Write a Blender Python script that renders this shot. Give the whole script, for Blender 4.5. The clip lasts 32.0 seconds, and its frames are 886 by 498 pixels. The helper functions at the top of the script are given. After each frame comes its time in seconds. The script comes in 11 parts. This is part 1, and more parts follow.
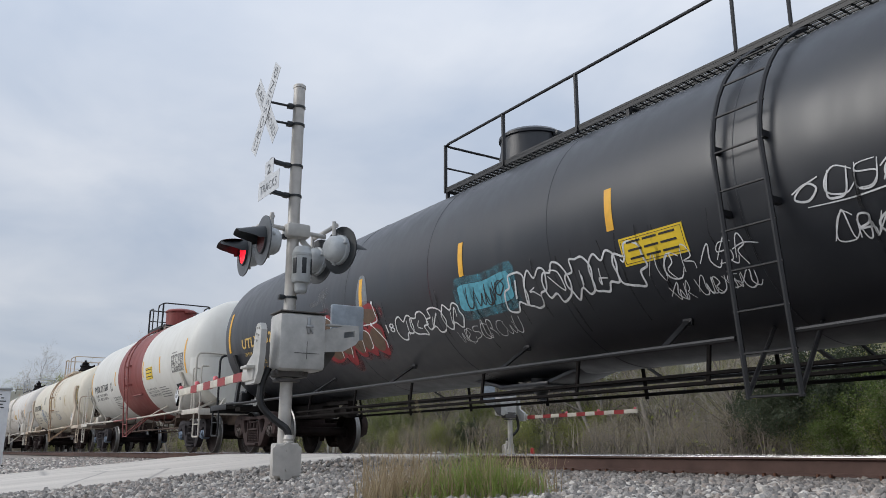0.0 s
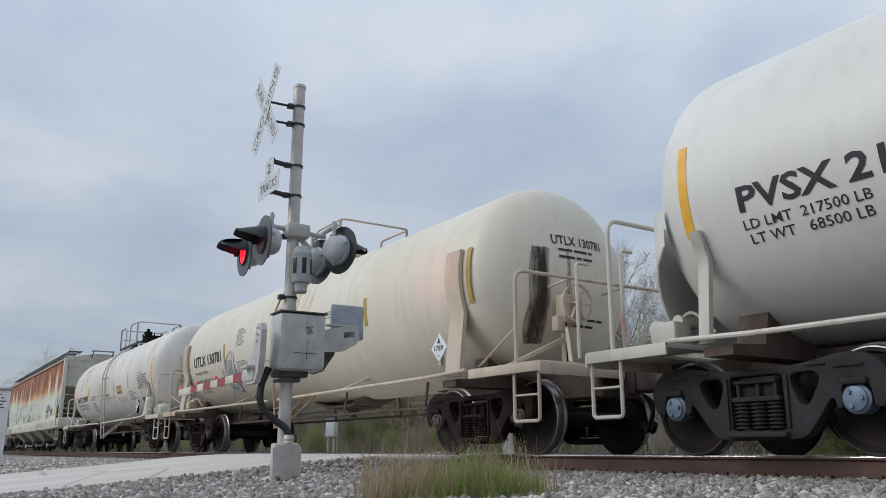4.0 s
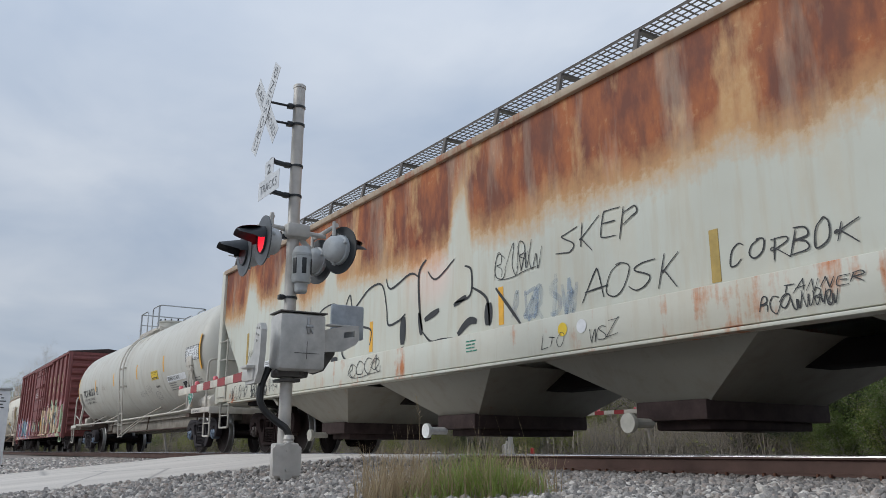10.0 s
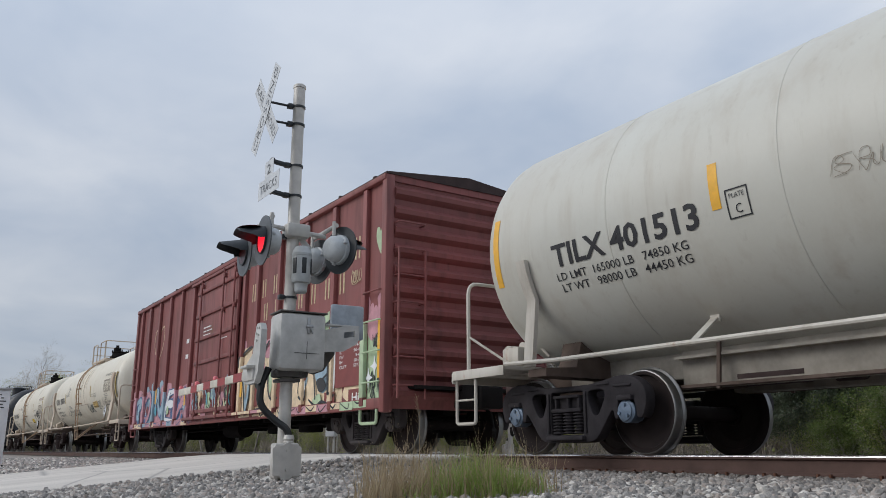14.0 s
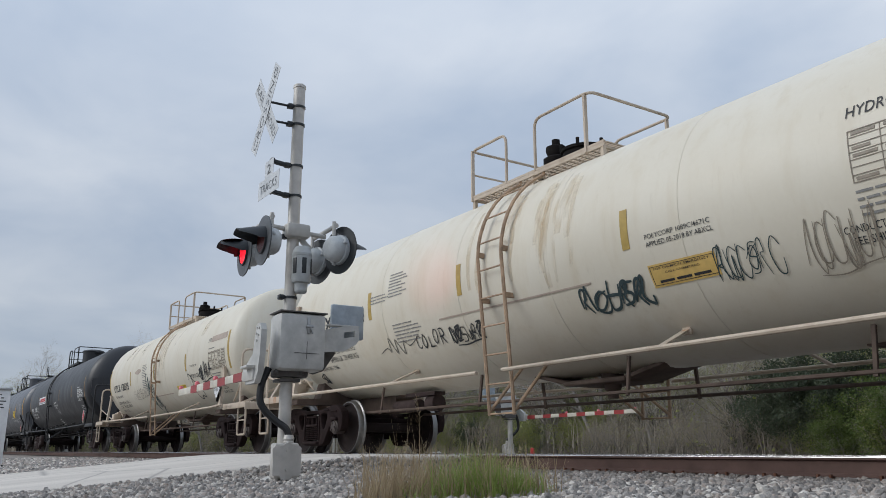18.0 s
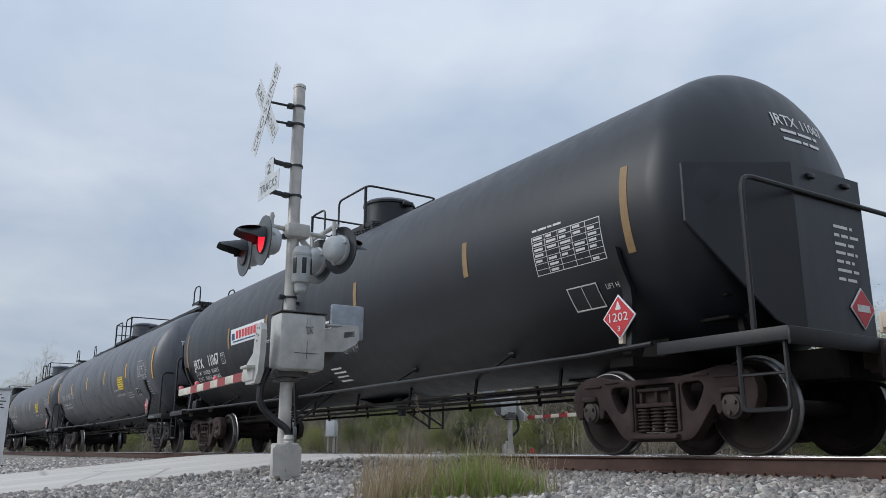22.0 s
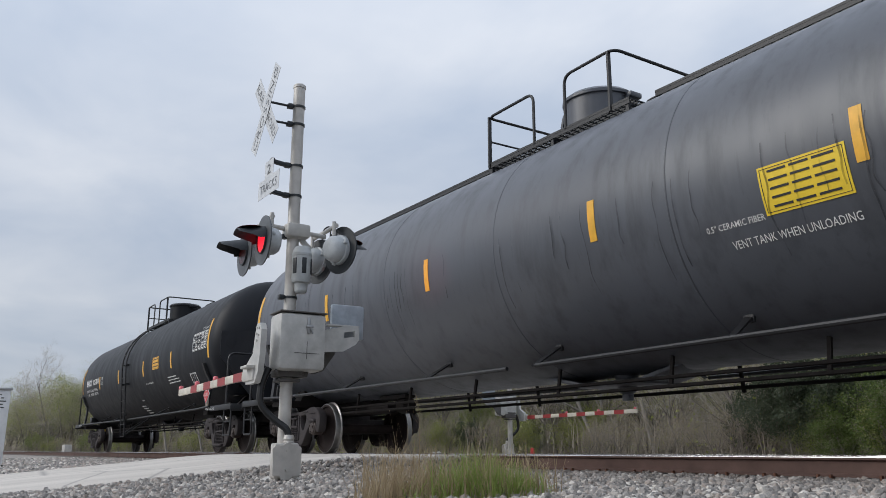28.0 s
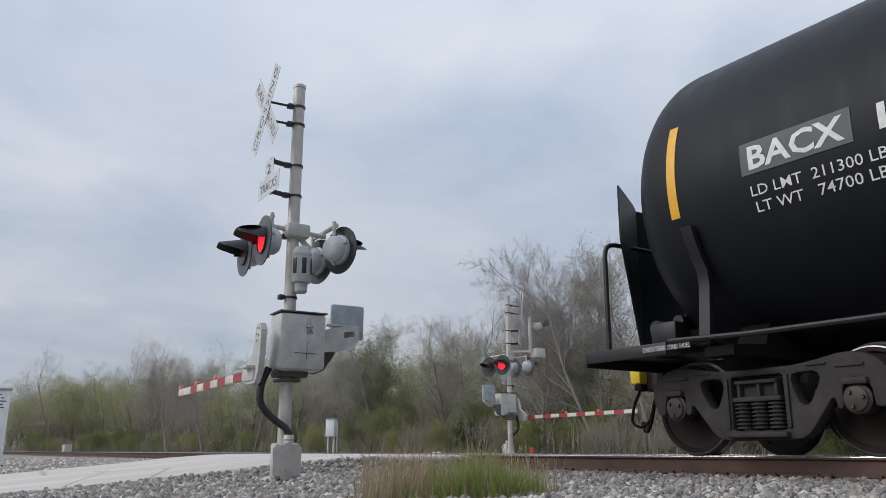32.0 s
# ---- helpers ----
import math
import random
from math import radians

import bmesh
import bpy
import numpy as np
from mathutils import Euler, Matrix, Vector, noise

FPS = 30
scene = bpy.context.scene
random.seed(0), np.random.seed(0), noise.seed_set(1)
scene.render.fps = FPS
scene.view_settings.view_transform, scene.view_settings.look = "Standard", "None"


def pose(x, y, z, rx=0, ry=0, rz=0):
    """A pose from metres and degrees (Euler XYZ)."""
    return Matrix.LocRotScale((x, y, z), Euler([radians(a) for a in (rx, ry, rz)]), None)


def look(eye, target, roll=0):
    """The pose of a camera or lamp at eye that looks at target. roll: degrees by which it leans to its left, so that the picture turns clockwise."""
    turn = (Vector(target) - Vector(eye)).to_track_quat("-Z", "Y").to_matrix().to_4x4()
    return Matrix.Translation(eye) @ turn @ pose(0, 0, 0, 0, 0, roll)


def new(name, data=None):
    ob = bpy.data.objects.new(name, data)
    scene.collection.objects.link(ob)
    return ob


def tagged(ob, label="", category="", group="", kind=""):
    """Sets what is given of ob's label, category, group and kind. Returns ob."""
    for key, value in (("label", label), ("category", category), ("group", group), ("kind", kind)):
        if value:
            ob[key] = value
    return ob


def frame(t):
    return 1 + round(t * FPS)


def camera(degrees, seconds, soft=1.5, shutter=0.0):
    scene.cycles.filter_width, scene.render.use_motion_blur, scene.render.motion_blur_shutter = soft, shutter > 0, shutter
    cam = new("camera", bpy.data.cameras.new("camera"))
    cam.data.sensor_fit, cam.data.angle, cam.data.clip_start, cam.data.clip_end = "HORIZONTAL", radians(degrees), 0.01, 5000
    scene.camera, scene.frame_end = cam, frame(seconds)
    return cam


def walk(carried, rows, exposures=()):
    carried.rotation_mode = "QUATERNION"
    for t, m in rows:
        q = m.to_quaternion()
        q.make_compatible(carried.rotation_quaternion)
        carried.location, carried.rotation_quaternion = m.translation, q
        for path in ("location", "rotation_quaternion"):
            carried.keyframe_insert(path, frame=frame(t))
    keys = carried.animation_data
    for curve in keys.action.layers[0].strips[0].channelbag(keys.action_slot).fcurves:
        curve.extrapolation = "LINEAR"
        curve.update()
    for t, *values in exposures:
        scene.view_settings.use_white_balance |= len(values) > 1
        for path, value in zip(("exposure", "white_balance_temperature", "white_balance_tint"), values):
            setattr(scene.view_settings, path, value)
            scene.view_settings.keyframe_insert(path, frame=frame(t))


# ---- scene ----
# World: z = 0 is the rail top, +X runs along the track in the train's direction, +Y across it away from the camera.
cam = camera(57.0, 32.0, soft=0.8)
EYE = pose(0, 0, 0.045, 90 + 13.9, 0.0, 56.8)
walk(cam, [(0, EYE), (32, EYE)], [
    (0, 0.09, 6490, 9.9), (1.0, 0.08, 6470, 9.8), (2.6, -0.07, 6400, 9.3), (6.0, -0.08, 6200, 7.8), (8.0, -0.08, 6220, 7.9), (10.0, -0.07, 6300, 8.5), (12.0, -0.06, 6420, 9.4), (13.0, -0.06, 6340, 8.8), (14.0, -0.06, 6400, 9.3),
    (15.0, 0.06, 6500, 10.0), (16.2, -0.07, 6370, 9.0), (18.0, -0.07, 6270, 8.3), (20.5, -0.06, 6220, 7.9), (22.0, 0.02, 6220, 7.9), (23.4, 0.09, 6400, 9.3), (28.5, 0.09, 6470, 9.8), (30.0, -0.04, 6450, 9.6), (31.2, -0.02, 6490, 9.9), (32, 0.02, 6470, 9.8)])
scene.view_settings.exposure = 0.0

TRACK_Y = 7.55
WHEEL_R = 0.457


# ---- light ----
def build_world():
    w = bpy.data.worlds.new("overcast_sky")
    scene.world = w
    w.use_nodes = True
    n, l = w.node_tree.nodes, w.node_tree.links
    n.clear()
    out = n.new("ShaderNodeOutputWorld")
    bg = n.new("ShaderNodeBackground")
    sky = n.new("ShaderNodeTexSky")
    sky.sky_type, sky.sun_disc = "NISHITA", False
    sky.sun_elevation, sky.sun_rotation = radians(33), radians(200)
    tc = n.new("ShaderNodeTexCoord")
    sep = n.new("ShaderNodeSeparateXYZ")
    l.new(tc.outputs["Generated"], sep.inputs[0])
    # clouds flatten towards the horizon: divide the direction by its height
    zz = n.new("ShaderNodeMath")
    zz.operation = "ADD"
    zz.inputs[1].default_value = 0.22
    l.new(sep.outputs[2], zz.inputs[0])
    div = n.new("ShaderNodeVectorMath")
    div.operation = "DIVIDE"
    comb = n.new("ShaderNodeCombineXYZ")
    for i in range(3):
        l.new(zz.outputs[0], comb.inputs[i])
    l.new(tc.outputs["Generated"], div.inputs[0])
    l.new(comb.outputs[0], div.inputs[1])
    ns = n.new("ShaderNodeTexNoise")
    ns.inputs["Scale"].default_value, ns.inputs["Detail"].default_value = 1.5, 5.0
    ns.inputs["Roughness"].default_value = 0.5
    ns.inputs["Distortion"].default_value = 0.35
    l.new(div.outputs[0], ns.inputs["Vector"])
    ramp = n.new("ShaderNodeValToRGB")
    ramp.color_ramp.elements[0].position, ramp.color_ramp.elements[0].color = 0.3, (0.41, 0.485, 0.61, 1)
    ramp.color_ramp.elements[1].position, ramp.color_ramp.elements[1].color = 0.68, (0.675, 0.710, 0.775, 1)
    l.new(ns.outputs["Fac"], ramp.inputs["Fac"])
    # overcast law: the zenith is brighter than the horizon
    up = n.new("ShaderNodeMapRange")
    up.inputs["From Min"].default_value, up.inputs["From Max"].default_value = 0.0, 1.0
    up.inputs["To Min"].default_value, up.inputs["To Max"].default_value = 0.75, 1.66
    l.new(sep.outputs[2], up.inputs["Value"])
    mul = n.new("ShaderNodeMixRGB")
    mul.blend_type = "MULTIPLY"
    mul.inputs["Fac"].default_value = 1.0
    l.new(ramp.outputs["Color"], mul.inputs["Color1"])
    l.new(up.outputs["Result"], mul.inputs["Color2"])
    skym = n.new("ShaderNodeMixRGB")
    skym.blend_type = "MULTIPLY"
    skym.inputs["Fac"].default_value = 1.0
    skym.inputs["Color2"].default_value = (0.09, 0.09, 0.09, 1)
    l.new(sky.outputs[0], skym.inputs["Color1"])
    mix = n.new("ShaderNodeMixRGB")
    mix.inputs["Fac"].default_value = 0.9
    l.new(skym.outputs["Color"], mix.inputs["Color1"])
    l.new(mul.outputs["Color"], mix.inputs["Color2"])
    l.new(mix.outputs["Color"], bg.inputs["Color"])
    bg.inputs["Strength"].default_value = 1.0
    l.new(bg.outputs[0], out.inputs[0])
    sun = bpy.data.lights.new("sun", "SUN")
    sun.energy, sun.angle, sun.color = 1.5, radians(35), (1.0, 0.965, 0.915)
    so = new("sun", sun)
    so.matrix_world = look((-6, -9, 9.3), (0, 4, 0))


build_world()


# ---- materials ----
def node_mat(name):
    m = bpy.data.materials.new(name)
    m.use_nodes = True
    n, l = m.node_tree.nodes, m.node_tree.links
    b = n["Principled BSDF"]
    return m, n, l, b


def noise_tex(n, l, vec, scale, detail=4.0, rough=0.55):
    t = n.new("ShaderNodeTexNoise")
    t.inputs["Scale"].default_value, t.inputs["Detail"].default_value = scale, detail
    t.inputs["Roughness"].default_value = rough
    l.new(vec, t.inputs["Vector"])
    return t.outputs["Fac"]


def ramp_of(n, l, fac, p0, p1, c0=(0, 0, 0, 1), c1=(1, 1, 1, 1)):
    r = n.new("ShaderNodeValToRGB")
    r.color_ramp.elements[0].position, r.color_ramp.elements[0].color = p0, c0
    r.color_ramp.elements[1].position, r.color_ramp.elements[1].color = p1, c1
    l.new(fac, r.inputs["Fac"])
    return r.outputs["Color"]


def mixed(n, l, fac, a, b, blend="MIX"):
    m = n.new("ShaderNodeMixRGB")
    m.blend_type = blend
    for sock, v in (("Fac", fac), ("Color1", a), ("Color2", b)):
        if isinstance(v, (int, float)):
            m.inputs[sock].default_value = v
        elif isinstance(v, tuple):
            m.inputs[sock].default_value = (*v[:3], 1)
        else:
            l.new(v, m.inputs[sock])
    return m.outputs["Color"]


def vec_of(n, l, stretch=(1, 1, 1), spread=True):
    tc = n.new("ShaderNodeTexCoord")
    mp = n.new("ShaderNodeMapping")
    mp.inputs["Scale"].default_value = stretch
    if spread:
        oi = n.new("ShaderNodeObjectInfo")
        add = n.new("ShaderNodeVectorMath")
        add.operation = "MULTIPLY_ADD"
        add.inputs[1].default_value = (37.0, 11.0, 23.0)
        l.new(oi.outputs["Random"], add.inputs[0])
        l.new(tc.outputs["Object"], add.inputs[2])
        l.new(add.outputs[0], mp.inputs["Vector"])
    else:
        l.new(tc.outputs["Object"], mp.inputs["Vector"])
    return mp.outputs["Vector"]


def bumped(n, l, b, height, strength, dist=0.01):
    bp = n.new("ShaderNodeBump")
    bp.inputs["Strength"].default_value, bp.inputs["Distance"].default_value = strength, dist
    l.new(height, bp.inputs["Height"])
    l.new(bp.outputs[0], b.inputs["Normal"])


def plain(name, col, rough=0.6, metal=0.0, var=0.25, scale=6.0, bump=0.15, spread=True, sheen=0.5):
    """A paint or metal with grain and larger stains."""
    m, n, l, b = node_mat(name)
    v = vec_of(n, l, spread=spread)
    f1, f2 = noise_tex(n, l, v, scale, 5), noise_tex(n, l, v, scale * 7, 3)
    dark = tuple(c * (1 - var) for c in col)
    light = tuple(min(1, c * (1 + var * 0.6)) for c in col)
    c = mixed(n, l, ramp_of(n, l, f1, 0.3, 0.7), dark, light)
    c = mixed(n, l, var * 0.6, c, mixed(n, l, f2, dark, light))
    l.new(c, b.inputs["Base Color"])
    b.inputs["Roughness"].default_value, b.inputs["Metallic"].default_value = rough, metal
    b.inputs["Specular IOR Level"].default_value = sheen
    if bump:
        bumped(n, l, b, f2, bump, 0.004)
    return m


def car_paint(name, col, dirt, streak=0.5, rough=0.45, rust=0.0, rust_col=(0.19, 0.055, 0.018), blotch=0.35, sheen=0.5):
    """Weathered enamel: broad fading, vertical grime runs and, on request, rust patches with runs."""
    m, n, l, b = node_mat(name)
    v = vec_of(n, l)
    vs = vec_of(n, l, (2.6, 2.6, 0.35))
    vr = vec_of(n, l, (7.0, 7.0, 0.8))
    broad = noise_tex(n, l, v, 0.55, 5)
    runs = noise_tex(n, l, vs, 1.6, 6, 0.6)
    fine = noise_tex(n, l, v, 24, 4)
    thin = noise_tex(n, l, vr, 1.5, 4, 0.65)
    c = mixed(n, l, ramp_of(n, l, broad, 0.35, 0.72), col, tuple(a * (1 - blotch) + d * blotch for a, d in zip(col, dirt)))
    c = mixed(n, l, mixed(n, l, 1.0, ramp_of(n, l, runs, 0.50, 0.78), (streak,) * 3, "MULTIPLY"), c, dirt)
    c = mixed(n, l, mixed(n, l, 1.0, ramp_of(n, l, thin, 0.60, 0.80), (streak * 0.7,) * 3, "MULTIPLY"), c, tuple(d * 0.7 for d in dirt))
    c = mixed(n, l, 0.12, c, mixed(n, l, fine, tuple(a * 0.6 for a in col), col))
    if rust:
        patch = noise_tex(n, l, v, 1.1, 8, 0.65)
        run2 = noise_tex(n, l, vr, 1.0, 5, 0.6)
        both = mixed(n, l, 0.4, patch, run2)
        c = mixed(n, l, ramp_of(n, l, both, 0.62 - rust * 0.2, 0.70 - rust * 0.16), c, mixed(n, l, fine, rust_col, tuple(min(1, 2.1 * k) for k in rust_col)))
    l.new(c, b.inputs["Base Color"])
    r = n.new("ShaderNodeMapRange")
    r.inputs["To Min"].default_value, r.inputs["To Max"].default_value = rough - 0.1, rough + 0.25
    l.new(runs, r.inputs["Value"])
    l.new(r.outputs["Result"], b.inputs["Roughness"])
    b.inputs["Specular IOR Level"].default_value = sheen
    bumped(n, l, b, fine, 0.12, 0.003)
    return m


M = {}
M["black_tank"] = car_paint("black_tank_paint", (0.0065, 0.0078, 0.0115), (0.020, 0.021, 0.024), 0.4, 0.42, sheen=0.22)
M["black_gloss"] = car_paint("glossy_black_tank_paint", (0.0125, 0.0148, 0.0205), (0.032, 0.035, 0.042), 0.45, 0.32, sheen=0.65)
M["black_satin"] = car_paint("satin_black_tank_paint", (0.0078, 0.0092, 0.0135), (0.022, 0.024, 0.030), 0.4, 0.36, sheen=0.5)
M["grey_black"] = car_paint("faded_black_tank_paint", (0.082, 0.089, 0.106), (0.020, 0.021, 0.025), 0.75, 0.34, sheen=0.6)
M["cream_tank"] = car_paint("cream_tank_paint", (0.69, 0.65, 0.555), (0.50, 0.40, 0.25), 0.35, 0.42)
M["clean_white"] = car_paint("clean_white_tank_paint", (0.72, 0.715, 0.675), (0.46, 0.43, 0.37), 0.30, 0.38)
M["rusty_white"] = car_paint("rust_stained_white_tank_paint", (0.71, 0.685, 0.645), (0.36, 0.29, 0.23), 0.45, 0.45, 0.16, (0.42, 0.25, 0.11))
M["grey_tank"] = car_paint("grey_beige_tank_paint", (0.575, 0.57, 0.515), (0.38, 0.32, 0.25), 0.45, 0.42)
M["red_band"] = car_paint("oxide_red_band_paint", (0.245, 0.044, 0.036), (0.12, 0.030, 0.026), 0.45, 0.42)
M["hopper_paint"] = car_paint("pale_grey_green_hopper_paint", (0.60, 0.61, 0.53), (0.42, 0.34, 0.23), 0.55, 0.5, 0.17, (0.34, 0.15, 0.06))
# hopper paint again, darkened by the shade on slope sheets and bays
M["hopper_shade"] = car_paint("shaded_hopper_paint", (0.29, 0.28, 0.24), (0.19, 0.15, 0.11), 0.5, 0.55, 0.05)
M["boxcar_paint"] = car_paint("maroon_boxcar_paint", (0.255, 0.076, 0.070), (0.075, 0.034, 0.032), 0.85, 0.55, 0.06, (0.10, 0.045, 0.022), 0.5)
M["truck_soot"] = plain("sooty_truck_casting", (0.040, 0.035, 0.038), 0.75, 0.0, 0.45, 5, 0.5, sheen=0.2)
M["truck_rust"] = plain("oily_brown_truck_casting", (0.026, 0.0165, 0.016), 0.8, 0.0, 0.55, 5, 0.5, sheen=0.1)
M["truck_black"] = plain("black_truck_casting", (0.054, 0.047, 0.048), 0.75, 0.0, 0.4, 5, 0.5, sheen=0.25)
M["truck_brown"] = plain("brown_truck_casting", (0.058, 0.039, 0.037), 0.8, 0.0, 0.5, 5, 0.5, sheen=0.25)
M["wheel"] = plain("rusty_wheel_steel", (0.028, 0.020, 0.019), 0.7, 0.2, 0.35, 4, 0.3, sheen=0.2)
M["tread"] = plain("worn_wheel_tread", (0.24, 0.235, 0.23), 0.38, 0.9, 0.2, 12, 0.05)
M["cap"] = plain("bearing_cap_steel", (0.07, 0.055, 0.05), 0.6, 0.3, 0.3, 12, 0.2)
M["cap_blue"] = plain("blue_grey_bearing_cap", (0.16, 0.21, 0.28), 0.5, 0.3, 0.3, 12, 0.2)
M["black_steel"] = plain("black_painted_steel", (0.014, 0.014, 0.016), 0.5, 0.0, 0.35, 6, 0.2)
M["red_steel"] = plain("red_painted_steel", (0.30, 0.095, 0.085), 0.5, 0.0, 0.32, 6, 0.2)
M["grimy_sill"] = plain("grimy_beige_sill_paint", (0.31, 0.28, 0.24), 0.7, 0.0, 0.5, 3, 0.3)
M["white_steel"] = car_paint("white_painted_steel", (0.61, 0.575, 0.51), (0.22, 0.165, 0.12), 0.55, 0.5, 0.10, (0.24, 0.11, 0.05))
M["cream_steel"] = car_paint("cream_painted_steel", (0.58, 0.49, 0.39), (0.24, 0.155, 0.095), 0.6, 0.55, 0.16, (0.26, 0.11, 0.045))
M["rusty_steel"] = plain("rust_streaked_cream_steel", (0.42, 0.29, 0.19), 0.7, 0.0, 0.6, 5, 0.3)
M["under"] = plain("underframe_grime", (0.015, 0.013, 0.0125), 0.85, 0.0, 0.35, 4, 0.4, sheen=0.12)
M["galv"] = plain("galvanised_steel", (0.42, 0.43, 0.44), 0.45, 0.7, 0.18, 9, 0.1)
M["stripe"] = plain("yellow_reflective_tape", (0.80, 0.42, 0.035), 0.45, 0.0, 0.15, 9, 0.05)
M["stripe_old"] = plain("faded_reflective_tape", (0.42, 0.29, 0.07), 0.55, 0.0, 0.25, 9, 0.05)
M["stripe_tan"] = plain("dull_tan_reflective_tape", (0.28, 0.18, 0.08), 0.6, 0.0, 0.25, 9, 0.05)
M["yellow"] = plain("yellow_sign_sheet", (0.80, 0.56, 0.03), 0.5, 0.0, 0.12, 9, 0.05)
M["ink"] = plain("black_stencil_paint", (0.022, 0.022, 0.026), 0.6, 0.0, 0.2, 20, 0.0)
M["dark_lens"] = plain("dark_red_marker_lens", (0.12, 0.015, 0.015), 0.35, 0.0, 0.2, 20, 0.0)
M["sill_brown"] = plain("dirt_brown_sill", (0.12, 0.088, 0.072), 0.8, 0.0, 0.4, 4, 0.3, sheen=0.2)
M["thin_ink"] = plain("worn_black_stencil_paint", (0.26, 0.255, 0.245), 0.7, 0.0, 0.4, 20, 0.0)
M["chalk"] = plain("white_stencil_paint", (0.72, 0.72, 0.71), 0.6, 0.0, 0.15, 20, 0.0)
M["gold"] = plain("yellow_stencil_paint", (0.62, 0.42, 0.12), 0.6, 0.0, 0.25, 20, 0.0)
M["spray_white"] = plain("white_spray_paint", (0.66, 0.67, 0.68), 0.6, 0.0, 0.3, 14, 0.0)
M["spray_black"] = plain("black_spray_paint", (0.025, 0.027, 0.03), 0.6, 0.0, 0.3, 14, 0.0)
M["spray_blue"] = plain("blue_spray_paint", (0.075, 0.13, 0.26), 0.6, 0.0, 0.35, 14, 0.0)
M["spray_cyan"] = plain("cyan_spray_paint", (0.10, 0.36, 0.46), 0.6, 0.0, 0.3, 14, 0.0)
M["spray_red"] = plain("red_spray_paint", (0.24, 0.02, 0.025), 0.6, 0.0, 0.35, 9, 0.0)
M["spray_brown"] = plain("brown_spray_fill", (0.105, 0.065, 0.04), 0.6, 0.0, 0.25, 9, 0.0)
M["spray_cream"] = plain("cream_spray_fill", (0.74, 0.58, 0.39), 0.6, 0.0, 0.3, 5, 0.0)
M["spray_pink"] = plain("pink_spray_fill", (0.52, 0.26, 0.30), 0.6, 0.0, 0.3, 5, 0.0)
M["spray_mint"] = plain("mint_spray_fill", (0.42, 0.53, 0.34), 0.6, 0.0, 0.25, 5, 0.0)
M["spray_sky"] = plain("pale_blue_spray_fill", (0.30, 0.42, 0.50), 0.6, 0.0, 0.3, 5, 0.0)
M["patch_red"] = plain("red_brown_touch_up_panel", (0.20, 0.045, 0.04), 0.6, 0.0, 0.15, 5, 0.0)
M["sign_white"] = plain("white_sign_sheet", (0.74, 0.75, 0.76), 0.5, 0.0, 0.1, 9, 0.05)
M["sign_red"] = plain("red_sign_sheet", (0.55, 0.03, 0.04), 0.45, 0.0, 0.12, 9, 0.05)
M["gate_red"] = plain("red_reflective_band", (0.50, 0.045, 0.04), 0.45, 0.0, 0.12, 9, 0.05)
M["sign_green"] = plain("green_placard_sheet", (0.03, 0.24, 0.16), 0.5, 0.0, 0.12, 9, 0.05)
M["navy"] = plain("dark_blue_ink", (0.02, 0.05, 0.16), 0.5, 0.0, 0.1, 9, 0.0)


# ---- mesh helpers ----
def finish(bm, name, smooth=True):
    bmesh.ops.recalc_face_normals(bm, faces=bm.faces)
    if smooth:
        for f in bm.faces:
            f.smooth = True
        for e in bm.edges:
            if len(e.link_faces) == 2 and e.calc_face_angle(0) > 0.6:
                e.smooth = False
    me = bpy.data.meshes.new(name)
    bm.to_mesh(me)
    bm.free()
    return me


def part(name, bm, material, parent=None, label="", m=None):
    """Links a bmesh, or a mesh made before, as one object under a thing or a part."""
    if isinstance(bm, bmesh.types.BMesh):
        me = finish(bm, name)
        me.materials.append(material)
    else:
        me = bm
    ob = new(name, me)
    if parent:
        ob.parent = parent
    if m is not None:
        ob.matrix_basis = m
    if label:
        tagged(ob, label)
    return ob


def mesh_of(name, bm, material):
    me = finish(bm, name)
    me.materials.append(material)
    return me


def thing(name, label, category, m=None, group="", kind=""):
    ob = new(name)
    ob.empty_display_size = 0.3
    if m is not None:
        ob.matrix_basis = m
    return tagged(ob, label, category, group, kind)


def B():
    return bmesh.new()


def box(bm, c, s, rot=None, bev=0.0):
    m = Matrix.Translation(c) @ (rot.to_4x4() if rot is not None else Matrix()) @ Matrix.Diagonal((*s, 1))
    r = bmesh.ops.create_cube(bm, size=1.0, matrix=m)
    if bev:
        es = list({e for v in r["verts"] for e in v.link_edges})
        bmesh.ops.bevel(bm, geom=es, offset=bev, segments=2, affect="EDGES", profile=0.5)
    return bm


def bar(bm, a, b, w, h, bev=0.0):
    """A straight flat bar from a to b; w across, h upright."""
    a, b = Vector(a), Vector(b)
    d = b - a
    q = d.to_track_quat("X", "Z").to_matrix()
    return box(bm, (a + b) / 2, (d.length, w, h), q, bev)


def rod(bm, a, b, r, seg=8, r2=None):
    a, b = Vector(a), Vector(b)
    d = b - a
    q = d.to_track_quat("Z", "Y").to_matrix().to_4x4()
    bmesh.ops.create_cone(bm, cap_ends=True, segments=seg, radius1=r, radius2=r if r2 is None else r2, depth=d.length,
                          matrix=Matrix.Translation((a + b) / 2) @ q)
    return bm


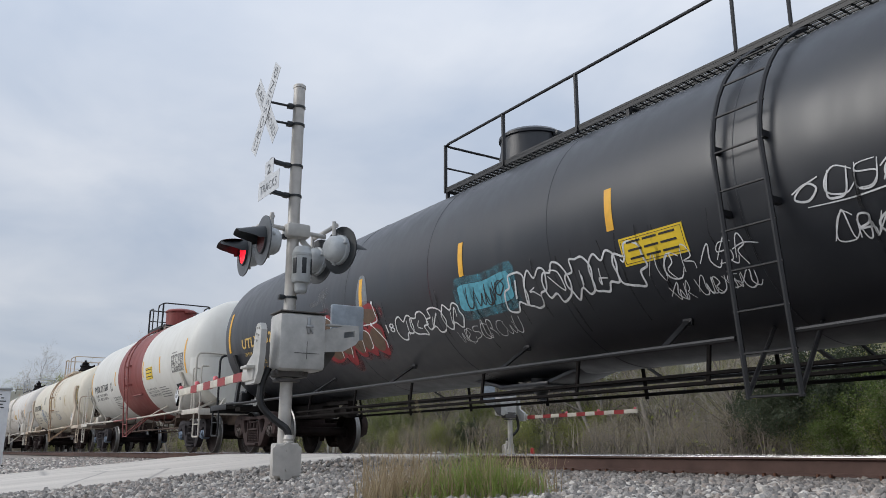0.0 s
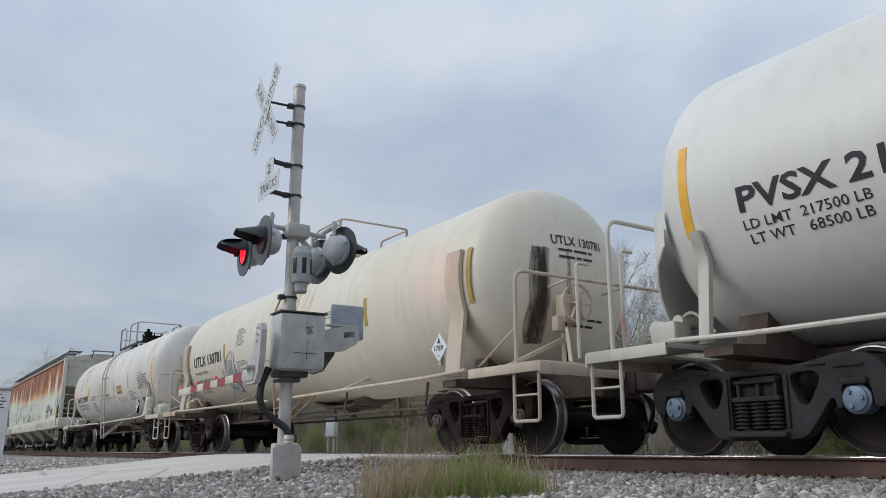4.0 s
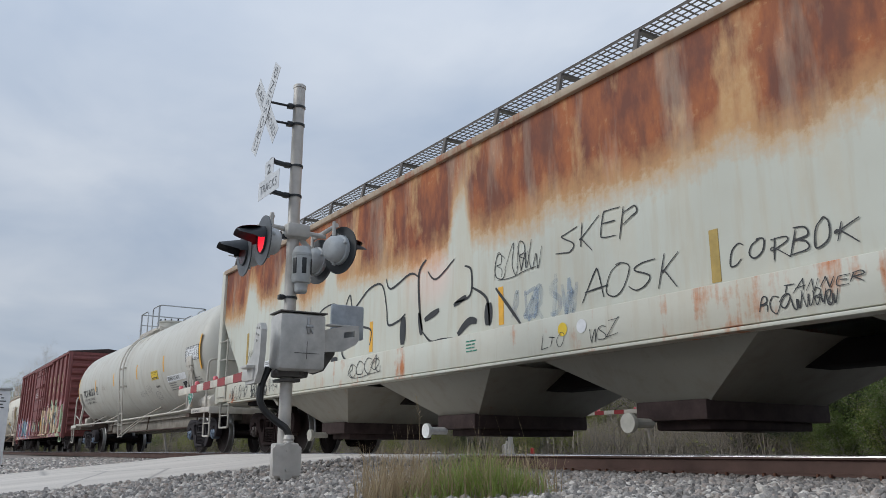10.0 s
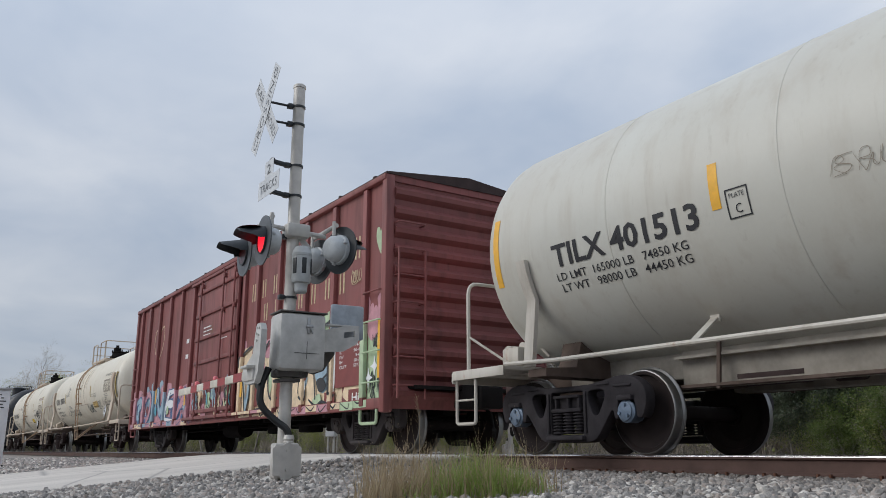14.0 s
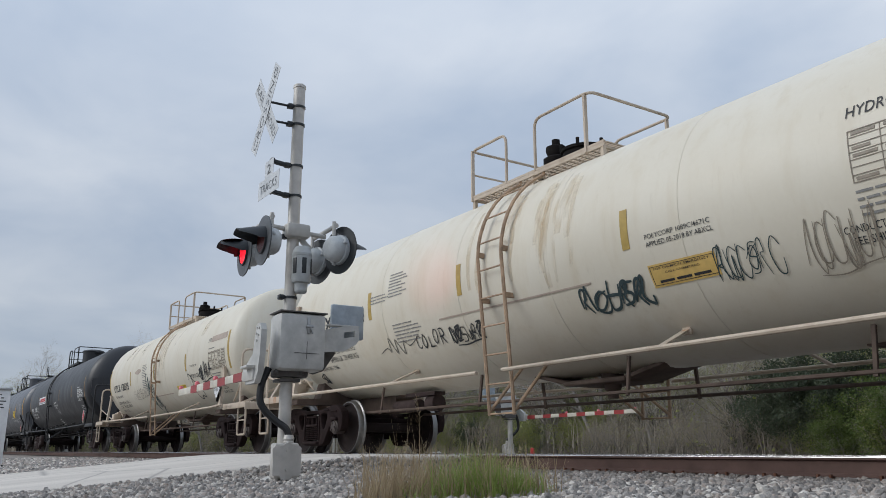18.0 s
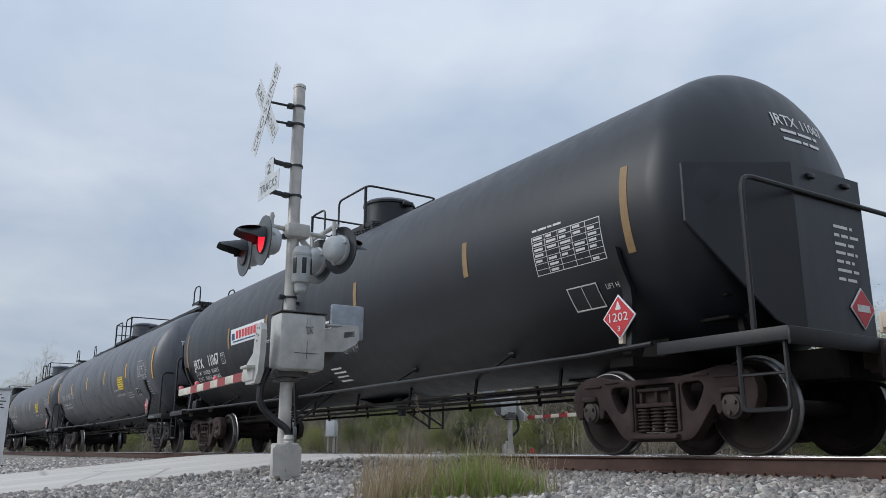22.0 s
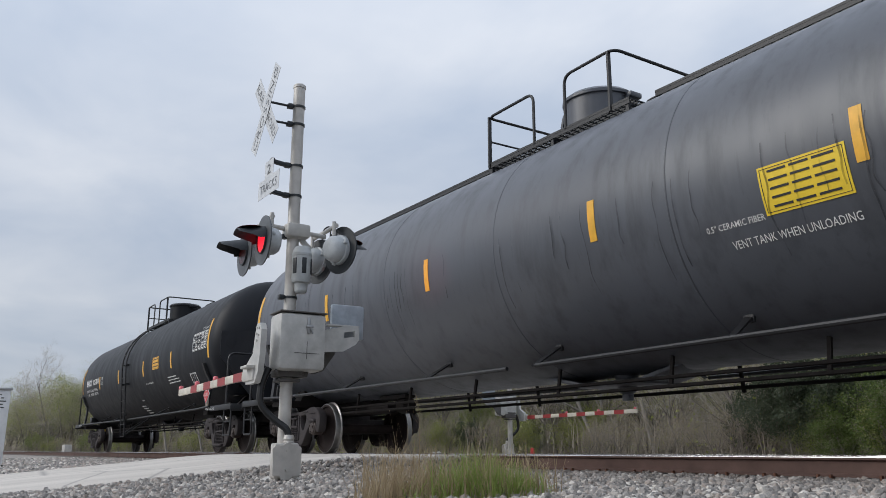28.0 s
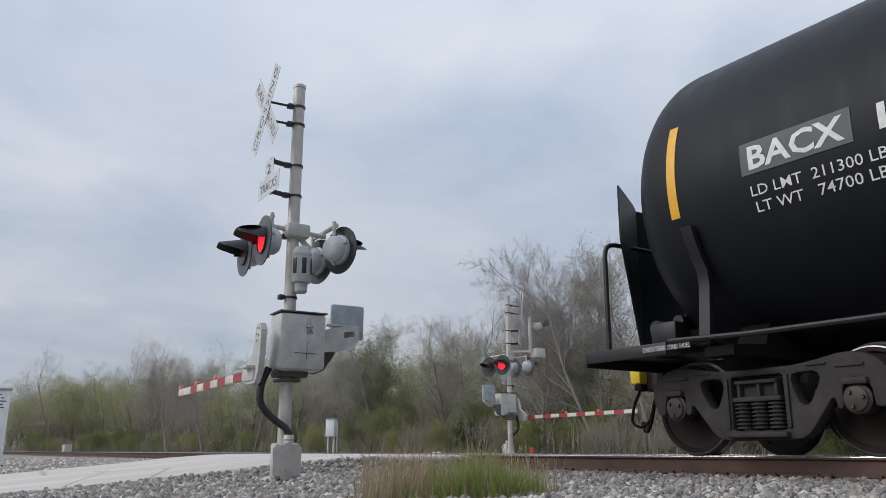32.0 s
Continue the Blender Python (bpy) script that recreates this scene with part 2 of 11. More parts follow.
def tube(bm, pts, r, seg=8, bend=0.0, closed=False):
    """A pipe along pts, its corners rounded by bend."""
    P = [Vector(p) for p in pts]
    if bend and len(P) > 2:
        Q = [P[0]]
        for a, b, c in zip(P, P[1:], P[2:]):
            k = min(bend, (a - b).length * 0.45, (c - b).length * 0.45)
            p, q = b + (a - b).normalized() * k, b + (c - b).normalized() * k
            for i in range(5):
                s = i / 4
                Q.append(p * (1 - s) ** 2 + b * 2 * s * (1 - s) + q * s * s)
        P = Q + [P[-1]]
    rings = []
    prev = None
    for i, p in enumerate(P):
        t = (P[min(i + 1, len(P) - 1)] - P[max(i - 1, 0)]).normalized()
        if prev is None:
            n0 = t.orthogonal().normalized()
        else:
            n0 = (prev - t * prev.dot(t)).normalized()
        prev = n0
        b0 = t.cross(n0)
        rings.append([bm.verts.new(p + (n0 * math.cos(2 * math.pi * j / seg) + b0 * math.sin(2 * math.pi * j / seg)) * r) for j in range(seg)])
    for A, C in zip(rings, rings[1:]):
        for j in range(seg):
            bm.faces.new((A[j], A[(j + 1) % seg], C[(j + 1) % seg], C[j]))
    bm.faces.new(rings[0][::-1])
    bm.faces.new(rings[-1])
    return bm


def lathe(bm, prof, axis="Z", seg=32, centre=(0, 0, 0), caps=True):
    """Turns a profile of (radius, along) about an axis through centre."""
    c = Vector(centre)
    rings = []
    for r, h in prof:
        ring = []
        if r < 1e-5:
            p = {"X": Vector((h, 0, 0)), "Y": Vector((0, h, 0)), "Z": Vector((0, 0, h))}[axis]
            ring = [bm.verts.new(c + p)]
        else:
            for j in range(seg):
                a = 2 * math.pi * j / seg
                u, v = r * math.cos(a), r * math.sin(a)
                p = {"X": Vector((h, u, v)), "Y": Vector((u, h, v)), "Z": Vector((u, v, h))}[axis]
                ring.append(bm.verts.new(c + p))
        rings.append(ring)
    for A, C in zip(rings, rings[1:]):
        if len(A) == 1 and len(C) == 1:
            continue
        for j in range(seg):
            k = (j + 1) % seg
            if len(A) == 1:
                bm.faces.new((A[0], C[j], C[k]))
            elif len(C) == 1:
                bm.faces.new((A[j], A[k], C[0]))
            else:
                bm.faces.new((A[j], A[k], C[k], C[j]))
    if caps:
        for R in (rings[0], rings[-1]):
            if len(R) > 2:
                bm.faces.new(R)
    return bm


def plate(bm, outer, holes, y0, y1, axes="XZ"):
    """A flat outline with holes, in x and z, made thick from y0 to y1."""
    es = []
    for loop in [outer] + holes:
        vs = [bm.verts.new((x, y0, z) if axes == "XZ" else ((y0, x, z) if axes == "YZ" else (x, z, y0))) for x, z in loop]
        es += [bm.edges.new((vs[i], vs[(i + 1) % len(vs)])) for i in range(len(vs))]
    r = bmesh.ops.triangle_fill(bm, use_beauty=True, use_dissolve=False, edges=es)
    fs = [g for g in r["geom"] if isinstance(g, bmesh.types.BMFace)]
    ex = bmesh.ops.extrude_face_region(bm, geom=fs)
    d = (0, y1 - y0, 0) if axes == "XZ" else ((y1 - y0, 0, 0) if axes == "YZ" else (0, 0, y1 - y0))
    bmesh.ops.translate(bm, vec=d, verts=[g for g in ex["geom"] if isinstance(g, bmesh.types.BMVert)])
    return bm


# A side to write on: maps (along, up) to a point proud of it by off.
def on_tank(R, zc, dx=0.0, dz=0.0):
    def f(x, z, off=0.005):
        x, z = x + dx, z + dz
        a = math.asin(max(-0.999, min(0.999, (z - zc) / R)))
        return Vector((x, -(R + off) * math.cos(a), zc + (R + off) * math.sin(a)))
    return f


def on_flat(y):
    def f(x, z, off=0.005):
        return Vector((x, y - off, z))
    return f


def panel(bm, side, x0, x1, z0, z1, off=0.005, nz=0):
    """A thin sheet that lies on a side."""
    nz = nz or max(1, int((z1 - z0) / 0.07))
    rows = [[bm.verts.new(side(x, z0 + (z1 - z0) * i / nz, off)) for x in (x0, x1)] for i in range(nz + 1)]
    back = [[bm.verts.new(side(x, z0 + (z1 - z0) * i / nz, off - 0.004)) for x in (x0, x1)] for i in range(nz + 1)]
    for a, b in zip(rows, rows[1:]):
        bm.faces.new((a[0], a[1], b[1], b[0]))
    for i in range(nz):
        for k in (0, 1):
            bm.faces.new((rows[i][k], rows[i + 1][k], back[i + 1][k], back[i][k]))
    for i in (0, nz):
        bm.faces.new((rows[i][0], rows[i][1], back[i][1], back[i][0]))
    return bm


def frame_lines(bm, side, x0, x1, z0, z1, w=0.012, off=0.006, cols=0, rows=0):
    panel(bm, side, x0, x1, z0, z0 + w, off)
    panel(bm, side, x0, x1, z1 - w, z1, off)
    panel(bm, side, x0, x0 + w, z0 + w, z1 - w, off)
    panel(bm, side, x1 - w, x1, z0 + w, z1 - w, off)
    for i in range(1, cols):
        x = x0 + (x1 - x0) * i / cols
        panel(bm, side, x - w / 3, x + w / 3, z0 + w, z1 - w, off)
    for i in range(1, rows):
        z = z0 + (z1 - z0) * i / rows
        panel(bm, side, x0 + w, x1 - w, z - w / 3, z + w / 3, off)
    return bm


def words(side, text, x0, x1, z0, h, off=0.006, slant=0.0, shear=0.0, bold=0.014):
    """Lettering from x0 to x1 with its base at z0 and capitals h high, bent onto a side."""
    cu = bpy.data.curves.new("lettering", "FONT")
    cu.body, cu.size, cu.resolution_u, cu.offset = text, 1.0, 2, bold + 0.010 if h > 0.18 and bold > 0.01 else bold if h > 0.1 else bold - 0.012
    ob = bpy.data.objects.new("lettering", cu)
    scene.collection.objects.link(ob)
    me = ob.to_mesh()
    bm = B()
    bm.from_mesh(me)
    ob.to_mesh_clear()
    bpy.data.objects.remove(ob)
    bpy.data.curves.remove(cu)
    if not bm.verts:
        return bm
    xs = [v.co.x for v in bm.verts]
    a, b = min(xs), max(xs)
    cap = 0.70
    n = int(h / 0.06)
    for i in range(1, n):
        bmesh.ops.bisect_plane(bm, geom=bm.verts[:] + bm.edges[:] + bm.faces[:], plane_co=(0, cap * i / n, 0), plane_no=(0, 1, 0))
    for v in bm.verts:
        x = x0 + (v.co.x - a) / (b - a) * (x1 - x0) + shear * v.co.y * h
        v.co = side(x, z0 + v.co.y / cap * h + slant * (x - x0), off)
    return bm


def bars(bm, side, x0, x1, z1, rows, pitch, seed, fill=0.34, off=0.006):
    """Rows of plain bars for writing too small to read."""
    rnd = random.Random(seed)
    for r in range(rows):
        z = z1 - r * pitch
        x, end = x0, x0 + (x1 - x0) * rnd.uniform(0.6, 1.0)
        while x < end - 0.02:
            w = min(rnd.uniform(0.05, 0.17) * max(1, pitch / 0.06), end - x)
            panel(bm, side, x, x + w, z - pitch * fill, z, off)
            x += w + pitch * 0.35
    return bm


def ribbon(bm, side, pts, w, off=0.005, closed=False, lift=0.0):
    """A painted stroke through pts (along, up), smoothed."""
    P = []
    n = len(pts)
    for i in range(n if closed else n - 1):
        p0, p1, p2, p3 = (pts[(i + k) % n] if closed else pts[max(0, min(n - 1, i + k))] for k in (-1, 0, 1, 2))
        for s in (0, 0.2, 0.4, 0.6, 0.8):
            q = []
            for a, b, c, d in zip(p0, p1, p2, p3):
                q.append(0.5 * (2 * b + (c - a) * s + (2 * a - 5 * b + 4 * c - d) * s * s + (3 * b - a - 3 * c + d) * s ** 3))
            P.append(q)
    if not closed:
        P.append(list(pts[-1]))
    prev = None
    m = len(P)
    for i in range(m + (1 if closed else 0)):
        a, b = P[(i - 1) % m if closed else max(0, i - 1)], P[(i + 1) % m if closed else min(m - 1, i + 1)]
        dx, dz = b[0] - a[0], b[1] - a[1]
        k = math.hypot(dx, dz) or 1
        ww = w if closed else w * (0.62 + 0.42 * math.sin(math.pi * i / max(1, m - 1)))
        nx, nz = -dz / k * ww / 2, dx / k * ww / 2
        p = P[i % m]
        cur = [bm.verts.new(side(p[0] + nx, p[1] + nz, off + lift * i)), bm.verts.new(side(p[0] - nx, p[1] - nz, off + lift * i))]
        if prev:
            bm.faces.new((prev[0], prev[1], cur[1], cur[0]))
        prev = cur
    return bm


PEN = {"A": ["0,0 .5,1 .55,1 1,0", ".05,.35 1.1,.45"], "B": [".15,1 .1,0", "0,.95 .7,1 .8,.7 .2,.55 .25,.52 .95,.4 .85,.05 .05,0"], "C": [".95,.85 .5,1.05 .05,.6 .2,.05 .7,-.05 1,.2"], "G": [".9,.9 .4,1.05 .0,.5 .3,0 .8,.05 .9,.45 .5,.4"], "X": ["0,1 1,0", "1,1.05 0,-.05"], "D": [".15,1 .1,0", "0,1 .6,.95 .95,.5 .6,.05 .05,0"], "E": ["1,1 .3,.98 .1,.85 .08,.15 .3,0 1.1,.02", ".1,.5 .8,.55"], "F": ["1.1,1 .1,.95 .1,.9 .1,0", ".1,.5 .8,.55"],
       "I": [".5,1 .45,0"], "J": ["0,1 1,1", ".6,1 .55,.2 .3,0 0,.2"], "K": [".1,1 .1,0", "1,1 .1,.45 .15,.45 1.1,-.1"], "L": [".2,1 .05,.1 .1,0 1.2,.05"], "M": ["0,0 .15,1 .2,1 .5,.3 .8,1 .85,1 1,0"], "N": ["0,0 .1,1 .15,1 .85,0 .9,0 1,1.1"],
       "O": [".5,1 .1,.8 0,.3 .4,0 .9,.25 .9,.8 .5,1 .3,.9"], "P": [".15,1 .1,-.15", "0,.95 .7,1 .95,.7 .6,.45 .1,.4"], "R": [".15,1 .1,0", "0,.95 .7,1 .9,.7 .2,.45 .3,.42 1.1,-.1"], "S": ["1,.95 .4,1 .05,.75 .9,.35 .8,.05 .3,0 -.1,.15"],
       "T": ["-.1,1 1.1,.95", ".5,1 .5,0"], "V": ["-.1,1.1 .4,0 .45,0 1,1"], "W": ["0,1 .2,0 .25,0 .5,.8 .75,0 .8,0 1.05,1.1"], "Z": ["0,1 .95,1 1,.98 .05,.03 .05,0 1.1,.05"], "?": ["0,.8 .5,1 .9,.7 .5,.4 .5,.2", ".5,.05 .5,0"]}


def handwriting(bm, side, text, x0, x1, z, h, seed, w=0.011, off=0.007, climb=0.0):
    """Marker-pen capitals in single uneven strokes."""
    rnd = random.Random(seed)
    cw = (x1 - x0) / len(text)
    for i, ch in enumerate(text):
        k, dz, tall = rnd.uniform(0.85, 1.2), rnd.uniform(-0.12, 0.12), rnd.uniform(0.85, 1.25)
        for stroke in PEN.get(ch, ()):
            pts = []
            for q in stroke.split():
                a, b = (float(t) for t in q.split(","))
                a, b = a + rnd.gauss(0, 0.07), b * tall + dz + rnd.gauss(0, 0.06)
                pts.append((x0 + (i + 0.04 + a * 0.76 * k + b * 0.22) * cw, z + b * h + climb * i * cw))
            ribbon(bm, side, pts, w * rnd.uniform(0.8, 1.25), off, False, 4e-5)
            off += 0.0006
    return bm


# sprayed strokes of a tag: loops, hooks, arches and slashes, never letters of a word
STROKES = ("0,.1 .1,.9 .35,1.05 .45,.6 .2,.35 .55,-.1", ".9,.85 .4,1.05 .05,.6 .2,.05 .75,-.05 1.0,.35", "0,.95 .3,.05 .5,.0 .62,.7 .75,.05 .9,.1 1.05,1.0", ".1,0 .2,1.05 .55,1.0 .6,.6 .2,.5 .7,.35 .75,0",
           ".85,1 .3,.95 .2,.6 .75,.45 .7,.05 .1,0", "0,.2 .5,1.1 .6,1.05 .55,.3 .95,-.1 1.1,.25", ".2,1.05 .15,.1 .5,-.1 .8,.2 .85,1.0", "0,.5 .45,.95 .85,.6 .5,.1 .1,.3 .35,.75 .95,.95", ".5,1.2 .45,.5 .3,-.2", "-.1,.55 .5,.62 1.15,.5",
           "0,0 .35,.95 .5,1 .8,.1 .9,0", ".1,.9 .9,1 .3,.35 .15,.05 1.0,.0")


def scrawl(bm, side, x0, x1, z0, z1, n, seed, w=0.02, off=0.006, slope=0.0):
    """A tag: about n crowded figures of sprayed line with a flourish."""
    rnd = random.Random(seed)
    cw = (x1 - x0) / n
    for i in range(n):
        a, grow_k, dz, lean = x0 + i * cw, rnd.uniform(0.75, 1.0), rnd.uniform(-0.06, 0.08), rnd.uniform(0.05, 0.25)
        picks = [rnd.choice(STROKES[:8])] + ([rnd.choice(STROKES)] if rnd.random() < 0.55 else [])
        for stroke in picks:
            pts = []
            for q in stroke.split():
                p, r = (float(t) for t in q.split(","))
                p, r = p + rnd.gauss(0, 0.05), r * grow_k + dz + rnd.gauss(0, 0.04)
                pts.append((a + (p * 1.08 + r * lean) * cw, z0 + r * (z1 - z0) + slope * (a - x0)))
            ribbon(bm, side, pts, w * rnd.uniform(0.8, 1.25), off, False, 4e-5)
            off += 0.0005
    if n > 3 and rnd.random() < 0.5:
        ribbon(bm, side, [(x0 + (x1 - x0) * k, z0 - (z1 - z0) * (0.12 + 0.10 * math.sin(5 * k))) for k in (0.1, 0.4, 0.7, 1.0)], w * 0.8, off, False, 4e-5)
    return bm


def bubble(side, cx, cz, rx, rz, seed, n=9):
    rnd = random.Random(seed)
    return [(cx + rx * rnd.uniform(0.8, 1.15) * math.cos(2 * math.pi * i / n), cz + rz * rnd.uniform(0.8, 1.15) * math.sin(2 * math.pi * i / n)) for i in range(n)]


def block_letter(cx, cz, rx, rz, seed):
    """The outline of one fat sprayed figure: a leaning block with swollen corners and bites."""
    rnd = random.Random(seed)
    lean, out = rnd.uniform(-0.05, 0.3), []
    for i in range(14):
        a = 2 * math.pi * (i + 0.5) / 14
        k = (abs(math.cos(a)) ** 3.2 + abs(math.sin(a)) ** 3.2) ** (-1 / 3.2) * rnd.uniform(0.86, 1.06)
        if i in (3 + seed % 3, 9 + seed % 4):
            k *= rnd.uniform(0.45, 0.62)
        x, z = k * math.cos(a), k * math.sin(a)
        out.append((cx + rx * (x + lean * z), cz + rz * z))
    return out


def blob(bm, side, pts, off=0.004):
    """A filled sprayed area inside a closed outline of (along, up)."""
    cx, cz = sum(p[0] for p in pts) / len(pts), sum(p[1] for p in pts) / len(pts)
    P = []
    n = len(pts)
    for i in range(n):
        p0, p1, p2, p3 = (pts[(i + k) % n] for k in (-1, 0, 1, 2))
        for s in (0, 0.25, 0.5, 0.75):
            P.append([0.5 * (2 * b + (c - a) * s + (2 * a - 5 * b + 4 * c - d) * s * s + (3 * b - a - 3 * c + d) * s ** 3) for a, b, c, d in zip(p0, p1, p2, p3)])
    rings = []
    for k in (1.0, 0.75, 0.5, 0.25):
        rings.append([bm.verts.new(side(cx + (p[0] - cx) * k, cz + (p[1] - cz) * k, off)) for p in P])
    m = len(P)
    for A, C in zip(rings, rings[1:]):
        for j in range(m):
            bm.faces.new((A[j], A[(j + 1) % m], C[(j + 1) % m], C[j]))
    mid = bm.verts.new(side(cx, cz, off))
    for j in range(m):
        bm.faces.new((rings[-1][j], rings[-1][(j + 1) % m], mid))
    return bm


# ---- ground, road and track ----
ROAD_X0, ROAD_X1 = -15.6, -9.45
RAMP = [(-30, -1.1), (-6, -0.80), (0.0, -0.43), (0.9, -0.37), (2.15, -0.26), (2.9, -0.195), (3.5, -0.135), (4.1, -0.07), (4.8, -0.02), (5.3, -0.008),
        (10.0, -0.008), (11.5, -0.09), (14, -0.30), (20, -0.45), (40, -0.6)]
SIDE = [(-400, -1.6), (-30, -1.0), (-6, -0.62), (0.0, -0.40), (1.5, -0.34), (3.3, -0.245), (5.0, -0.215), (6.0, -0.205), (9.1, -0.205), (10.0, -0.24), (11.6, -0.27), (13.6, -0.25), (16, -0.42),
        (40, -0.5), (400, -0.5)]


def lerp_rows(rows, t):
    for (a, p), (b, q) in zip(rows, rows[1:]):
        if t <= b:
            return p + (q - p) * max(0, (t - a) / (b - a))
    return rows[-1][1]


def ground_z(x, y):
    s = lerp_rows(SIDE, y) + 0.02 * noise.noise((x * 0.7, y * 0.7, 3)) * (0 if 6.0 < y < 9.1 else 1)
    r = lerp_rows(RAMP, y) - 0.03
    d = max(ROAD_X0 - x, x - ROAD_X1, 0)
    k = min(1, d / 0.7)
    k = k * k * (3 - 2 * k)
    if -0.01 < y - 5.2 < 5.0:
        k = min(1, d / 0.25)
    return r * (1 - k) + s * k


def grid_sheet(name, xs, ys, zf, material):
    me = bpy.data.meshes.new(name)
    vs = [(x, y, zf(x, y)) for y in ys for x in xs]
    w = len(xs)
    fs = [(j * w + i, j * w + i + 1, (j + 1) * w + i + 1, (j + 1) * w + i) for j in range(len(ys) - 1) for i in range(w - 1)]
    me.from_pydata(vs, [], fs)
    me.polygons.foreach_set("use_smooth", [True] * len(fs))
    me.materials.append(material)
    return new(name, me)


def steps(*segs):
    out = []
    for a, b, d in segs:
        out += list(np.arange(a, b - 1e-6, d))
    return [float(v) for v in out] + [float(segs[-1][1])]


def gravel_mat():
    m, n, l, b = node_mat("grey_gravel_ground")
    v = vec_of(n, l, spread=False)
    vo = n.new("ShaderNodeTexVoronoi")
    vo.inputs["Scale"].default_value = 22
    l.new(v, vo.inputs["Vector"])
    big = noise_tex(n, l, v, 0.35, 6)
    c = mixed(n, l, vo.outputs["Color"], (0.16, 0.146, 0.132), (0.42, 0.386, 0.348))
    c = mixed(n, l, 0.5, c, mixed(n, l, noise_tex(n, l, v, 40, 2), (0.13, 0.118, 0.106), (0.41, 0.375, 0.338)))
    c = mixed(n, l, ramp_of(n, l, big, 0.45, 0.7), c, (0.25, 0.213, 0.18))
    # far from the track the ground turns to leaf litter and thin grass
    tc = n.new("ShaderNodeTexCoord")
    sp = n.new("ShaderNodeSeparateXYZ")
    l.new(tc.outputs["Object"], sp.inputs[0])
    mr = n.new("ShaderNodeMapRange")
    mr.inputs["From Min"].default_value, mr.inputs["From Max"].default_value = 11.0, 14.0
    l.new(sp.outputs[1], mr.inputs["Value"])
    g = mixed(n, l, ramp_of(n, l, noise_tex(n, l, v, 1.2, 6), 0.4, 0.65), (0.10, 0.085, 0.06), (0.085, 0.11, 0.035))
    c = mixed(n, l, mr.outputs["Result"], c, g)
    # the bed between the rails is darker and browner, in uneven patches
    bed = n.new("ShaderNodeMath")
    bed.operation = "COMPARE"
    bed.inputs[1].default_value, bed.inputs[2].default_value = 7.55, 1.05
    l.new(sp.outputs[1], bed.inputs[0])
    c = mixed(n, l, mixed(n, l, 1.0, bed.outputs[0], mixed(n, l, big, (0.6,) * 3, (1.0,) * 3), "MULTIPLY"), c, (0.085, 0.068, 0.055))
    l.new(c, b.inputs["Base Color"])
    b.inputs["Roughness"].default_value = 0.95
    bumped(n, l, b, vo.outputs["Distance"], 0.8, 0.03)
    return m


def asphalt_mat():
    m, n, l, b = node_mat("worn_pale_asphalt")
    v = vec_of(n, l, spread=False)
    vl = vec_of(n, l, (1.2, 0.16, 1), spread=False)
    wear = noise_tex(n, l, vl, 1.6, 5)
    c = mixed(n, l, ramp_of(n, l, wear, 0.35, 0.68), (0.46, 0.42, 0.378), (0.68, 0.63, 0.572))
    c = mixed(n, l, 0.45, c, mixed(n, l, noise_tex(n, l, v, 60, 2), (0.28, 0.256, 0.232), (0.74, 0.69, 0.625)))
    crack = n.new("ShaderNodeTexVoronoi")
    crack.feature = "DISTANCE_TO_EDGE"
    crack.inputs["Scale"].default_value = 0.35
    l.new(v, crack.inputs["Vector"])
    c = mixed(n, l, ramp_of(n, l, crack.outputs["Distance"], 0.0, 0.010), (0.30, 0.28, 0.26), c)
    l.new(c, b.inputs["Base Color"])
    b.inputs["Roughness"].default_value = 0.9
    bumped(n, l, b, noise_tex(n, l, v, 80, 2), 0.5, 0.006)
    return m


M["gravel"] = gravel_mat()
M["asphalt"] = asphalt_mat()
M["rail"] = plain("rusty_rail_steel", (0.115, 0.072, 0.060), 0.75, 0.1, 0.35, 3, 0.4, sheen=0.2)
M["rail_top"] = plain("polished_rail_head", (0.62, 0.62, 0.62), 0.22, 0.95, 0.1, 3, 0.02)
M["tie"] = plain("weathered_timber_tie", (0.085, 0.062, 0.048), 0.9, 0.0, 0.4, 4, 0.6, sheen=0.2)
M["tie_plate"] = plain("rusty_tie_plate", (0.13, 0.058, 0.035), 0.8, 0.2, 0.3, 9, 0.3)


